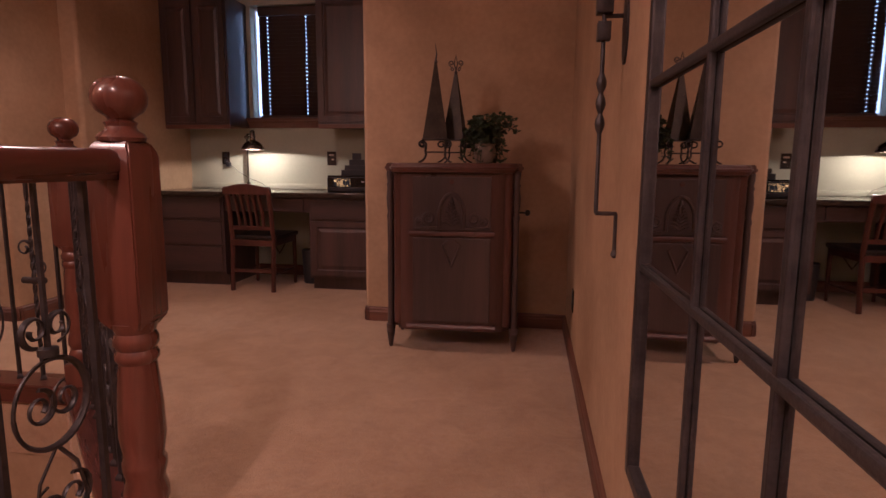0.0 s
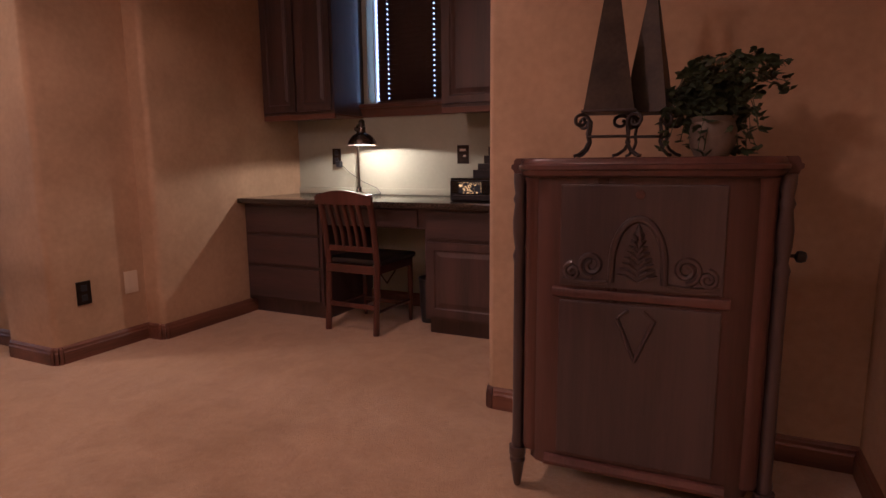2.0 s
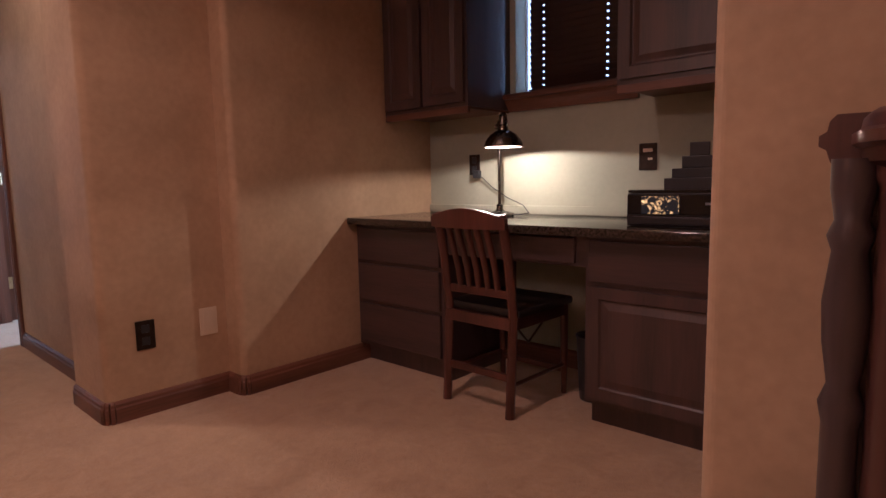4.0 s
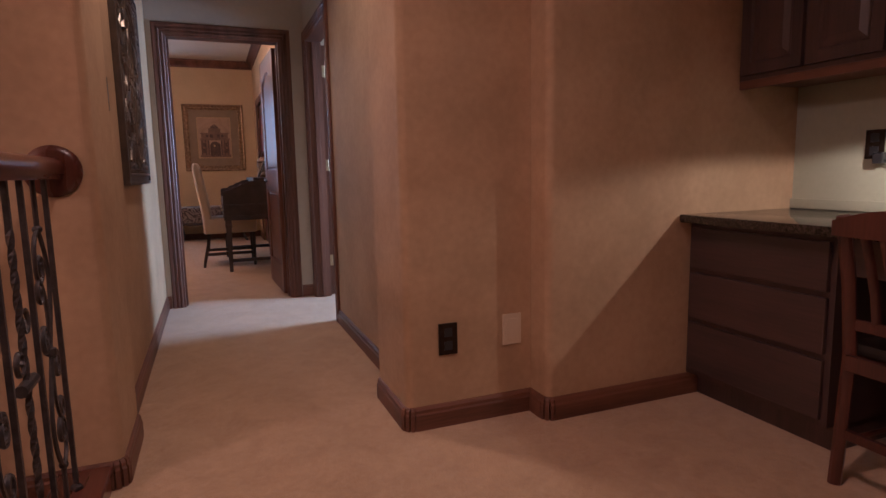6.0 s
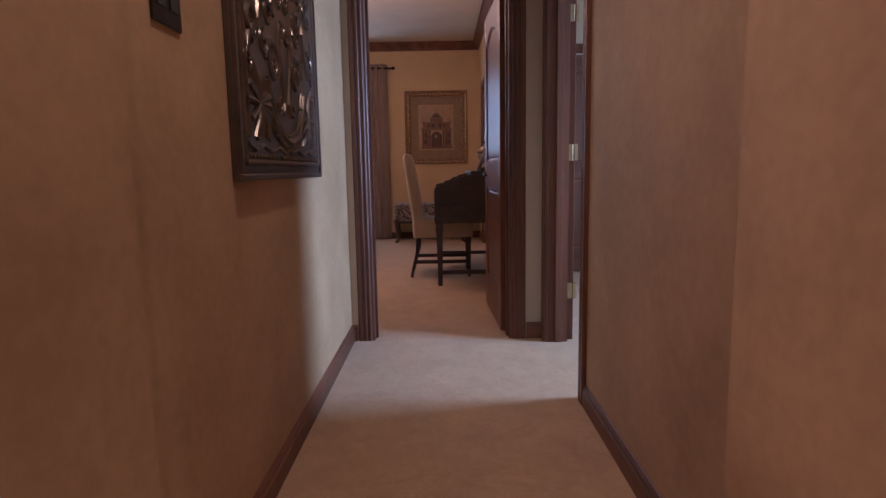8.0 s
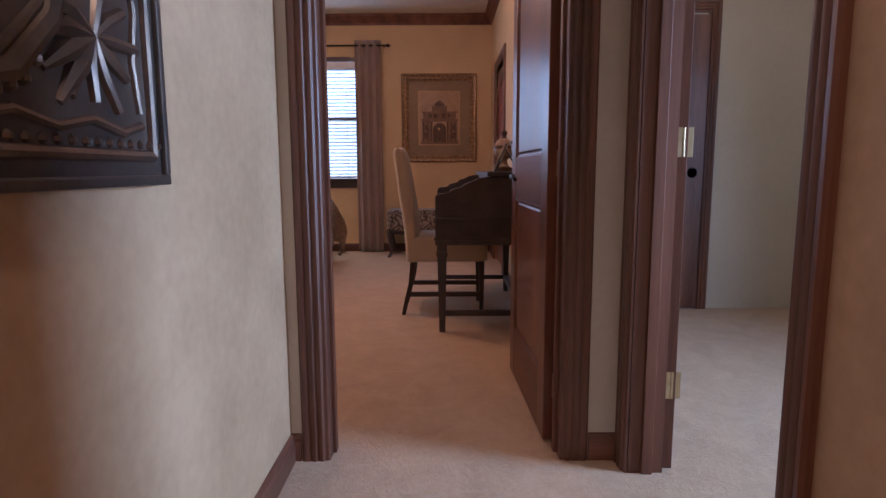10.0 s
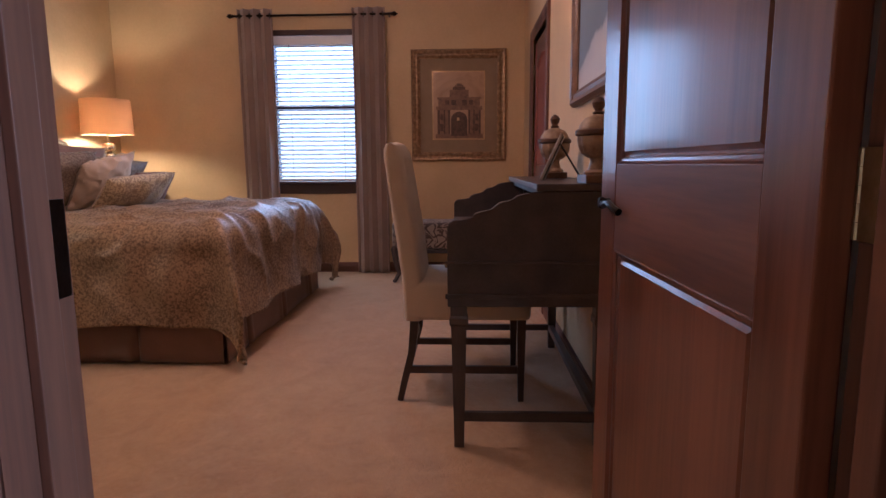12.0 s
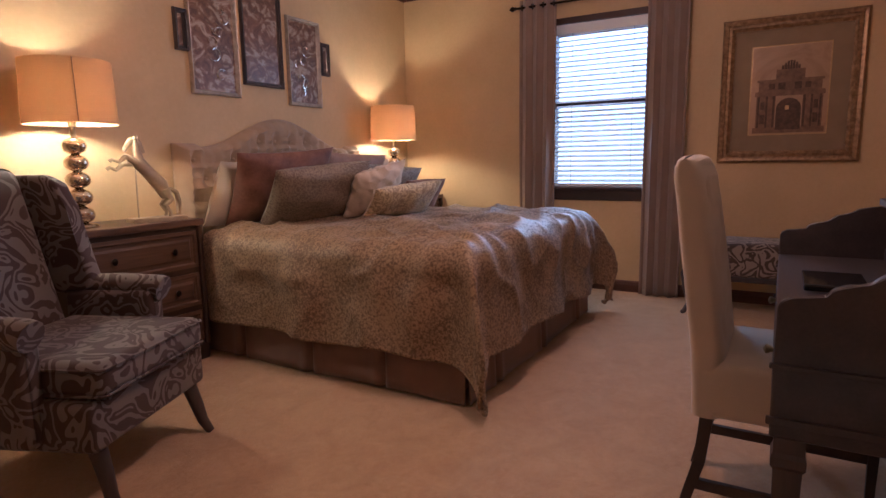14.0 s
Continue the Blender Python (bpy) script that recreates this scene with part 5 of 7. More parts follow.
def speckled(name, a, b, scale=55.0, rough=0.5, cut=(0.42, 0.52), sheen=0.5, spec=0.5):
    """Jacquard speckle: broken patches of a shiny thread on a duller ground, thinning out in drifts."""
    m, t, p, add, link = nodes_of(name)
    tc = add("ShaderNodeTexCoord")
    v = add("ShaderNodeTexNoise")
    v.inputs["Scale"].default_value, v.inputs["Detail"].default_value, v.inputs["Distortion"].default_value = scale, 2.0, 0.8
    d = add("ShaderNodeTexNoise")
    d.inputs["Scale"].default_value = 4.0
    link(tc.outputs["Object"], v.inputs["Vector"])
    link(tc.outputs["Object"], d.inputs["Vector"])
    ad = add("ShaderNodeMath")
    ad.operation = "MULTIPLY_ADD"
    link(d.outputs["Fac"], ad.inputs[0])
    ad.inputs[1].default_value = 0.30
    sb = add("ShaderNodeMath")
    sb.operation = "SUBTRACT"
    sb.inputs[1].default_value = 0.15
    link(v.outputs["Fac"], sb.inputs[0])
    link(sb.outputs[0], ad.inputs[2])
    r = add("ShaderNodeValToRGB")
    r.color_ramp.elements[0].position, r.color_ramp.elements[1].position = cut
    r.color_ramp.elements[0].color, r.color_ramp.elements[1].color = (*a, 1), (*b, 1)
    link(ad.outputs[0], r.inputs["Fac"])
    link(r.outputs["Color"], p.inputs["Base Color"])
    rr = add("ShaderNodeMapRange")
    rr.inputs["From Min"].default_value, rr.inputs["From Max"].default_value = cut
    rr.inputs["To Min"].default_value, rr.inputs["To Max"].default_value = rough + 0.25, rough - 0.1
    link(ad.outputs[0], rr.inputs["Value"])
    link(rr.outputs["Result"], p.inputs["Roughness"])
    bp = add("ShaderNodeBump")
    bp.inputs["Strength"].default_value, bp.inputs["Distance"].default_value = 0.35, 0.002
    link(ad.outputs[0], bp.inputs["Height"])
    link(bp.outputs["Normal"], p.inputs["Normal"])
    p.inputs["Sheen Weight"].default_value, p.inputs["Specular IOR Level"].default_value = sheen, spec
    return m


def cloth(name, a, b, scale=6.0, rough=0.85, sheen=0.3, bump=0.25):
    return surface(name, a, b, rough, scale, 320.0, bump, 0, (1, 1, 1), 0.25, sheen, dist=0.0015)


M_DUVET = speckled("taupe_jacquard", (0.125, 0.080, 0.046), (0.300, 0.205, 0.112), 85.0, 0.50, cut=(0.40, 0.58), sheen=0.12)
M_SKIRT = cloth("brown_bed_skirt", (0.17, 0.105, 0.080), (0.22, 0.14, 0.108), 5.0)
M_LINEN = cloth("cream_linen", (0.50, 0.43, 0.34), (0.58, 0.50, 0.40), 5.0)
M_HEADB = cloth("tan_headboard_linen", (0.36, 0.26, 0.165), (0.44, 0.325, 0.215), 5.0)
M_TAUPE = cloth("taupe_linen", (0.34, 0.27, 0.20), (0.40, 0.32, 0.24), 5.0)
M_SATIN = surface("copper_satin", (0.13, 0.055, 0.034), (0.25, 0.12, 0.075), 0.60, 9, 60, 0.5, 0, (1, 1, 1), 0.35, 0.15)
M_PEACH = surface("peach_satin", (0.24, 0.14, 0.095), (0.36, 0.225, 0.16), 0.60, 9, 60, 0.5, 0, (1, 1, 1), 0.35, 0.15)
M_SHAM = speckled("grey_taupe_jacquard", (0.15, 0.115, 0.085), (0.27, 0.215, 0.155), 110.0, 0.6, sheen=0.1)
M_GOLDP = speckled("gold_sequin", (0.34, 0.25, 0.13), (0.75, 0.62, 0.36), 70.0, 0.35, (0.45, 0.55), 0.3, 0.8)
M_RUFFLE = cloth("cream_ruffle", (0.60, 0.49, 0.37), (0.72, 0.61, 0.47), 14.0)
M_CURTAIN = cloth("mauve_curtain", (0.26, 0.185, 0.145), (0.32, 0.235, 0.19), 4.0, 0.7, 0.5)
M_DAMASK = ornate("wing_damask", (0.050, 0.026, 0.021), (0.150, 0.125, 0.110), 6.4, 0.85, 0.15, warp=1.4, cut=0.56)
M_BENCH = ornate("bench_damask", (0.06, 0.04, 0.035), (0.25, 0.21, 0.175), 7.0, 0.85, 0.3)
M_SHADE_ = plain("lamp_shade_cloth", (0.62, 0.40, 0.24), 0.9)
_p = M_SHADE_.node_tree.nodes["Principled BSDF"]
M_SHADE = bpy.data.materials.new("lamp_shade_linen")
M_SHADE.use_nodes = True
_t = M_SHADE.node_tree
_t.nodes.remove(_t.nodes["Principled BSDF"])
_df, _tl, _mx = _t.nodes.new("ShaderNodeBsdfDiffuse"), _t.nodes.new("ShaderNodeBsdfTranslucent"), _t.nodes.new("ShaderNodeMixShader")
_nz, _cr = _t.nodes.new("ShaderNodeTexNoise"), _t.nodes.new("ShaderNodeValToRGB")
_nz.inputs["Scale"].default_value = 120.0
_cr.color_ramp.elements[0].color, _cr.color_ramp.elements[1].color = (0.46, 0.305, 0.17, 1), (0.59, 0.40, 0.235, 1)
_t.links.new(_nz.outputs["Fac"], _cr.inputs["Fac"])
for _q in (_df, _tl):
    _t.links.new(_cr.outputs["Color"], _q.inputs["Color"])
_mx.inputs["Fac"].default_value = 0.36
_t.links.new(_df.outputs[0], _mx.inputs[1])
_t.links.new(_tl.outputs[0], _mx.inputs[2])
_t.links.new(_mx.outputs[0], _t.nodes["Material Output"].inputs["Surface"])
bpy.data.materials.remove(M_SHADE_)
M_MERC = surface("mercury_glass", (0.55, 0.46, 0.34), (0.80, 0.72, 0.58), 0.14, 40, 160, 0.1, 1.0)
M_NSWOOD = timber("distressed_wood", (0.050, 0.026, 0.016), (0.150, 0.085, 0.050), "x", 0.45, 8, 0.2)
M_NSDARK = timber("nightstand_dark", (0.020, 0.012, 0.009), (0.055, 0.030, 0.019), "x", 0.4, 8, 0.2)
M_ESPRESSO = timber("espresso_wood", (0.033, 0.027, 0.029), (0.066, 0.051, 0.049), "x", 0.42, 9, 0.2)
M_ESPRESSOZ = timber("espresso_wood_z", (0.036, 0.027, 0.028), (0.072, 0.053, 0.049), "z", 0.42, 9, 0.2)
M_BRONZEF = surface("gilt_bronze", (0.17, 0.105, 0.052), (0.40, 0.265, 0.135), 0.4, 30, 140, 0.3, 0.5)
M_SILVERF = surface("silver_leaf", (0.34, 0.31, 0.27), (0.55, 0.51, 0.45), 0.4, 24, 120, 0.3, 0.5)


def sheet(nx, ny, fn, closed_u=False):
    bm = bmesh.new()
    g = [[bm.verts.new(fn(i / (nx - 1), j / (ny - 1))) for i in range(nx)] for j in range(ny)]
    for j in range(ny - 1):
        for i in range(nx - 1):
            bm.faces.new((g[j][i], g[j][i + 1], g[j + 1][i + 1], g[j + 1][i]))
        if closed_u:
            bm.faces.new((g[j][nx - 1], g[j][0], g[j + 1][0], g[j + 1][nx - 1]))
    return bm


def wob(x, y, z, s=1.0):
    return noise.noise(Vector((x * s, y * s, z * s)))


def ridge(x, y, z, s):
    """Sharp-crested noise, 0 to 1."""
    return max(0.0, 1 - abs(wob(x, y, z, s)) * 2.2) ** 2


# bed: head at the wall, foot towards +y
BX0, BX1, BYH, BYF = -10.10, -8.18, -0.68, 1.32
bed = thing("bed", pose((BX0 + BX1) / 2, 0, 0), "king bed with tufted cream headboard and pleated brown skirt", "bed")
HW = (BX1 - BX0) / 2
part("mattress", boxes((-HW + 0.02, HW - 0.02, BYH, BYF - 0.03, 0.38, 0.70), bevel=0.05), M_LINEN, bed)
part("box_spring", boxes((-HW + 0.03, HW - 0.03, BYH, BYF - 0.04, 0.06, 0.38)), M_SKIRT, bed, "", False)


def pleated(L, h=0.33, folds=()):
    def fn(u, v):
        x = u * L
        o = 0.004 * math.sin(x * 9.0) + 0.006 * wob(x, v * 0.4, 3.1, 3.0)
        for f in folds:
            d = abs(x - f)
            o -= 0.028 * math.exp(-(d / 0.016) ** 2) * (0.4 + 0.6 * v)
            o += 0.010 * math.exp(-((d - 0.045) / 0.03) ** 2) * v
        o += 0.012 * v
        return (x, -o, h - v * (h - 0.012 - 0.006 * math.sin(x * 5.1)))
    return sheet(int(L * 110), 9, fn)


def thicken(ob, t=0.004):
    md = ob.modifiers.new("thickness", "SOLIDIFY")
    md.thickness = t
    return ob


thicken(part("skirt_side", pleated(BYF - BYH - 0.01, 0.42, (0.50, 1.03, 1.52)), M_SKIRT, bed, "pleated brown bed skirt", True, pose(HW, BYH, 0, 0, 0, 90)))
thicken(part("skirt_foot", pleated(2 * HW, 0.42, (0.30, 0.95, 1.62)), M_SKIRT, bed, "pleated brown bed skirt", True, pose(HW, BYF, 0, 0, 0, 180)))
thicken(part("skirt_side", pleated(BYF - BYH - 0.01, 0.42, (0.5, 1.0, 1.5)), M_SKIRT, bed, "pleated brown bed skirt", True, pose(-HW, BYF, 0, 0, 0, -90)))


def headboard_shape(u):
    """Height of the headboard's top at u in -1..1."""
    a = abs(u)
    return 1.262 + 0.21 * (0.5 + 0.5 * math.cos(math.pi * min(1, a / 0.78))) + (0.02 if a > 0.8 else 0)


def headboard():
    W, z0 = 0.91, 0.40
    nx, nz = 91, 41
    tufts = [((i + (0.5 if r % 2 else 0)) * 0.155 - 0.9, 0.68 + r * 0.125) for r in range(7) for i in range(13)]

    def fn(u, v):
        s = (u - 0.5) * 2
        top = headboard_shape(s)
        x, z = s * W, z0 + (top - z0) * v
        edge = min(1.0, (1 - abs(s)) * W / 0.05, (1 - v) * (top - z0) / 0.05 + 0.0)
        y = 0.085 * max(0.0, edge) ** 0.5
        for tx, tz in tufts:
            if tz < headboard_shape(tx / W) - 0.09 and abs(tx) < 0.86:
                d2 = (x - tx) ** 2 + (z - tz) ** 2
                if d2 < 0.02:
                    y -= 0.050 * math.exp(-d2 / 0.0013)
        y += 0.014 * math.cos((x * 1.0 + z * 1.24) * 2 * math.pi / 0.155) * math.cos((x - z * 1.24) * 2 * math.pi / 0.155) * max(0, edge)
        return (x, y, z)
    return sheet(nx, nz, fn), [(tx, tz) for tx, tz in tufts if tz < headboard_shape(tx / W) - 0.09 and abs(tx) < 0.86 and tz > 0.7]


hb, spots = headboard()
head = part("headboard", hb, M_HEADB, bed, "tufted cream linen headboard", True, pose(0, -0.775, 0))
bm = bmesh.new()
n = 40
fr = [bm.verts.new((0.91 * (-1 + 2 * k / n), 0.0, headboard_shape(-1 + 2 * k / n))) for k in range(n + 1)] + [bm.verts.new((0.91, 0.0, 0.05)), bm.verts.new((-0.91, 0.0, 0.05))]
ex = bmesh.ops.extrude_face_region(bm, geom=[bm.faces.new(fr)])
bmesh.ops.translate(bm, vec=(0, -0.02, 0), verts=[v for v in ex["geom"] if isinstance(v, bmesh.types.BMVert)])
part("back_board", bm, M_HEADB, bed, "", False, pose(0, -0.772, 0))
ME_BTN = mesh_of("button", lathe([(0.001, -0.004), (0.011, -0.002), (0.012, 0.002), (0.006, 0.006), (0.001, 0.007)], 10), M_HEADB, True)
for tx, tz in spots:
    o = new("button", ME_BTN)
    o.parent = head
    o.matrix_local = pose(tx, 0.058, tz, -90, 0, 0)


def duvet():
    """One quilt over the bed: a flat top that turns down at both sides and the foot, with folds."""
    L = BYF - BYH - 0.24
    drop, r = 0.545, 0.13
    nx, ny = 210, 170
    wtot, ltot = 2 * HW + 2 * drop, L + drop

    def turn(d, edge):
        """Past the edge, the way d outward becomes out and down round a soft roll."""
        e = d - edge
        if e <= 0:
            return d, 0.0
        q = r * math.pi / 2
        if e < q:
            return edge + r * math.sin(e / r), -r * (1 - math.cos(e / r))
        return edge + r + 0.05 * (e - q), -r - (e - q)

    def fn(u, v):
        cx, cy = (u - 0.5) * wtot, v * ltot
        f = 1.0
        sx = 1 if cx > 0 else -1
        x, dz1 = turn(abs(cx), HW - 0.06)
        y, dz2 = turn(cy, L - 0.06)
        z = 0.782 + dz1 + dz2
        corner = max(0, abs(cx) - HW + 0.06) * max(0, cy - L + 0.06)
        z = max(z, 0.09 + 0.10 * (1 - min(1, corner * 14)))
        wx, wy = cx + 0.10 * wob(cx, cy, 2.0, 3.0), cy + 0.10 * wob(cx, cy, 4.0, 3.0)
        fold = 0.022 * wob(cx * 2.0, cy * 2.0, 0.3, 2.2) + 0.030 * (ridge(wx, wy, 5.0, 2.6) - 0.4) + 0.007 * (ridge(wx, wy, 8.0, 6.0) - 0.4)
        # folds that fan out from the near foot corner
        ax, ay = abs(cx) - HW + 0.22, cy - L + 0.22
        far = math.hypot(ax, ay)
        fan = max(0.0, 1 - abs(far - 0.38) / 0.40)
        fold += 0.012 * fan * math.sin(math.atan2(ay, ax) * 11 + 2.0 * wob(cx, cy, 6.0, 2.5))
        hang = min(1.0, max(-dz1, -dz2) / 0.2)
        wave = 0.020 * math.sin(cy * 11 + 1.5 * wob(cx, cy, 1.0, 1.5)) * (1 if -dz1 > 0.06 else 0) + 0.022 * math.sin(cx * 10 + 1.0) * (1 if -dz2 > 0.06 else 0)
        nxv, nyv = (-dz1 / 0.2 if dz1 < 0 else 0), (-dz2 / 0.2 if dz2 < 0 else 0)
        x += (fold * 0.8 + wave * hang) * min(1, nxv) + 0.05 * min(1.0, corner * 20)
        y += (fold * 0.8 + wave * hang) * min(1, nyv) + 0.05 * min(1.0, corner * 20)
        z += fold * (1 - hang) + 0.03 * (1 - hang) * math.cos(cx / HW * 1.2) - 0.02
        z += 0.03 * hang * wob(cx, cy, 9.0, 3.0)
        return (sx * x, BYH + 0.24 + y, z)
    return sheet(nx, ny, fn)


dv = tagged(part("duvet", duvet(), M_DUVET), "rumpled taupe jacquard duvet spread over the bed", "bedding")
dv.matrix_world = pose((BX0 + BX1) / 2, 0, 0)
thicken(dv, 0.012)


def pillow(name, m, w, h, d, mat, label, flange=0.0, seed=0, ruffle=False):
    """A stuffed cushion in the plane x, z, thick along y."""
    bm = bmesh.new()
    n = 26
    for side in (-1, 1):
        g = []
        for j in range(n + 1):
            row = []
            for i in range(n + 1):
                p, q = 2 * i / n - 1, 2 * j / n - 1
                p, q = math.copysign(abs(p) ** 0.8, p), math.copysign(abs(q) ** 0.8, q)
                x, z = p * w / 2 * (1 - 0.07 * (1 - q * q)), q * h / 2 * (1 - 0.08 * (1 - p * p))
                full = (max(0.0, 1 - p * p) * max(0.0, 1 - q * q)) ** 0.42
                y = side * d / 2 * full
                y += side * full * (0.020 * wob(x + seed, side, z, 7.0) + 0.009 * ridge(x + seed, side * 0.3, z, 11.0))
                z -= 0.012 * full * (1 - q)
                if ruffle:
                    y += 0.022 * full * wob(x * 2 + seed, side, z * 2, 15.0)
                    x += 0.016 * wob(x + 3, side, z, 24.0)
                    z += 0.018 * wob(x, side + 5, z, 26.0)
                row.append(bm.verts.new((x, y, z)))
            g.append(row)
        for j in range(n):
            for i in range(n):
                bm.faces.new((g[j][i], g[j][i + 1], g[j + 1][i + 1], g[j + 1][i]))
    bmesh.ops.remove_doubles(bm, verts=bm.verts, dist=0.0012)
    ob = tagged(part(name, bm, mat), label, "pillow", "pillows on the bed")
    ob.matrix_world = m
    return ob


# leaning rows from the headboard forwards; z is the centre height
pillow("pillow", pose(-8.56, -0.50, 0.965, -24, 0, 6), 0.62, 0.44, 0.19, M_LINEN, "plain cream pillow leaning on the headboard", 0, 1)
pillow("pillow", pose(-9.72, -0.50, 0.965, -24, 0, -4), 0.62, 0.44, 0.19, M_LINEN, "plain cream pillow leaning on the headboard", 0, 2)
pillow("euro_pillow", pose(-8.64, -0.28, 1.005, -30, 3, -12), 0.70, 0.52, 0.19, M_SATIN, "copper satin square pillow", 0, 3)
pillow("euro_pillow", pose(-9.36, -0.34, 0.995, -28, -3, -8), 0.66, 0.50, 0.20, M_PEACH, "pale copper satin square pillow", 0, 4)
pillow("sham_pillow", pose(-8.68, -0.02, 0.955, -42, 4, -16), 0.68, 0.47, 0.20, M_SHAM, "taupe jacquard sham matching the duvet", 0, 5)
pillow("sham_pillow", pose(-9.46, -0.08, 0.94, -38, -4, -12), 0.60, 0.44, 0.20, M_SHAM, "taupe jacquard sham matching the duvet", 0, 6)
pillow("ruffled_cushion", pose(-9.04, 0.17, 0.960, -38, 12, -14), 0.44, 0.40, 0.15, M_RUFFLE, "ruffled cream cushion on the bed", 0, 7, True)
pillow("sequin_cushion", pose(-9.10, 0.36, 0.895, -44, 4, -18), 0.56, 0.28, 0.13, M_GOLDP, "small gold sequin cushion", 0, 8)
pillow("round_cushion", pose(-9.52, 0.22, 0.890, -36, 0, -16), 0.38, 0.30, 0.14, M_SATIN, "small copper satin cushion", 0, 9)


# nightstands
def nightstand(m, label):
    """Local: front at y = 0 facing +y... body towards -y; x across, 0.74 wide."""
    t = thing("nightstand", m, label, "nightstand", "bedside chests")
    w, d, H = 0.72, 0.50, 0.75
    part("body", boxes((-w / 2 + 0.02, w / 2 - 0.02, -d + 0.01, -0.012, 0.06, H - 0.035), bevel=0.004), M_NSDARK, t, "", False)
    part("plinth", boxes((-w / 2 + 0.005, w / 2 - 0.005, -d, 0.004, 0.0, 0.085), bevel=0.012), M_NSDARK, t, "", False)
    part("top", boxes((-w / 2 - 0.012, w / 2 + 0.012, -d - 0.01, 0.022, H - 0.035, H), bevel=0.010), M_NSWOOD, t, "worn brown wooden top", False)
    for k, (z0, z1) in enumerate(((0.50, 0.69), (0.30, 0.47), (0.11, 0.27))):
        bm = bmesh.new()
        lv = [(0, 0.0), (0.0, 0.012), (0.018, 0.014), (0.026, 0.004), (0.040, 0.004), (0.052, 0.012)]
        rings = [[bm.verts.new((px, v - 0.012, pz)) for px, pz in ((-w / 2 + 0.035 + u, z0 + u), (w / 2 - 0.035 - u, z0 + u), (w / 2 - 0.035 - u, z1 - u), (-w / 2 + 0.035 + u, z1 - u))] for u, v in lv]
        for a, b in zip(rings, rings[1:]):
            for q in range(4):
                bm.faces.new((a[q], a[(q + 1) % 4], b[(q + 1) % 4], b[q]))
        bm.faces.new(rings[-1])
        dr = part("drawer", bm, M_NSWOOD if k < 3 else M_NSDARK, t, "distressed framed drawer front", False)
        for x in (-0.17, 0.17):
            part("knob", lathe([(0.006, 0), (0.006, 0.010), (0.014, 0.016), (0.016, 0.022), (0.010, 0.028), (0.001, 0.030)], 14), M_BRONZE, dr, "", True, pose(x, 0.0, (z0 + z1) / 2, -90, 0, 0))
    for x in (-w / 2 + 0.012, w / 2 - 0.012):
        part("corner_post", lathe([(0.016, 0.085), (0.022, 0.10), (0.016, 0.13), (0.020, 0.20), (0.014, 0.62), (0.022, 0.66), (0.022, H - 0.036)], 12, (x, -0.002, 0)), M_NSDARK, t)
    return t


nightstand(pose(-7.735, -0.385, 0) @ Matrix.Diagonal((1, 0.80, 1.12, 1)), "dark distressed wooden three-drawer nightstand")
nightstand(pose(-10.52, -0.385, 0) @ Matrix.Diagonal((1, 0.80, 1.087, 1)), "dark distressed wooden nightstand in the corner")


M_DARKSTRIP = cloth("dark_strip_cloth", (0.15, 0.085, 0.05), (0.19, 0.11, 0.065))
M_BEDBULB = plain("bedside_bulb_glow", (1.0, 0.74, 0.36), 0.4, 0, 440.0)


def table_lamp(m, seam=0):
    t = thing("bedside_lamp", m, "lit stacked mercury-glass lamp with tan drum shade on the nightstand", "lamp", "bedside lamps")
    part("foot", lathe([(0.072, 0), (0.074, 0.008), (0.066, 0.018), (0.030, 0.024)], 28), M_MERC, t)
    z = 0.022
    for k, r in enumerate((0.060, 0.058, 0.057, 0.056, 0.056)):
        hgt = r * 1.50
        prof = [(0.018, z)] + [(0.018 + (r - 0.018) * math.sin(math.pi * (j + 1) / 13), z + 0.004 + (hgt - 0.008) * (0.5 - 0.5 * math.cos(math.pi * (j + 1) / 13))) for j in range(12)] + [(0.018, z + hgt)]
        part("glass_ball", lathe(prof, 24), M_MERC, t, "ribbed mercury glass ball")
        z += hgt
    part("stem", lathe([(0.012, z - 0.01), (0.012, z + 0.05), (0.018, z + 0.055), (0.018, z + 0.10), (0.004, z + 0.11)], 14), M_BRASS, t)
    zs = 0.515
    rb, rt, hs = 0.206, 0.196, 0.300
    part("shade", shell([(rb, zs), (rt, zs + hs), (rt - 0.003, zs + hs), (rb - 0.003, zs), (rb, zs)], 48), M_SHADE, t, "tan linen drum shade")
    a0 = radians(seam)
    lo, hi = [(rb + 0.0015) * math.cos(a0), (rb + 0.0015) * math.sin(a0), zs + 0.002], [(rt + 0.0015) * math.cos(a0), (rt + 0.0015) * math.sin(a0), zs + hs - 0.002]
    # narrow dark upright strip on the outside of the drum
    part("seam", tube([lo, hi], 0.0055, n=6, flat=0.3), M_DARKSTRIP, t, "dark upright strip on the drum")
    for q in range(3):
        a = 2 * math.pi * q / 3
        part("spoke", tube([(0, 0, zs + hs - 0.015), ((rt - 0.002) * math.cos(a), (rt - 0.002) * math.sin(a), zs + hs - 0.005)], 0.0018, n=5), M_BRASS, t)
    part("bulb", lathe([(0.003, -0.04), (0.020, -0.028), (0.028, 0.0), (0.020, 0.024), (0.012, 0.05)], 14), M_BEDBULB, t, "lit bulb", True, pose(0, 0, z + 0.15))
    return t


table_lamp(pose(-7.515, -0.53, 0.84), 70)
table_lamp(pose(-10.29, -0.53, 0.815), 250)

# rearing horse: one plain mesh
M_STONE = surface("pale_carved_wood", (0.34, 0.26, 0.165), (0.46, 0.36, 0.24), 0.55, 14, 90, 0.25)


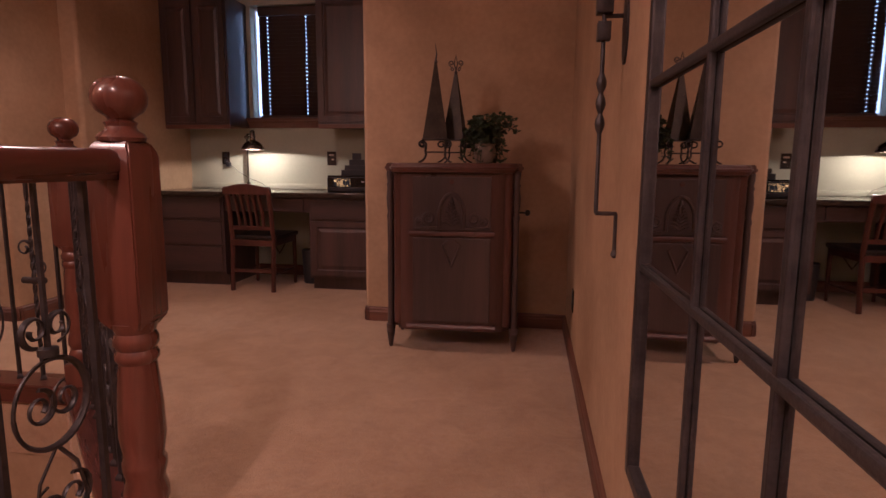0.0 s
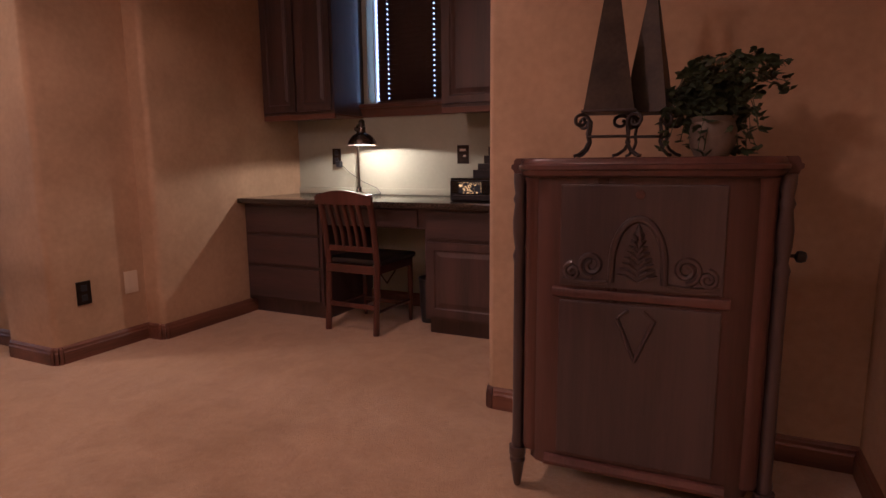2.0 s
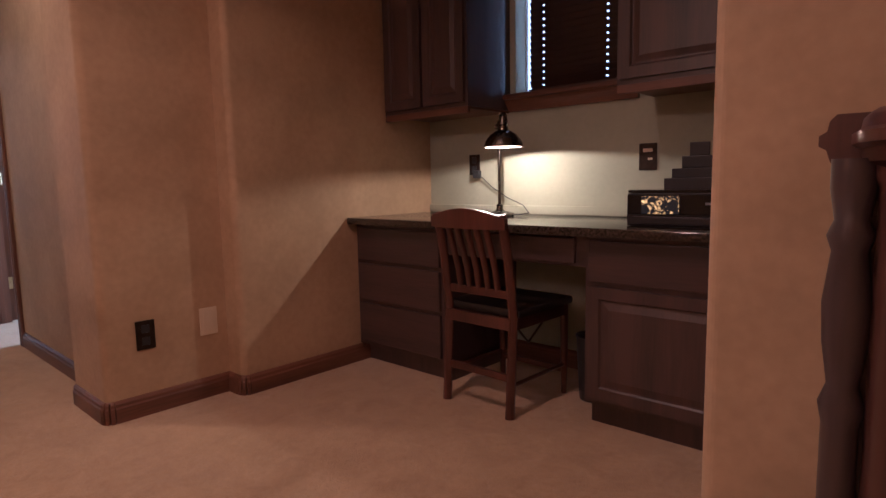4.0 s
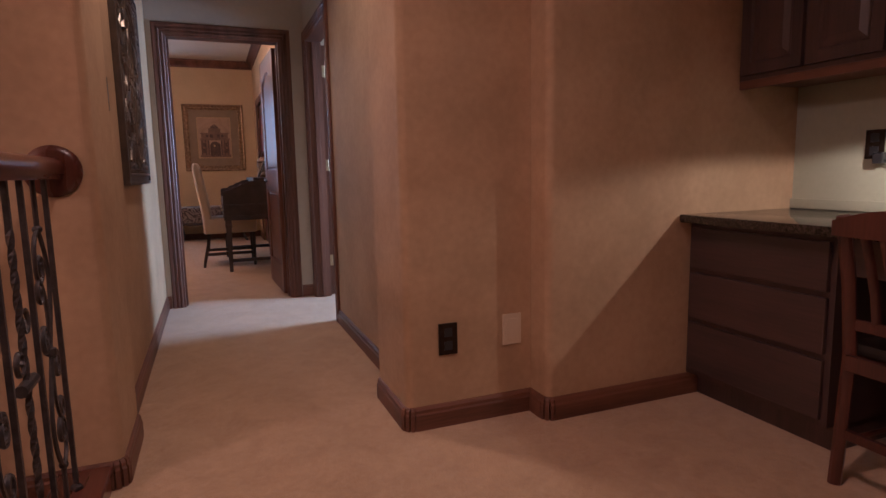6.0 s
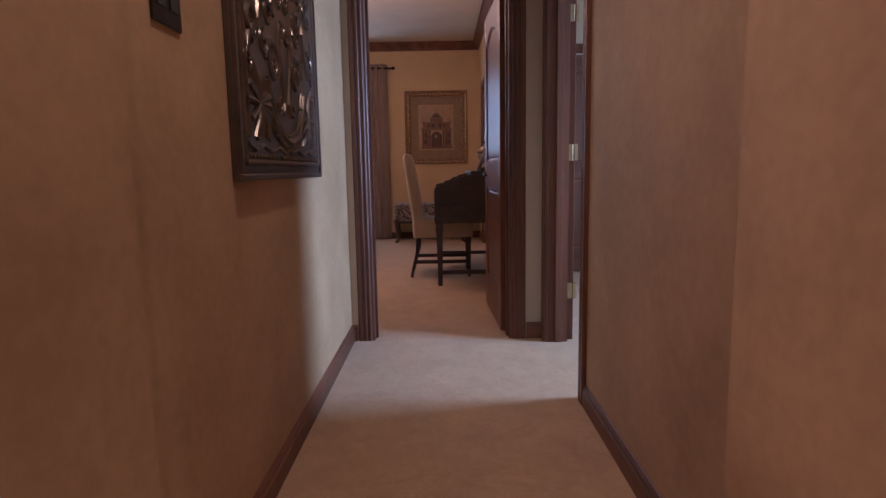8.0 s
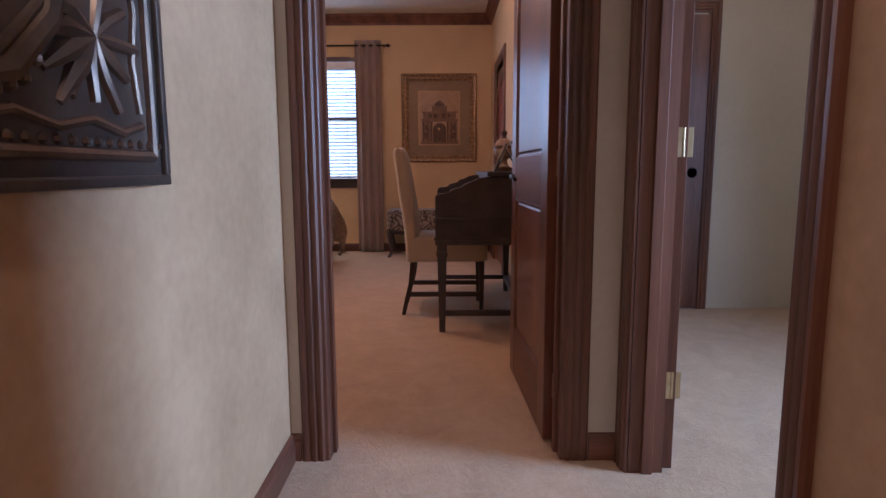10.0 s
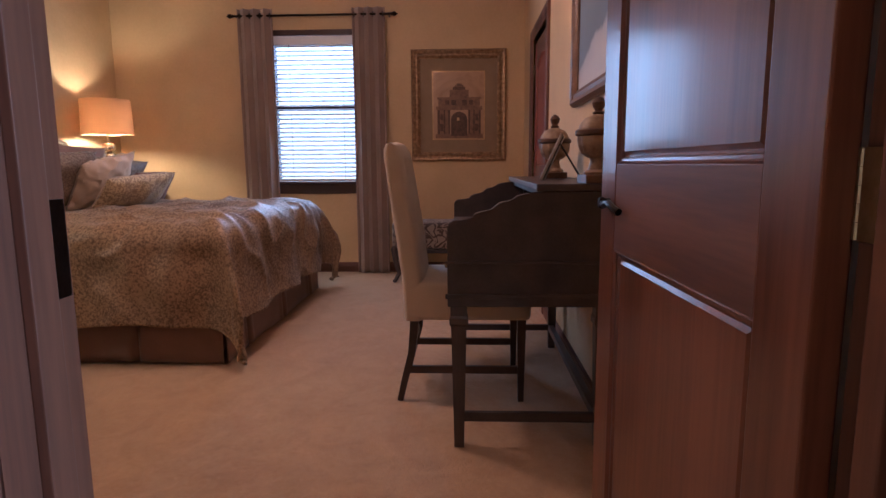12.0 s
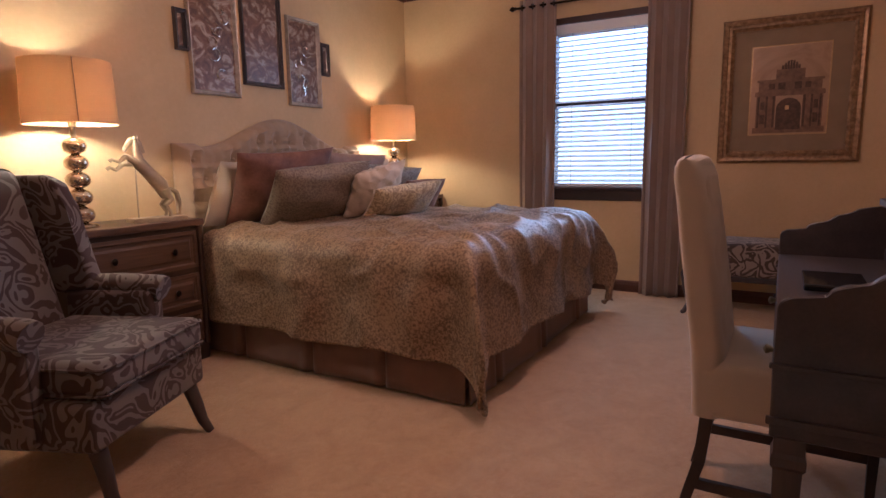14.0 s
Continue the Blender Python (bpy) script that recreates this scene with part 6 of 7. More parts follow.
def horse(m):
    t = thing("horse_statue", m, "pale carved rearing horse on a wooden base", "statue")
    bm = bmesh.new()

    def limb(pts, radii, n=12):
        k = len(pts) - 1
        fine = []
        for i in range(k):
            for j in range(4):
                fine.append(tuple(Vector(pts[i]).lerp(Vector(pts[i + 1]), j / 4)))
        fine.append(pts[-1])

        def rad(f):
            q = f * k
            i = min(int(q), k - 1)
            return 0.82 * (radii[i] + (radii[i + 1] - radii[i]) * (q - i))
        tube(fine, 1.0, bm, n, 0.9, taper=rad)
    limb([(0.09, 0, 0.13), (0.07, 0, 0.19), (0.02, 0, 0.25), (-0.03, 0, 0.31), (-0.05, 0, 0.345)], [0.034, 0.052, 0.044, 0.044, 0.026])
    limb([(-0.03, 0, 0.31), (-0.035, 0, 0.37), (-0.045, 0, 0.43), (-0.05, 0, 0.43)], [0.040, 0.028, 0.022, 0.016])
    limb([(-0.03, 0, 0.435), (-0.06, 0, 0.425), (-0.09, 0, 0.385), (-0.098, 0, 0.37)], [0.014, 0.021, 0.013, 0.010])
    for s in (-1, 1):
        limb([(-0.035, s * 0.02, 0.435), (-0.032, s * 0.022, 0.455)], [0.006, 0.002], 6)
        limb([(0.085, s * 0.025, 0.17), (0.105, s * 0.028, 0.11), (0.075, s * 0.028, 0.085), (0.10, s * 0.028, 0.045), (0.098, s * 0.028, 0.022)], [0.030, 0.022, 0.015, 0.010, 0.014])
        limb([(-0.045, s * 0.02, 0.31), (-0.10, s * 0.024, 0.325 - 0.02 * s), (-0.135, s * 0.024, 0.295 - 0.02 * s), (-0.165, s * 0.024, 0.31 - 0.02 * s), (-0.178, s * 0.024, 0.30 - 0.02 * s)], [0.024, 0.017, 0.011, 0.010, 0.013])
    limb([(0.115, 0, 0.17), (0.15, 0, 0.15), (0.165, 0, 0.09), (0.16, 0, 0.03)], [0.012, 0.018, 0.016, 0.005])
    limb([(-0.005, 0, 0.36), (-0.02, 0, 0.41), (-0.03, 0, 0.44)], [0.014, 0.016, 0.006])
    box(bm, -0.10, 0.18, -0.055, 0.055, 0.0, 0.022, 0.004)
    limb([(-0.055, 0, 0.02), (-0.05, 0, 0.28)], [0.005, 0.005], 8)
    b = part("carving", bm, M_STONE, t)
    return t


def horse_single(m):
    t = horse(m)
    child = t.children[0]
    child.parent = None
    child.name = "horse_statue"
    child.matrix_world = m
    for key in ("label", "category"):
        child[key] = t[key]
    bpy.data.objects.remove(t)


horse_single(pose(-7.86, -0.50, 0.84, 0, 0, 168) @ Matrix.Scale(1.04, 4))


# wing chair
def wing_chair(m):
    """Faces +y; the seat's front edge is at y = 0."""
    t = thing("wing_chair", m, "wingback armchair in brown and grey damask with dark legs", "armchair")
    W = 0.66

    def pad(x0, x1, y0, y1, z0, z1, bv):
        bm = boxes((x0, x1, y0, y1, z0, z1))
        bmesh.ops.subdivide_edges(bm, edges=bm.edges[:], cuts=3, use_grid_fill=True)
        bmesh.ops.bevel(bm, geom=[e for e in bm.edges if len(e.link_faces) == 2 and e.calc_face_angle(0) > 1], offset=bv, segments=3, profile=0.5, affect="EDGES")
        return bm
    part("seat_base", pad(-0.31, 0.31, -0.62, -0.012, 0.20, 0.36, 0.02), M_DAMASK, t)
    cu = part("seat_cushion", pad(-0.285, 0.285, -0.56, 0.015, 0.355, 0.475, 0.035), M_DAMASK, t)
    for z in (0.375, 0.455):
        part("piping", tube([(-0.283, -0.30, z), (-0.283, 0.004, z), (-0.272, 0.014, z), (0.272, 0.014, z), (0.283, 0.004, z), (0.283, -0.30, z)], 0.0045, n=6), M_DAMASK, cu)
    part("back", pad(-0.27, 0.27, -0.12, 0.0, 0.0, 0.72, 0.05), M_DAMASK, t, "", True, pose(0, -0.53, 0.36, 14, 0, 0))
    for s in (-1, 1):
        arm = part("arm", pad(s * 0.31 - 0.045, s * 0.31 + 0.045, -0.58, -0.19, 0.22, 0.58, 0.03), M_DAMASK, t)
        part("arm_roll", tube([(s * 0.325, -0.58, 0.575), (s * 0.325, -0.35, 0.582), (s * 0.325, -0.185, 0.575), (s * 0.325, -0.17, 0.57)], 0.050, n=16), M_DAMASK, arm)
        bm = bmesh.new()
        prof = [(-0.68, 0.55), (-0.47, 0.57), (-0.44, 0.63), (-0.49, 0.76), (-0.52, 0.90), (-0.55, 0.99), (-0.62, 1.025), (-0.76, 1.025)]
        a = [bm.verts.new((s * 0.265, y, z)) for y, z in prof]
        b = [bm.verts.new((s * 0.335, y, z)) for y, z in prof]
        for k in range(len(prof)):
            q = (k + 1) % len(prof)
            bm.faces.new((a[k], a[q], b[q], b[k]))
        bm.faces.new(a)
        bm.faces.new(b[::-1])
        bmesh.ops.bevel(bm, geom=bm.edges[:], offset=0.022, segments=3, profile=0.5, affect="EDGES")
        part("wing", bm, M_DAMASK, t)
        part("front_leg", tube([(s * 0.255, -0.055, 0.20), (s * 0.262, -0.03, 0.12), (s * 0.268, -0.012, 0.05), (s * 0.275, 0.015, 0.0)], 0.030, n=10, taper=lambda f: 1.0 - 0.45 * f), M_ESPRESSOZ, t, "dark wooden leg")
        part("back_leg", tube([(s * 0.25, -0.58, 0.20), (s * 0.25, -0.62, 0.08), (s * 0.25, -0.66, 0.0)], 0.026, n=10, taper=lambda f: 1.0 - 0.4 * f), M_ESPRESSOZ, t, "dark wooden leg")
    return t


wing_chair(pose(-7.16, 0.54, 0, 0, 0, 23) @ Matrix.Diagonal((1.08, 1.05, 1.09, 1)))


# curtains and rod
def curtain(m, w, h, folds, seed):
    t = thing("curtain", m, "full-length mauve-brown grommet curtain beside the window", "curtain", "bedroom curtains")

    def fn(u, v):
        ph = u * folds * 2 * math.pi
        amp = 0.032 + 0.008 * v
        x = u * w + 0.012 * math.sin(2 * ph) + 0.012 * v * wob(u * 3, v, seed, 2.0)
        y = amp * math.sin(ph + 0.25 * v * wob(u, v, seed, 2.0)) + 0.006 * wob(u * 6, v * 3, seed, 2.0)
        return (x, y, h * (1 - v) + 0.006)
    o = part("panel", sheet(int(folds * 22), 26, fn), M_CURTAIN, t)
    thicken(o, 0.003)
    for k in range(int(folds * 2)):
        part("grommet", lathe([(0.013, -0.003), (0.024, -0.003), (0.024, 0.003), (0.013, 0.003)], 16), M_BRONZE, t, "", False, pose(w * (k + 0.5) / (folds * 2), 0.0, h - 0.055, 90, 0, 90))
    return t


curtain(pose(XB + 0.085, 0.465, 0.0, 0, 0, 90), 0.335, 2.495, 3.5, 1.0)
curtain(pose(XB + 0.085, 1.545, 0.0, 0, 0, 90), 0.31, 2.495, 3.5, 6.0)
rod = thing("curtain_rod", pose(XB + 0.085, 0.0, 2.44), "dark bronze curtain rod with finials", "curtain rod")
part("pole", tube([(0, 0.43, 0), (0, 1.91, 0)], 0.010, n=12), M_BRONZE, rod)
for y, s in ((0.43, -90), (1.91, 90)):
    part("finial", lathe([(0.010, 0), (0.016, 0.004), (0.012, 0.012), (0.022, 0.028), (0.020, 0.040), (0.008, 0.055), (0.002, 0.064)], 14), M_BRONZE, rod, "", True, pose(0, y, 0, -s, 0, 0))
for y in (0.45, 1.89):
    part("bracket", tube([(0, y, 0), (-0.05, y, -0.004), (-0.083, y, -0.01)], 0.006), M_BRONZE, rod)


# framed pictures
def painting(name, draw):
    m, t, p, add, link = nodes_of(name)
    tc = add("ShaderNodeTexCoord")
    sep = add("ShaderNodeSeparateXYZ")
    link(tc.outputs["Generated"], sep.inputs["Vector"])
    draw(t, p, add, link, tc, sep)
    p.inputs["Roughness"].default_value = 0.35
    return m


def swirl_art(name, cols, scale, seed):
    def draw(t, p, add, link, tc, sep):
        n = add("ShaderNodeTexNoise")
        n.noise_dimensions = "4D"
        n.inputs["W"].default_value = seed
        n.inputs["Scale"].default_value, n.inputs["Detail"].default_value, n.inputs["Distortion"].default_value = scale, 5.0, 2.6
        link(tc.outputs["Object"], n.inputs["Vector"])
        r = add("ShaderNodeValToRGB")
        while len(r.color_ramp.elements) < len(cols):
            r.color_ramp.elements.new(0.5)
        for k, c in enumerate(cols):
            r.color_ramp.elements[k].position, r.color_ramp.elements[k].color = 0.28 + 0.46 * k / (len(cols) - 1), (*c, 1)
        link(n.outputs["Fac"], r.inputs["Fac"])
        link(r.outputs["Color"], p.inputs["Base Color"])
    return painting(name, draw)


def ring_board(x0, x1, z0, z1, w, y0, y1):
    """A flat rectangular ring of border width w."""
    bm = bmesh.new()
    o = ((x0, z0), (x1, z0), (x1, z1), (x0, z1))
    i = ((x0 + w, z0 + w), (x1 - w, z0 + w), (x1 - w, z1 - w), (x0 + w, z1 - w))
    rings = [[bm.verts.new((x, y, z)) for x, z in pts] for pts, y in ((o, y1), (o, y0), (i, y0), (i, y1))]
    for k in range(4):
        a, b = rings[k], rings[(k + 1) % 4]
        for q in range(4):
            bm.faces.new((a[q], a[(q + 1) % 4], b[(q + 1) % 4], b[q]))
    return bm


def frame_thing(name, m, w, h, fw, depth, fmat, art, mat_w=0.0, mat_mat=None, label="", steps=3, inner=None):
    """A picture: mitred moulded frame, mount, and the picture sheet; local x across, z up, facing -y."""
    t = thing(name, m, label, "picture")
    prof = [(0.0, 0.0), (0.0, depth * 0.55), (fw * 0.18, depth), (fw * 0.42, depth * 0.86), (fw * 0.5, depth * 0.62), (fw * 0.72, depth * 0.70), (fw * 0.84, depth * 0.45), (fw, depth * 0.30), (fw, 0.0)]
    corners = ((0, 0, 1, 1), (w, 0, -1, 1), (w, h, -1, -1), (0, h, 1, -1))
    for k in range(4):
        bm = bmesh.new()
        a, b = corners[k], corners[(k + 1) % 4]
        ra = [bm.verts.new((a[0] + a[2] * u, -v, a[1] + a[3] * u)) for u, v in prof]
        rb = [bm.verts.new((b[0] + b[2] * u, -v, b[1] + b[3] * u)) for u, v in prof]
        for q in range(len(prof) - 1):
            bm.faces.new((ra[q], ra[q + 1], rb[q + 1], rb[q]))
        bm.faces.new((ra[-1], ra[0], rb[0], rb[-1]))
        part("frame_side", bm, fmat, t, "", False)
    if mat_w:
        x0, x1, z0, z1 = fw, w - fw, fw, h - fw
        part("mount", ring_board(x0, x1, z0, z1, mat_w, -0.006, -0.002), mat_mat, t, "wide mount board", False)
    q = fw + mat_w
    if inner:
        iw = 0.008
        part("fillet", ring_board(q, w - q, q, h - q, iw, -0.010, -0.004), inner, t, "thin gilt fillet", False)
    pic = part("picture_sheet", boxes((q - 0.002, w - q + 0.002, -0.004, -0.001, q - 0.002, h - q + 0.002)), art, t, "", False)
    part("backing", boxes((0.004, w - 0.004, -0.001, 0.0, 0.004, h - 0.004)), M_ESPRESSO, t, "", False)
    return t


# triumphal arch print over the bench: ground picture plus the drawn building in low relief layers
M_ARCHBG = swirl_art("arch_ground", ((0.30, 0.18, 0.09), (0.42, 0.27, 0.15), (0.34, 0.205, 0.105)), 3.0, 2.0)
M_ARCHD = surface("arch_ink", (0.050, 0.028, 0.020), (0.13, 0.072, 0.043), 0.6, 40, 160, 0.1)
M_ARCHM = surface("arch_wash", (0.13, 0.074, 0.043), (0.25, 0.145, 0.08), 0.6, 30, 160, 0.1)
M_MOUNT = surface("olive_mount", (0.24, 0.172, 0.10), (0.285, 0.208, 0.125), 0.9, 8, 200, 0.2)
M_GILT = surface("gilt", (0.40, 0.26, 0.11), (0.58, 0.40, 0.19), 0.35, 20, 120, 0.2, 0.8)
pf = frame_thing("arch_print", pose(XB + 0.001, 2.085, 1.09, 0, 0, 90), 0.90, 1.04, 0.085, 0.045, M_BRONZEF, M_ARCHBG, 0.115, M_MOUNT, "framed sepia print of a monumental arch", inner=M_GILT)


def arch_drawing(parent):
    cx, zb, k1 = 0.455, 0.215, 1.13
    y0, y1 = -0.0062, -0.0045

    def stroke(name, mat, x0, x1, z0, z1, ya, yb):
        part(name, boxes((cx + k1 * x0, cx + k1 * x1, ya, yb, zb + k1 * z0, zb + k1 * z1)), mat, parent, "", False)

    for r in ((-0.20, 0.20, 0.0, 0.035), (-0.185, -0.075, 0.035, 0.235), (0.075, 0.185, 0.035, 0.235), (-0.195, 0.195, 0.235, 0.265), (-0.175, 0.175, 0.265, 0.325), (-0.185, 0.185, 0.325, 0.34), (-0.08, 0.08, 0.34, 0.40), (-0.05, 0.05, 0.40, 0.425)):
        stroke("wash", M_ARCHM, *r, y0, y1)
    y0, y1 = -0.0072, -0.0060
    for s in (-1, 1):
        for x, w, z0, z1 in ((0.085, 0.006, 0.035, 0.235), (0.125, 0.006, 0.035, 0.235), (0.172, 0.006, 0.035, 0.235), (0.148, 0.014, 0.06, 0.12), (0.148, 0.012, 0.15, 0.20), (0.10, 0.016, 0.278, 0.314), (0.045, 0.020, 0.275, 0.318)):
            stroke("ink_stroke", M_ARCHD, s * x - w, s * x + w, z0, z1, y0, y1)
    for k in range(7):
        x = -0.045 + 0.015 * k
        stroke("ink_stroke", M_ARCHD, x - 0.006, x + 0.006, 0.40, 0.425 + 0.03 * math.sin(math.pi * k / 6), y0, y1)
    bm = bmesh.new()
    n = 10
    ring = [(0.070 * math.cos(math.pi * k / n), 0.15 + 0.070 * math.sin(math.pi * k / n)) for k in range(n + 1)] + [(-0.070, 0.02), (0.070, 0.02)]
    bm.faces.new([bm.verts.new((cx + k1 * x, y0, zb + k1 * z)) for x, z in ring])
    part("ink_arch", bm, M_ARCHD, parent, "", False)
    bm = bmesh.new()
    box(bm, cx - 0.022, cx + 0.002, -0.0082, -0.0072, zb + 0.165, zb + 0.195)
    part("bright_doorway", bm, M_GILT, parent, "", False)


arch_drawing(pf)

# landscape over the writing desk
def snow_scene(t, p, add, link, tc, sep):
    n = add("ShaderNodeTexNoise")
    n.inputs["Scale"].default_value, n.inputs["Detail"].default_value = 3.0, 6.0
    link(tc.outputs["Object"], n.inputs["Vector"])
    s = add("ShaderNodeMath")
    s.operation = "MULTIPLY_ADD"
    link(n.outputs["Fac"], s.inputs[0])
    s.inputs[1].default_value = 0.35
    link(sep.outputs["Z"], s.inputs[2])
    x = add("ShaderNodeMath")
    x.operation = "MULTIPLY_ADD"
    link(sep.outputs["X"], x.inputs[0])
    x.inputs[1].default_value = -0.35
    link(s.outputs[0], x.inputs[2])
    r = add("ShaderNodeValToRGB")
    els = ((0.20, (0.52, 0.50, 0.47)), (0.30, (0.44, 0.44, 0.44)), (0.34, (0.13, 0.17, 0.21)), (0.75, (0.22, 0.28, 0.33)))
    while len(r.color_ramp.elements) < 4:
        r.color_ramp.elements.new(0.5)
    for k, (q, c) in enumerate(els):
        r.color_ramp.elements[k].position, r.color_ramp.elements[k].color = q, (*c, 1)
    link(x.outputs[0], r.inputs["Fac"])
    link(r.outputs["Color"], p.inputs["Base Color"])


M_SNOW = painting("snow_landscape", snow_scene)
M_WALNUTF = surface("walnut_frame", (0.12, 0.060, 0.028), (0.22, 0.12, 0.06), 0.4, 20, 160, 0.2)
frame_thing("landscape_painting", pose(-8.27, YB1 - 0.001, 1.333), 1.05, 0.78, 0.075, 0.035, M_WALNUTF, M_SNOW, 0.0, None, "large framed snowy landscape above the writing desk")

# five pictures above the bed; faces the room (+y)
COP = ((0.30, 0.20, 0.13), (0.12, 0.065, 0.045), (0.22, 0.12, 0.075), (0.46, 0.38, 0.29), (0.14, 0.08, 0.055))
A1, A2, A3 = (swirl_art("abstract_swirl_%d" % k, COP, 7.0, 3.0 * k + 1) for k in (1, 2, 3))
FB = 180
silver = plain("silver_ornament", (0.70, 0.67, 0.62), 0.2, 1.0)


def over_bed(x1, z0, w, h, mat, art, fw, label, scrolls, name="abstract_print"):
    t = frame_thing(name, pose(x1, YB0 + 0.001, z0, 0, 0, FB), w, h, fw, 0.03, mat, art, 0, None, label)
    t["group"] = "pictures above the bed"
    if scrolls:
        rr = random.Random(int(-x1 * 100))
        for k in range(7):
            cx, cz, r = rr.uniform(0.10, w - 0.10), rr.uniform(0.10, h - 0.10), rr.uniform(0.03, 0.06)
            q = [(cx + p[0], -0.008, cz + p[2]) for p in spiral(0, 0, r, rr.uniform(0, 6), 0.8, rr.choice((-1, 1)))]
            part("silver_scroll", tube(q, 0.005, None, 6, 0.6), silver, t, "raised silver scroll")
    return t


over_bed(-8.417, 1.603, 0.39, 0.67, M_SILVERF, A1, 0.028, "abstract copper print in a silver frame with raised scrolls", True)
over_bed(-8.848, 1.70, 0.375, 0.69, M_ESPRESSO, A2, 0.030, "abstract copper print in a dark frame", False)
over_bed(-9.28, 1.588, 0.36, 0.665, M_SILVERF, A3, 0.028, "abstract copper print in a silver frame with raised scrolls", True)
over_bed(-8.322, 1.86, 0.092, 0.255, M_ESPRESSO, A2, 0.030, "narrow dark wooden panel beside the prints", False, "small_panel")
over_bed(-9.655, 1.85, 0.10, 0.26, M_ESPRESSO, A2, 0.030, "narrow dark wooden panel beside the prints", False, "small_panel")


# bench under the arch print
def bench(m):
    t = thing("bench", m, "upholstered damask bench on dark curved legs", "bench")
    L, d = 0.98, 0.40
    bm = boxes((-L / 2, L / 2, -d / 2, d / 2, 0.30, 0.545))
    bmesh.ops.bevel(bm, geom=bm.edges[:], offset=0.035, segments=4, profile=0.5, affect="EDGES")
    part("seat", bm, M_BENCH, t)
    part("frame_rail", boxes((-L / 2 + 0.01, L / 2 - 0.01, -d / 2 + 0.01, d / 2 - 0.01, 0.265, 0.302), bevel=0.006), M_ESPRESSO, t, "", False)
    for sx in (-1, 1):
        for sy in (-1, 1):
            q = [(sx * (L / 2 - 0.05), sy * (d / 2 - 0.05), 0.375), (sx * (L / 2 - 0.015), sy * (d / 2 - 0.02), 0.30), (sx * (L / 2 - 0.03), sy * (d / 2 - 0.035), 0.18), (sx * (L / 2 - 0.055), sy * (d / 2 - 0.055), 0.08), (sx * (L / 2 - 0.02), sy * (d / 2 - 0.02), 0.012), (sx * (L / 2 - 0.01), sy * (d / 2 - 0.01), 0.012)]
            part("leg", tube([p for a, b in zip(q, q[1:]) for p in [tuple(Vector(a).lerp(Vector(b), k / 3)) for k in range(3)]] + [q[-1]], 0.026, n=10, taper=lambda f: 1.15 - 0.65 * f if f < 0.85 else 0.62), M_ESPRESSOZ, t)
    return t


bench(pose(-10.56, 2.43, 0, 0, 0, 90))


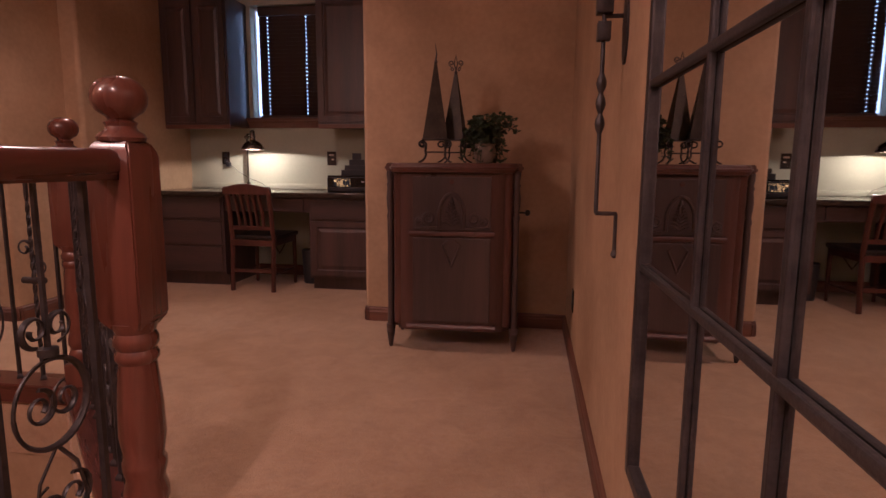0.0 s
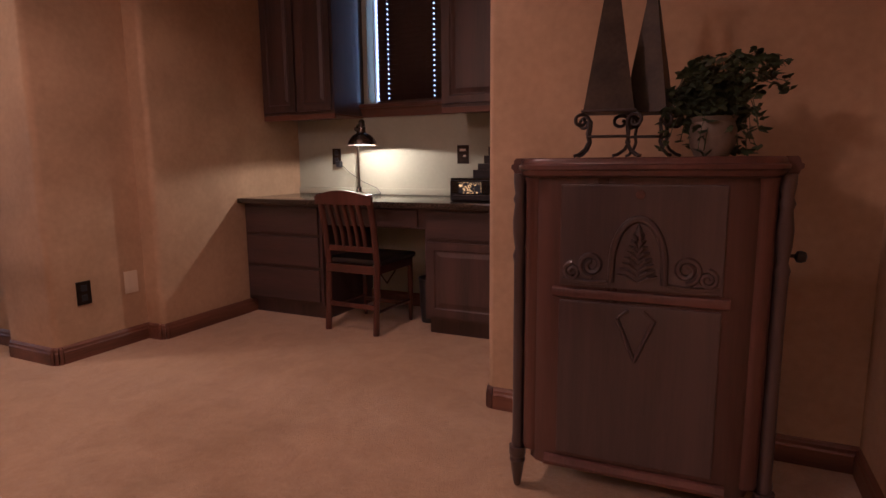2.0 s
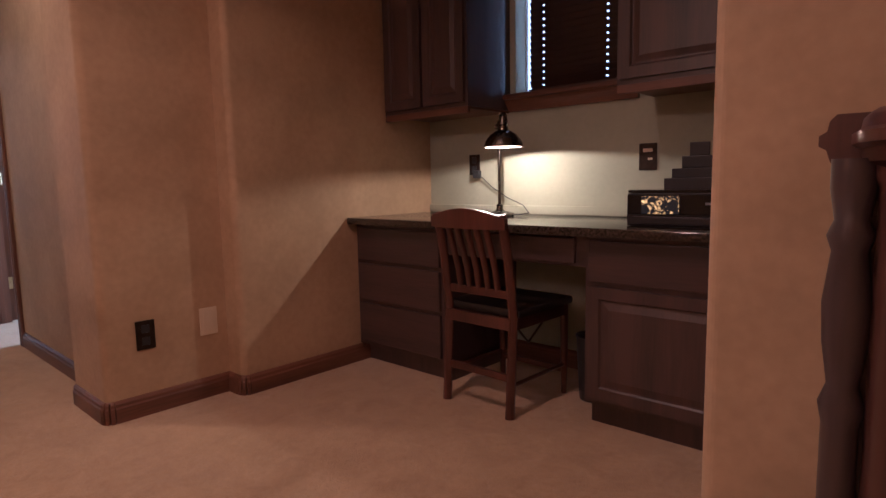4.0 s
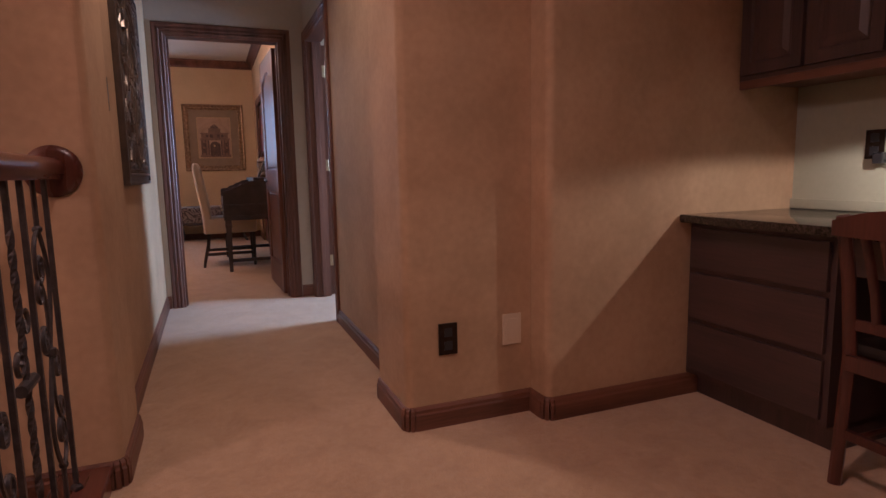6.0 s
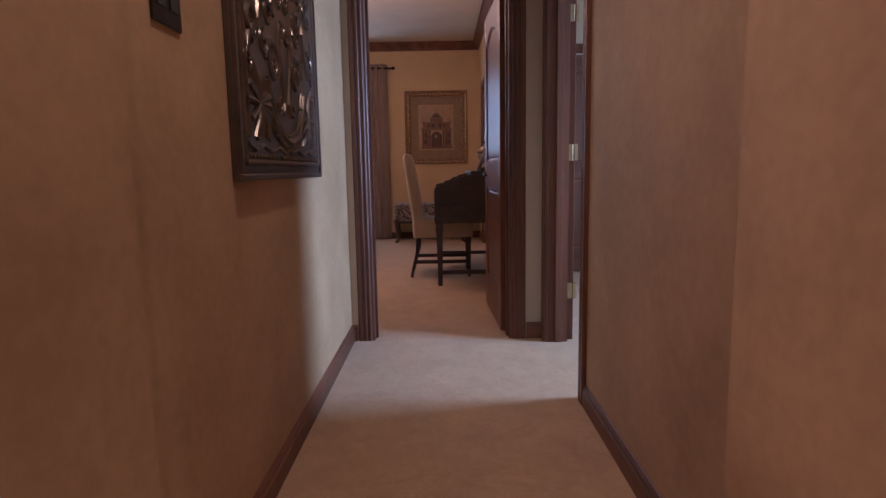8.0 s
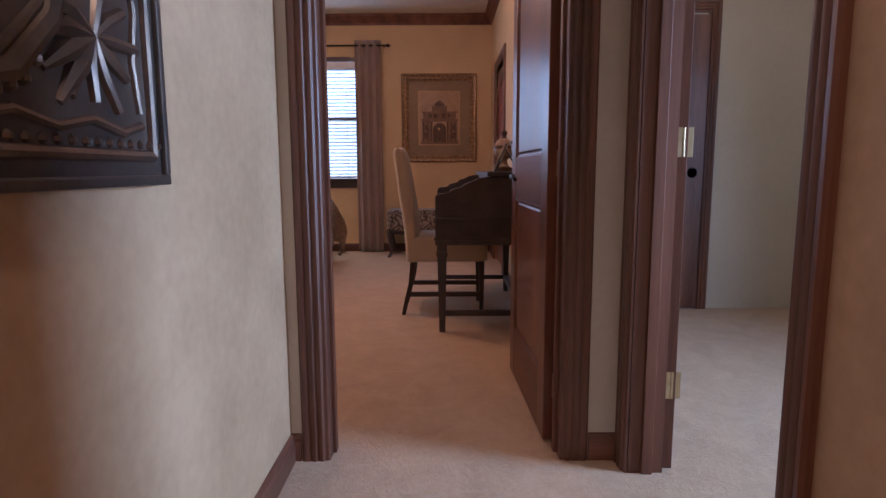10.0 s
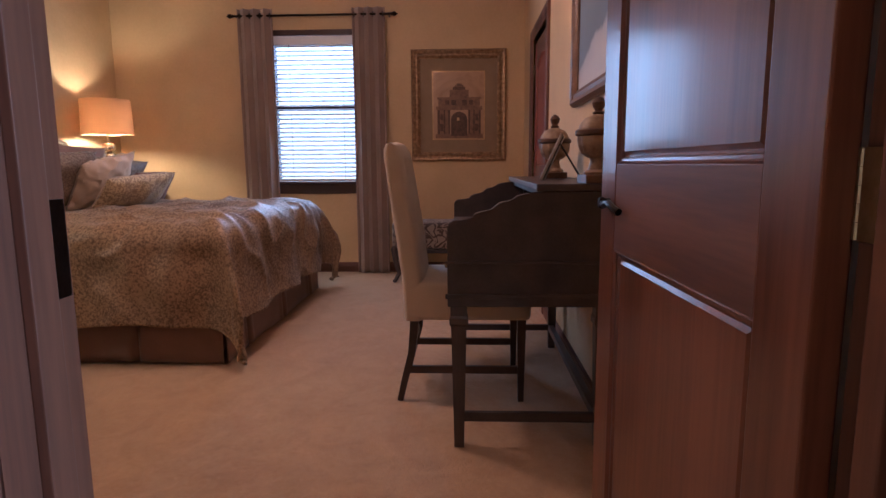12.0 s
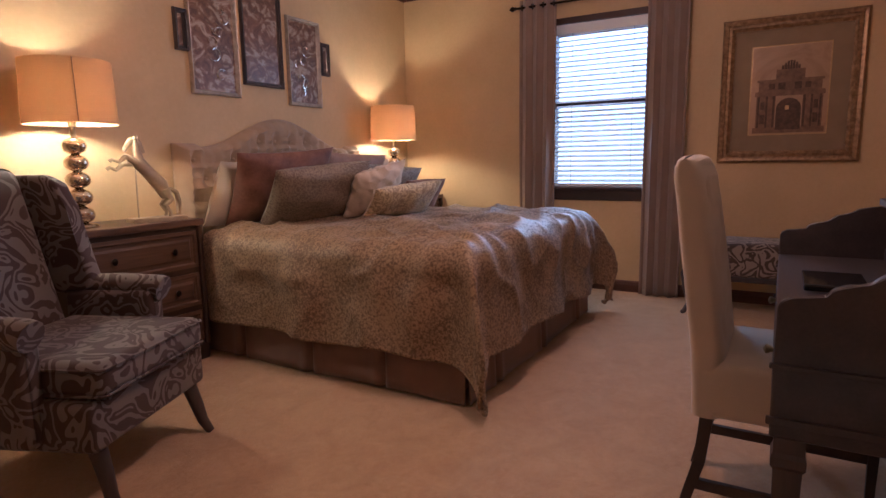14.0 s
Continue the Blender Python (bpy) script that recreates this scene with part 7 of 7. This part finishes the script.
# writing desk
def writing_desk(m):
    """Local x along the wall, y towards the wall; the open front is at y = 0."""
    t = thing("writing_desk", m, "dark espresso spinet desk with stepped scalloped ends and gallery", "desk")
    L, D = 1.28, 0.60
    lg, top, low = 0.545, 0.958, 0.835
    steps = [(0.0, 0.0), (0.006, 0.10), (0.022, 0.18), (0.05, 0.19), (0.085, 0.20), (0.095, 0.36), (0.12, 0.44), (0.155, 0.46), (0.165, 0.56), (0.185, 0.69), (0.215, 0.73), (0.23, 0.75), (0.245, 0.88), (0.275, 0.93), (0.31, 0.94), (0.34, 1.0), (D, 1.0)]
    prof = [(0.0, lg)] + [(y, low + (top - low) * f) for y, f in steps] + [(D, lg)]
    for x0, x1 in ((0.0, 0.028), (L - 0.028, L)):
        bm = bmesh.new()
        a = [bm.verts.new((x0, y, z)) for y, z in prof]
        b = [bm.verts.new((x1, y, z)) for y, z in prof]
        for k in range(len(prof)):
            q = (k + 1) % len(prof)
            bm.faces.new((a[k], a[q], b[q], b[k]))
        bm.faces.new(a)
        bm.faces.new(b[::-1])
        bmesh.ops.bevel(bm, geom=[e for e in bm.edges], offset=0.003, segments=1, affect="EDGES")
        part("end_panel", bm, M_ESPRESSO, t, "stepped scalloped end panel", False)
    for x in (-0.006, L + 0.006 - 0.010):
        part("end_moulding", boxes((x, x + 0.010, -0.008, D, 0.575, 0.593), (x, x + 0.010, -0.008, D, 0.70, 0.712), bevel=0.003), M_ESPRESSO, t, "", False)
    part("writing_surface", boxes((0.028, L - 0.028, 0.0, D - 0.02, 0.735, 0.760), bevel=0.003), M_ESPRESSO, t, "", False)
    part("front_apron", boxes((0.028, L - 0.028, 0.012, 0.03, lg, 0.735)), M_ESPRESSO, t, "", False)
    for k in range(2):
        w = (L - 0.12) / 2
        dr = part("drawer", boxes((0.05 + k * (w + 0.02), 0.05 + k * (w + 0.02) + w, 0.0, 0.012, lg + 0.02, 0.715), bevel=0.003), M_ESPRESSO, t, "", False)
        part("knob", lathe([(0.006, 0), (0.012, 0.012), (0.014, 0.018), (0.002, 0.024)], 12), M_BRASS, dr, "", True, pose(0.05 + k * (w + 0.02) + w / 2, 0.0, 0.64, 90, 0, 0))
    part("back_panel", boxes((0.028, L - 0.028, D - 0.02, D, lg, top)), M_ESPRESSO, t, "", False)
    part("gallery_top", boxes((-0.012, L + 0.012, 0.31, D + 0.004, top, top + 0.026), bevel=0.006), M_ESPRESSO, t, "", False)
    part("gallery_front", boxes((0.028, L - 0.028, 0.335, 0.35, 0.760, 0.80), (0.028, L - 0.028, 0.335, 0.35, top - 0.022, top)), M_ESPRESSO, t, "", False)
    for k in range(5):
        x = 0.028 + (L - 0.056) * (k + 1) / 6
        part("pigeonhole", boxes((x - 0.005, x + 0.005, 0.35, D - 0.02, 0.760, top)), M_ESPRESSO, t, "", False)
    for x in (0.035, L - 0.035):
        for y in (0.04, D - 0.04):
            bm = bmesh.new()
            rings = [[bm.verts.new((x + sx * r, y + sy * r, z)) for sx, sy in ((-1, -1), (1, -1), (1, 1), (-1, 1))] for z, r in ((0.0, 0.018), (0.47, 0.028), (0.48, 0.034), (0.50, 0.034), (0.51, 0.030), (lg + 0.03, 0.030))]
            for a, b in zip(rings, rings[1:]):
                for k in range(4):
                    bm.faces.new((a[k], a[(k + 1) % 4], b[(k + 1) % 4], b[k]))
            bm.faces.new(rings[0][::-1])
            bm.faces.new(rings[-1])
            part("leg", bm, M_ESPRESSOZ, t, "", False)
        part("end_stretcher", boxes((x - 0.012, x + 0.012, 0.05, D - 0.05, 0.10, 0.135), bevel=0.003), M_ESPRESSO, t, "", False)
    part("long_stretcher", boxes((0.04, L - 0.04, D - 0.06, D - 0.03, 0.10, 0.135), bevel=0.003), M_ESPRESSO, t, "", False)
    return t


DX, DYF = -8.55, 2.535
writing_desk(pose(DX, DYF, 0))


# parsons chair
def parsons_chair(m):
    """Faces +y; back legs at y = 0."""
    t = thing("parsons_chair", m, "cream upholstered dining chair with a tall rolled tufted back", "chair")
    W = 0.48
    bm = boxes((-W / 2, W / 2, 0.01, 0.56, 0.335, 0.49))
    bmesh.ops.bevel(bm, geom=bm.edges[:], offset=0.022, segments=3, profile=0.5, affect="EDGES")
    part("seat", bm, M_LINEN, t)
    line = [(0.045, 0.335, 0.045), (0.040, 0.50, 0.05), (0.020, 0.65, 0.052), (-0.005, 0.80, 0.05), (-0.024, 0.92, 0.047), (-0.034, 0.975, 0.046), (-0.040, 1.005, 0.038), (-0.042, 1.020, 0.024), (-0.042, 1.024, 0.006)]
    tuft = [(-0.15 + 0.10 * i + (0.05 if r % 2 else 0), 0.58 + 0.09 * r) for r in range(5) for i in range(4)]
    tuft = [q for q in tuft if abs(q[0]) < 0.2]

    def curve(f):
        q = f * (len(line) - 1)
        i = min(int(q), len(line) - 2)
        g = q - i
        return [line[i][k] + (line[i + 1][k] - line[i][k]) * g for k in range(3)]

    def fn(u, v):
        y, z, th = curve(v)
        a = u * 2 * math.pi
        c, s = math.cos(a), math.sin(a)
        x = math.copysign(abs(c) ** 0.35, c) * W / 2
        o = math.copysign(abs(s) ** 0.45, s) * th
        if s > 0.2:
            for tx, tz in tuft:
                d2 = (x - tx) ** 2 + (z - tz) ** 2
                o -= 0.022 * math.exp(-d2 / 0.0006)
        return (x, y + o, z + (0.012 * math.cos(x / W * 3) if v > 0.8 else 0))
    bk = sheet(96, 60, fn, True)
    part("backrest", bk, M_LINEN, t, "rolled tufted back")
    for x in (-W / 2 + 0.03, W / 2 - 0.03):
        part("back_leg", tube([(x, 0.05, 0.34), (x, 0.035, 0.20), (x, 0.0, 0.08), (x, -0.02, 0.0)], 0.026, n=4, taper=lambda f: 1.0 - 0.3 * f), M_NSDARK, t, "dark wooden leg", False)
        part("front_leg", tube([(x, 0.52, 0.34), (x, 0.52, 0.0)], 0.027, n=4, taper=lambda f: 1.0 - 0.35 * f), M_NSDARK, t, "dark wooden leg", False)
        part("side_stretcher", boxes((x - 0.010, x + 0.010, 0.02, 0.52, 0.115, 0.145), bevel=0.002), M_NSDARK, t, "", False)
    part("cross_stretcher", boxes((-W / 2 + 0.03, W / 2 - 0.03, 0.25, 0.27, 0.118, 0.142), bevel=0.002), M_NSDARK, t, "", False)
    part("back_stretcher", boxes((-W / 2 + 0.03, W / 2 - 0.03, 0.02, 0.04, 0.19, 0.215), bevel=0.002), M_NSDARK, t, "", False)
    return t


parsons_chair(pose(-7.94, 2.325, 0, 0, 0, 0) @ Matrix.Diagonal((1, 1, 1.115, 1)))


# urns and photo frame on the gallery
M_URN = surface("antique_cream", (0.17, 0.11, 0.065), (0.38, 0.28, 0.18), 0.4, 14, 70, 0.4)
M_URND = surface("antique_brown", (0.05, 0.025, 0.014), (0.13, 0.07, 0.038), 0.4, 16, 90, 0.3)


def urn(m):
    t = thing("lidded_urn", m, "antique cream and brown lidded urn on the desk gallery", "urn", "urns on the desk")
    part("plinth", boxes((-0.065, 0.065, -0.06, 0.06, 0.0, 0.035), bevel=0.006), M_URND, t, "dark square plinth", False)
    part("foot", lathe([(0.048, 0.035), (0.050, 0.045), (0.034, 0.055), (0.026, 0.085), (0.030, 0.10), (0.040, 0.105)], 28), M_URN, t)
    n = 48
    bm = bmesh.new()
    rings = []
    for r, z in ((0.036, 0.10), (0.062, 0.118), (0.074, 0.145), (0.078, 0.17), (0.076, 0.185)):
        rings.append([bm.verts.new((r * (1 + 0.035 * math.cos(k * math.pi * 0.5)) * math.cos(2 * math.pi * k / n), r * (1 + 0.035 * math.cos(k * math.pi * 0.5)) * math.sin(2 * math.pi * k / n), z)) for k in range(n)])
    for a, b in zip(rings, rings[1:]):
        for k in range(n):
            bm.faces.new((a[k], a[(k + 1) % n], b[(k + 1) % n], b[k]))
    bm.faces.new(rings[0][::-1])
    bm.faces.new(rings[-1])
    part("bowl", bm, M_URN, t, "fluted cream bowl")
    part("rim", lathe([(0.078, 0.182), (0.086, 0.188), (0.086, 0.202), (0.078, 0.208)], 32), M_URND, t, "carved brown rim")
    part("lid", lathe([(0.074, 0.206), (0.070, 0.225), (0.052, 0.248), (0.030, 0.258), (0.018, 0.264)], 32), M_URN, t)
    part("finial", lathe([(0.018, 0.262), (0.024, 0.270), (0.014, 0.278), (0.022, 0.292), (0.026, 0.308), (0.018, 0.322), (0.003, 0.332)], 20), M_URND, t, "carved bud finial")
    return t


urn(pose(-7.345, 3.068, 0.981, 0, 0, 5) @ Matrix.Diagonal((0.92, 0.92, 0.92, 1)))
urn(pose(-8.10, 3.03, 0.981) @ Matrix.Diagonal((0.92, 0.92, 0.92, 1)))
ph = thing("photo_frame", pose(-7.80, 2.935, 0.981, 0, 0, -11), "easel-backed photo frame on the desk gallery", "photo frame")
part("frame_edge", boxes((-0.075, 0.075, -0.010, 0.004, 0.0, 0.21), bevel=0.003), M_SILVERF, ph, "", False, pose(0, 0, 0.003, -24, 0, 0))
part("back_board", boxes((-0.068, 0.068, 0.004, 0.008, 0.006, 0.203)), M_BLACK, ph, "black back board", False, pose(0, 0, 0.003, -24, 0, 0))
bm = bmesh.new()
pts = [(-0.030, 0.070, 0.155), (0.030, 0.070, 0.155), (0.045, 0.165, 0.0), (-0.045, 0.165, 0.0)]
a = [bm.verts.new(p) for p in pts]
b = [bm.verts.new((p[0], p[1] + 0.009, p[2])) for p in pts]
for k in range(4):
    bm.faces.new((a[k], a[(k + 1) % 4], b[(k + 1) % 4], b[k]))
bm.faces.new(a)
bm.faces.new(b[::-1])
part("easel_leg", bm, M_BLACK, ph, "black easel strut", False)
st = thing("desk_tray", pose(-7.95, 2.68, 0.760), "dark glossy tray on the writing surface", "tray")
part("tray", boxes((-0.12, 0.12, -0.08, 0.08, 0.0, 0.02), bevel=0.006), M_GLOSSBLK, st, "", False)


# ---- corridor: pressed tin panel ----
M_TINP = surface("bronzed_tin", (0.11, 0.100, 0.094), (0.18, 0.150, 0.128), 0.34, 9, 70, 0.2, 0.75)
M_TINH = surface("bronzed_tin_high", (0.125, 0.102, 0.088), (0.21, 0.160, 0.125), 0.32, 14, 90, 0.2, 0.75)


def tin_panel(m, W, H):
    t = thing("tin_wall_panel", m, "embossed bronzed tin panel with scrolls and shells on the wall", "wall art")
    part("sheet", boxes((0, W, -0.020, 0.0, 0, H), bevel=0.004), M_TINP, t, "", False)
    for r in ((0.0, W, -0.030, -0.018, 0.0, 0.018), (0.0, W, -0.030, -0.018, H - 0.018, H), (0.0, 0.018, -0.030, -0.018, 0.018, H - 0.018), (W - 0.018, W, -0.030, -0.018, 0.018, H - 0.018)):
        part("rim", boxes(r, bevel=0.004), M_TINP, t, "", False)
    for a, b in (((0.05, 0.05), (W - 0.05, 0.05)), ((W - 0.05, 0.05), (W - 0.05, H - 0.05)), ((W - 0.05, H - 0.05), (0.05, H - 0.05)), ((0.05, H - 0.05), (0.05, 0.05))):
        part("bead", tube([(a[0], -0.021, a[1]), (b[0], -0.021, b[1])], 0.010, n=8), M_TINH, t)
    bm = bmesh.new()

    def band(pts, r, taper=None):
        tube([(x, -0.020, z) for x, z in pts], r, bm, 8, 1.0, taper=taper)

    def sp(cx, cz, r, a0, turns, s):
        return [(cx + p[0], cz + p[2]) for p in spiral(0, 0, r, a0, turns, s, 26)]
    for fx in (0, 1):
        for fz in (0, 1):
            def q(pts):
                return [((W - x) if fx else x, (H - z) if fz else z) for x, z in pts]
            c = (0.20, 0.22)
            for k in range(7):
                a = math.radians(115 + k * 32)
                l = 0.115 if k % 2 == 0 else 0.095
                p0, p1 = c, (c[0] + l * math.cos(a), c[1] + l * math.sin(a))
                band(q([p0, ((p0[0] + p1[0]) / 2 + 0.01, (p0[1] + p1[1]) / 2), p1]), 0.017, lambda f: 0.4 + 0.6 * f if f < 0.85 else 0.6)
            for k in range(4):
                a = math.radians(20 - k * 22)
                band(q([c, (c[0] + 0.07 * math.cos(a), c[1] + 0.07 * math.sin(a)), (c[0] + 0.13 * math.cos(a), c[1] + 0.13 * math.sin(a) - 0.01)]), 0.013, lambda f: 0.5 + math.sin(math.pi * f))
            band(q(sp(0.36, 0.36, 0.075, math.pi, 1.2, -1)), 0.011)
            band(q([(0.27, 0.30), (0.30, 0.22), (0.38, 0.145), (0.46, 0.125), (W / 2, 0.12)]), 0.018)
            band(q([(0.285, 0.31), (0.315, 0.235), (0.39, 0.165), (0.47, 0.147), (W / 2, 0.142)]), 0.008)
            for k in range(9):
                f = k / 8
                x, z = 0.33 + 0.20 * f, 0.165 - 0.075 * f ** 0.5
                lathe([(0.001, -0.010), (0.009, -0.004), (0.009, 0.004), (0.001, 0.010)], 8, ((W - x) if fx else x, -0.022, (H - z) if fz else z), bm)
            band(q([(0.445, 0.50), (0.43, 0.42), (0.45, 0.33), (0.475, 0.25), (0.455, 0.215), (0.435, 0.225)]), 0.010)
            band(q(sp(0.46, 0.475, 0.032, math.pi / 2, 1.1, -1)), 0.008)
            band(q(sp(0.15, 0.44, 0.055, -math.pi / 2, 1.3, 1)), 0.011)
            band(q([(0.10, 0.34), (0.13, 0.40), (0.22, 0.46), (0.24, H / 2)]), 0.012)
            band(q(sp(0.33, 0.50, 0.045, 0, 1.2, 1)), 0.009)
            band(q(sp(0.36, 0.36, 0.050, 0, 1.1, -1)), 0.008)
            band(q(sp(0.27, 0.405, 0.040, math.pi / 2, 1.2, 1)), 0.008)
            band(q(sp(0.42, 0.245, 0.034, math.pi, 1.2, 1)), 0.008)
            band(q(sp(0.115, 0.335, 0.034, 0, 1.2, -1)), 0.008)
            band(q([(0.08, 0.10), (0.14, 0.085), (0.22, 0.10), (0.30, 0.085), (0.38, 0.10), (0.46, 0.085)]), 0.008)
            band(q([(0.085, 0.12), (0.10, 0.20), (0.085, 0.28), (0.10, 0.36), (0.085, 0.44), (0.095, H / 2)]), 0.008)
            for k in range(16):
                x, z = W / 2 - 0.02 - 0.030 * k, 0.068
                lathe([(0.001, -0.008), (0.007, -0.003), (0.007, 0.003), (0.001, 0.008)], 6, ((W - x) if fx else x, -0.021, (H - z) if fz else z), bm)
    part("embossing", bm, M_TINH, t, "raised scrolls, shells and beads")
    return t


tin_panel(pose(-3.875, YC0, 0.975, 0, 0, 180), 1.00, 1.06)
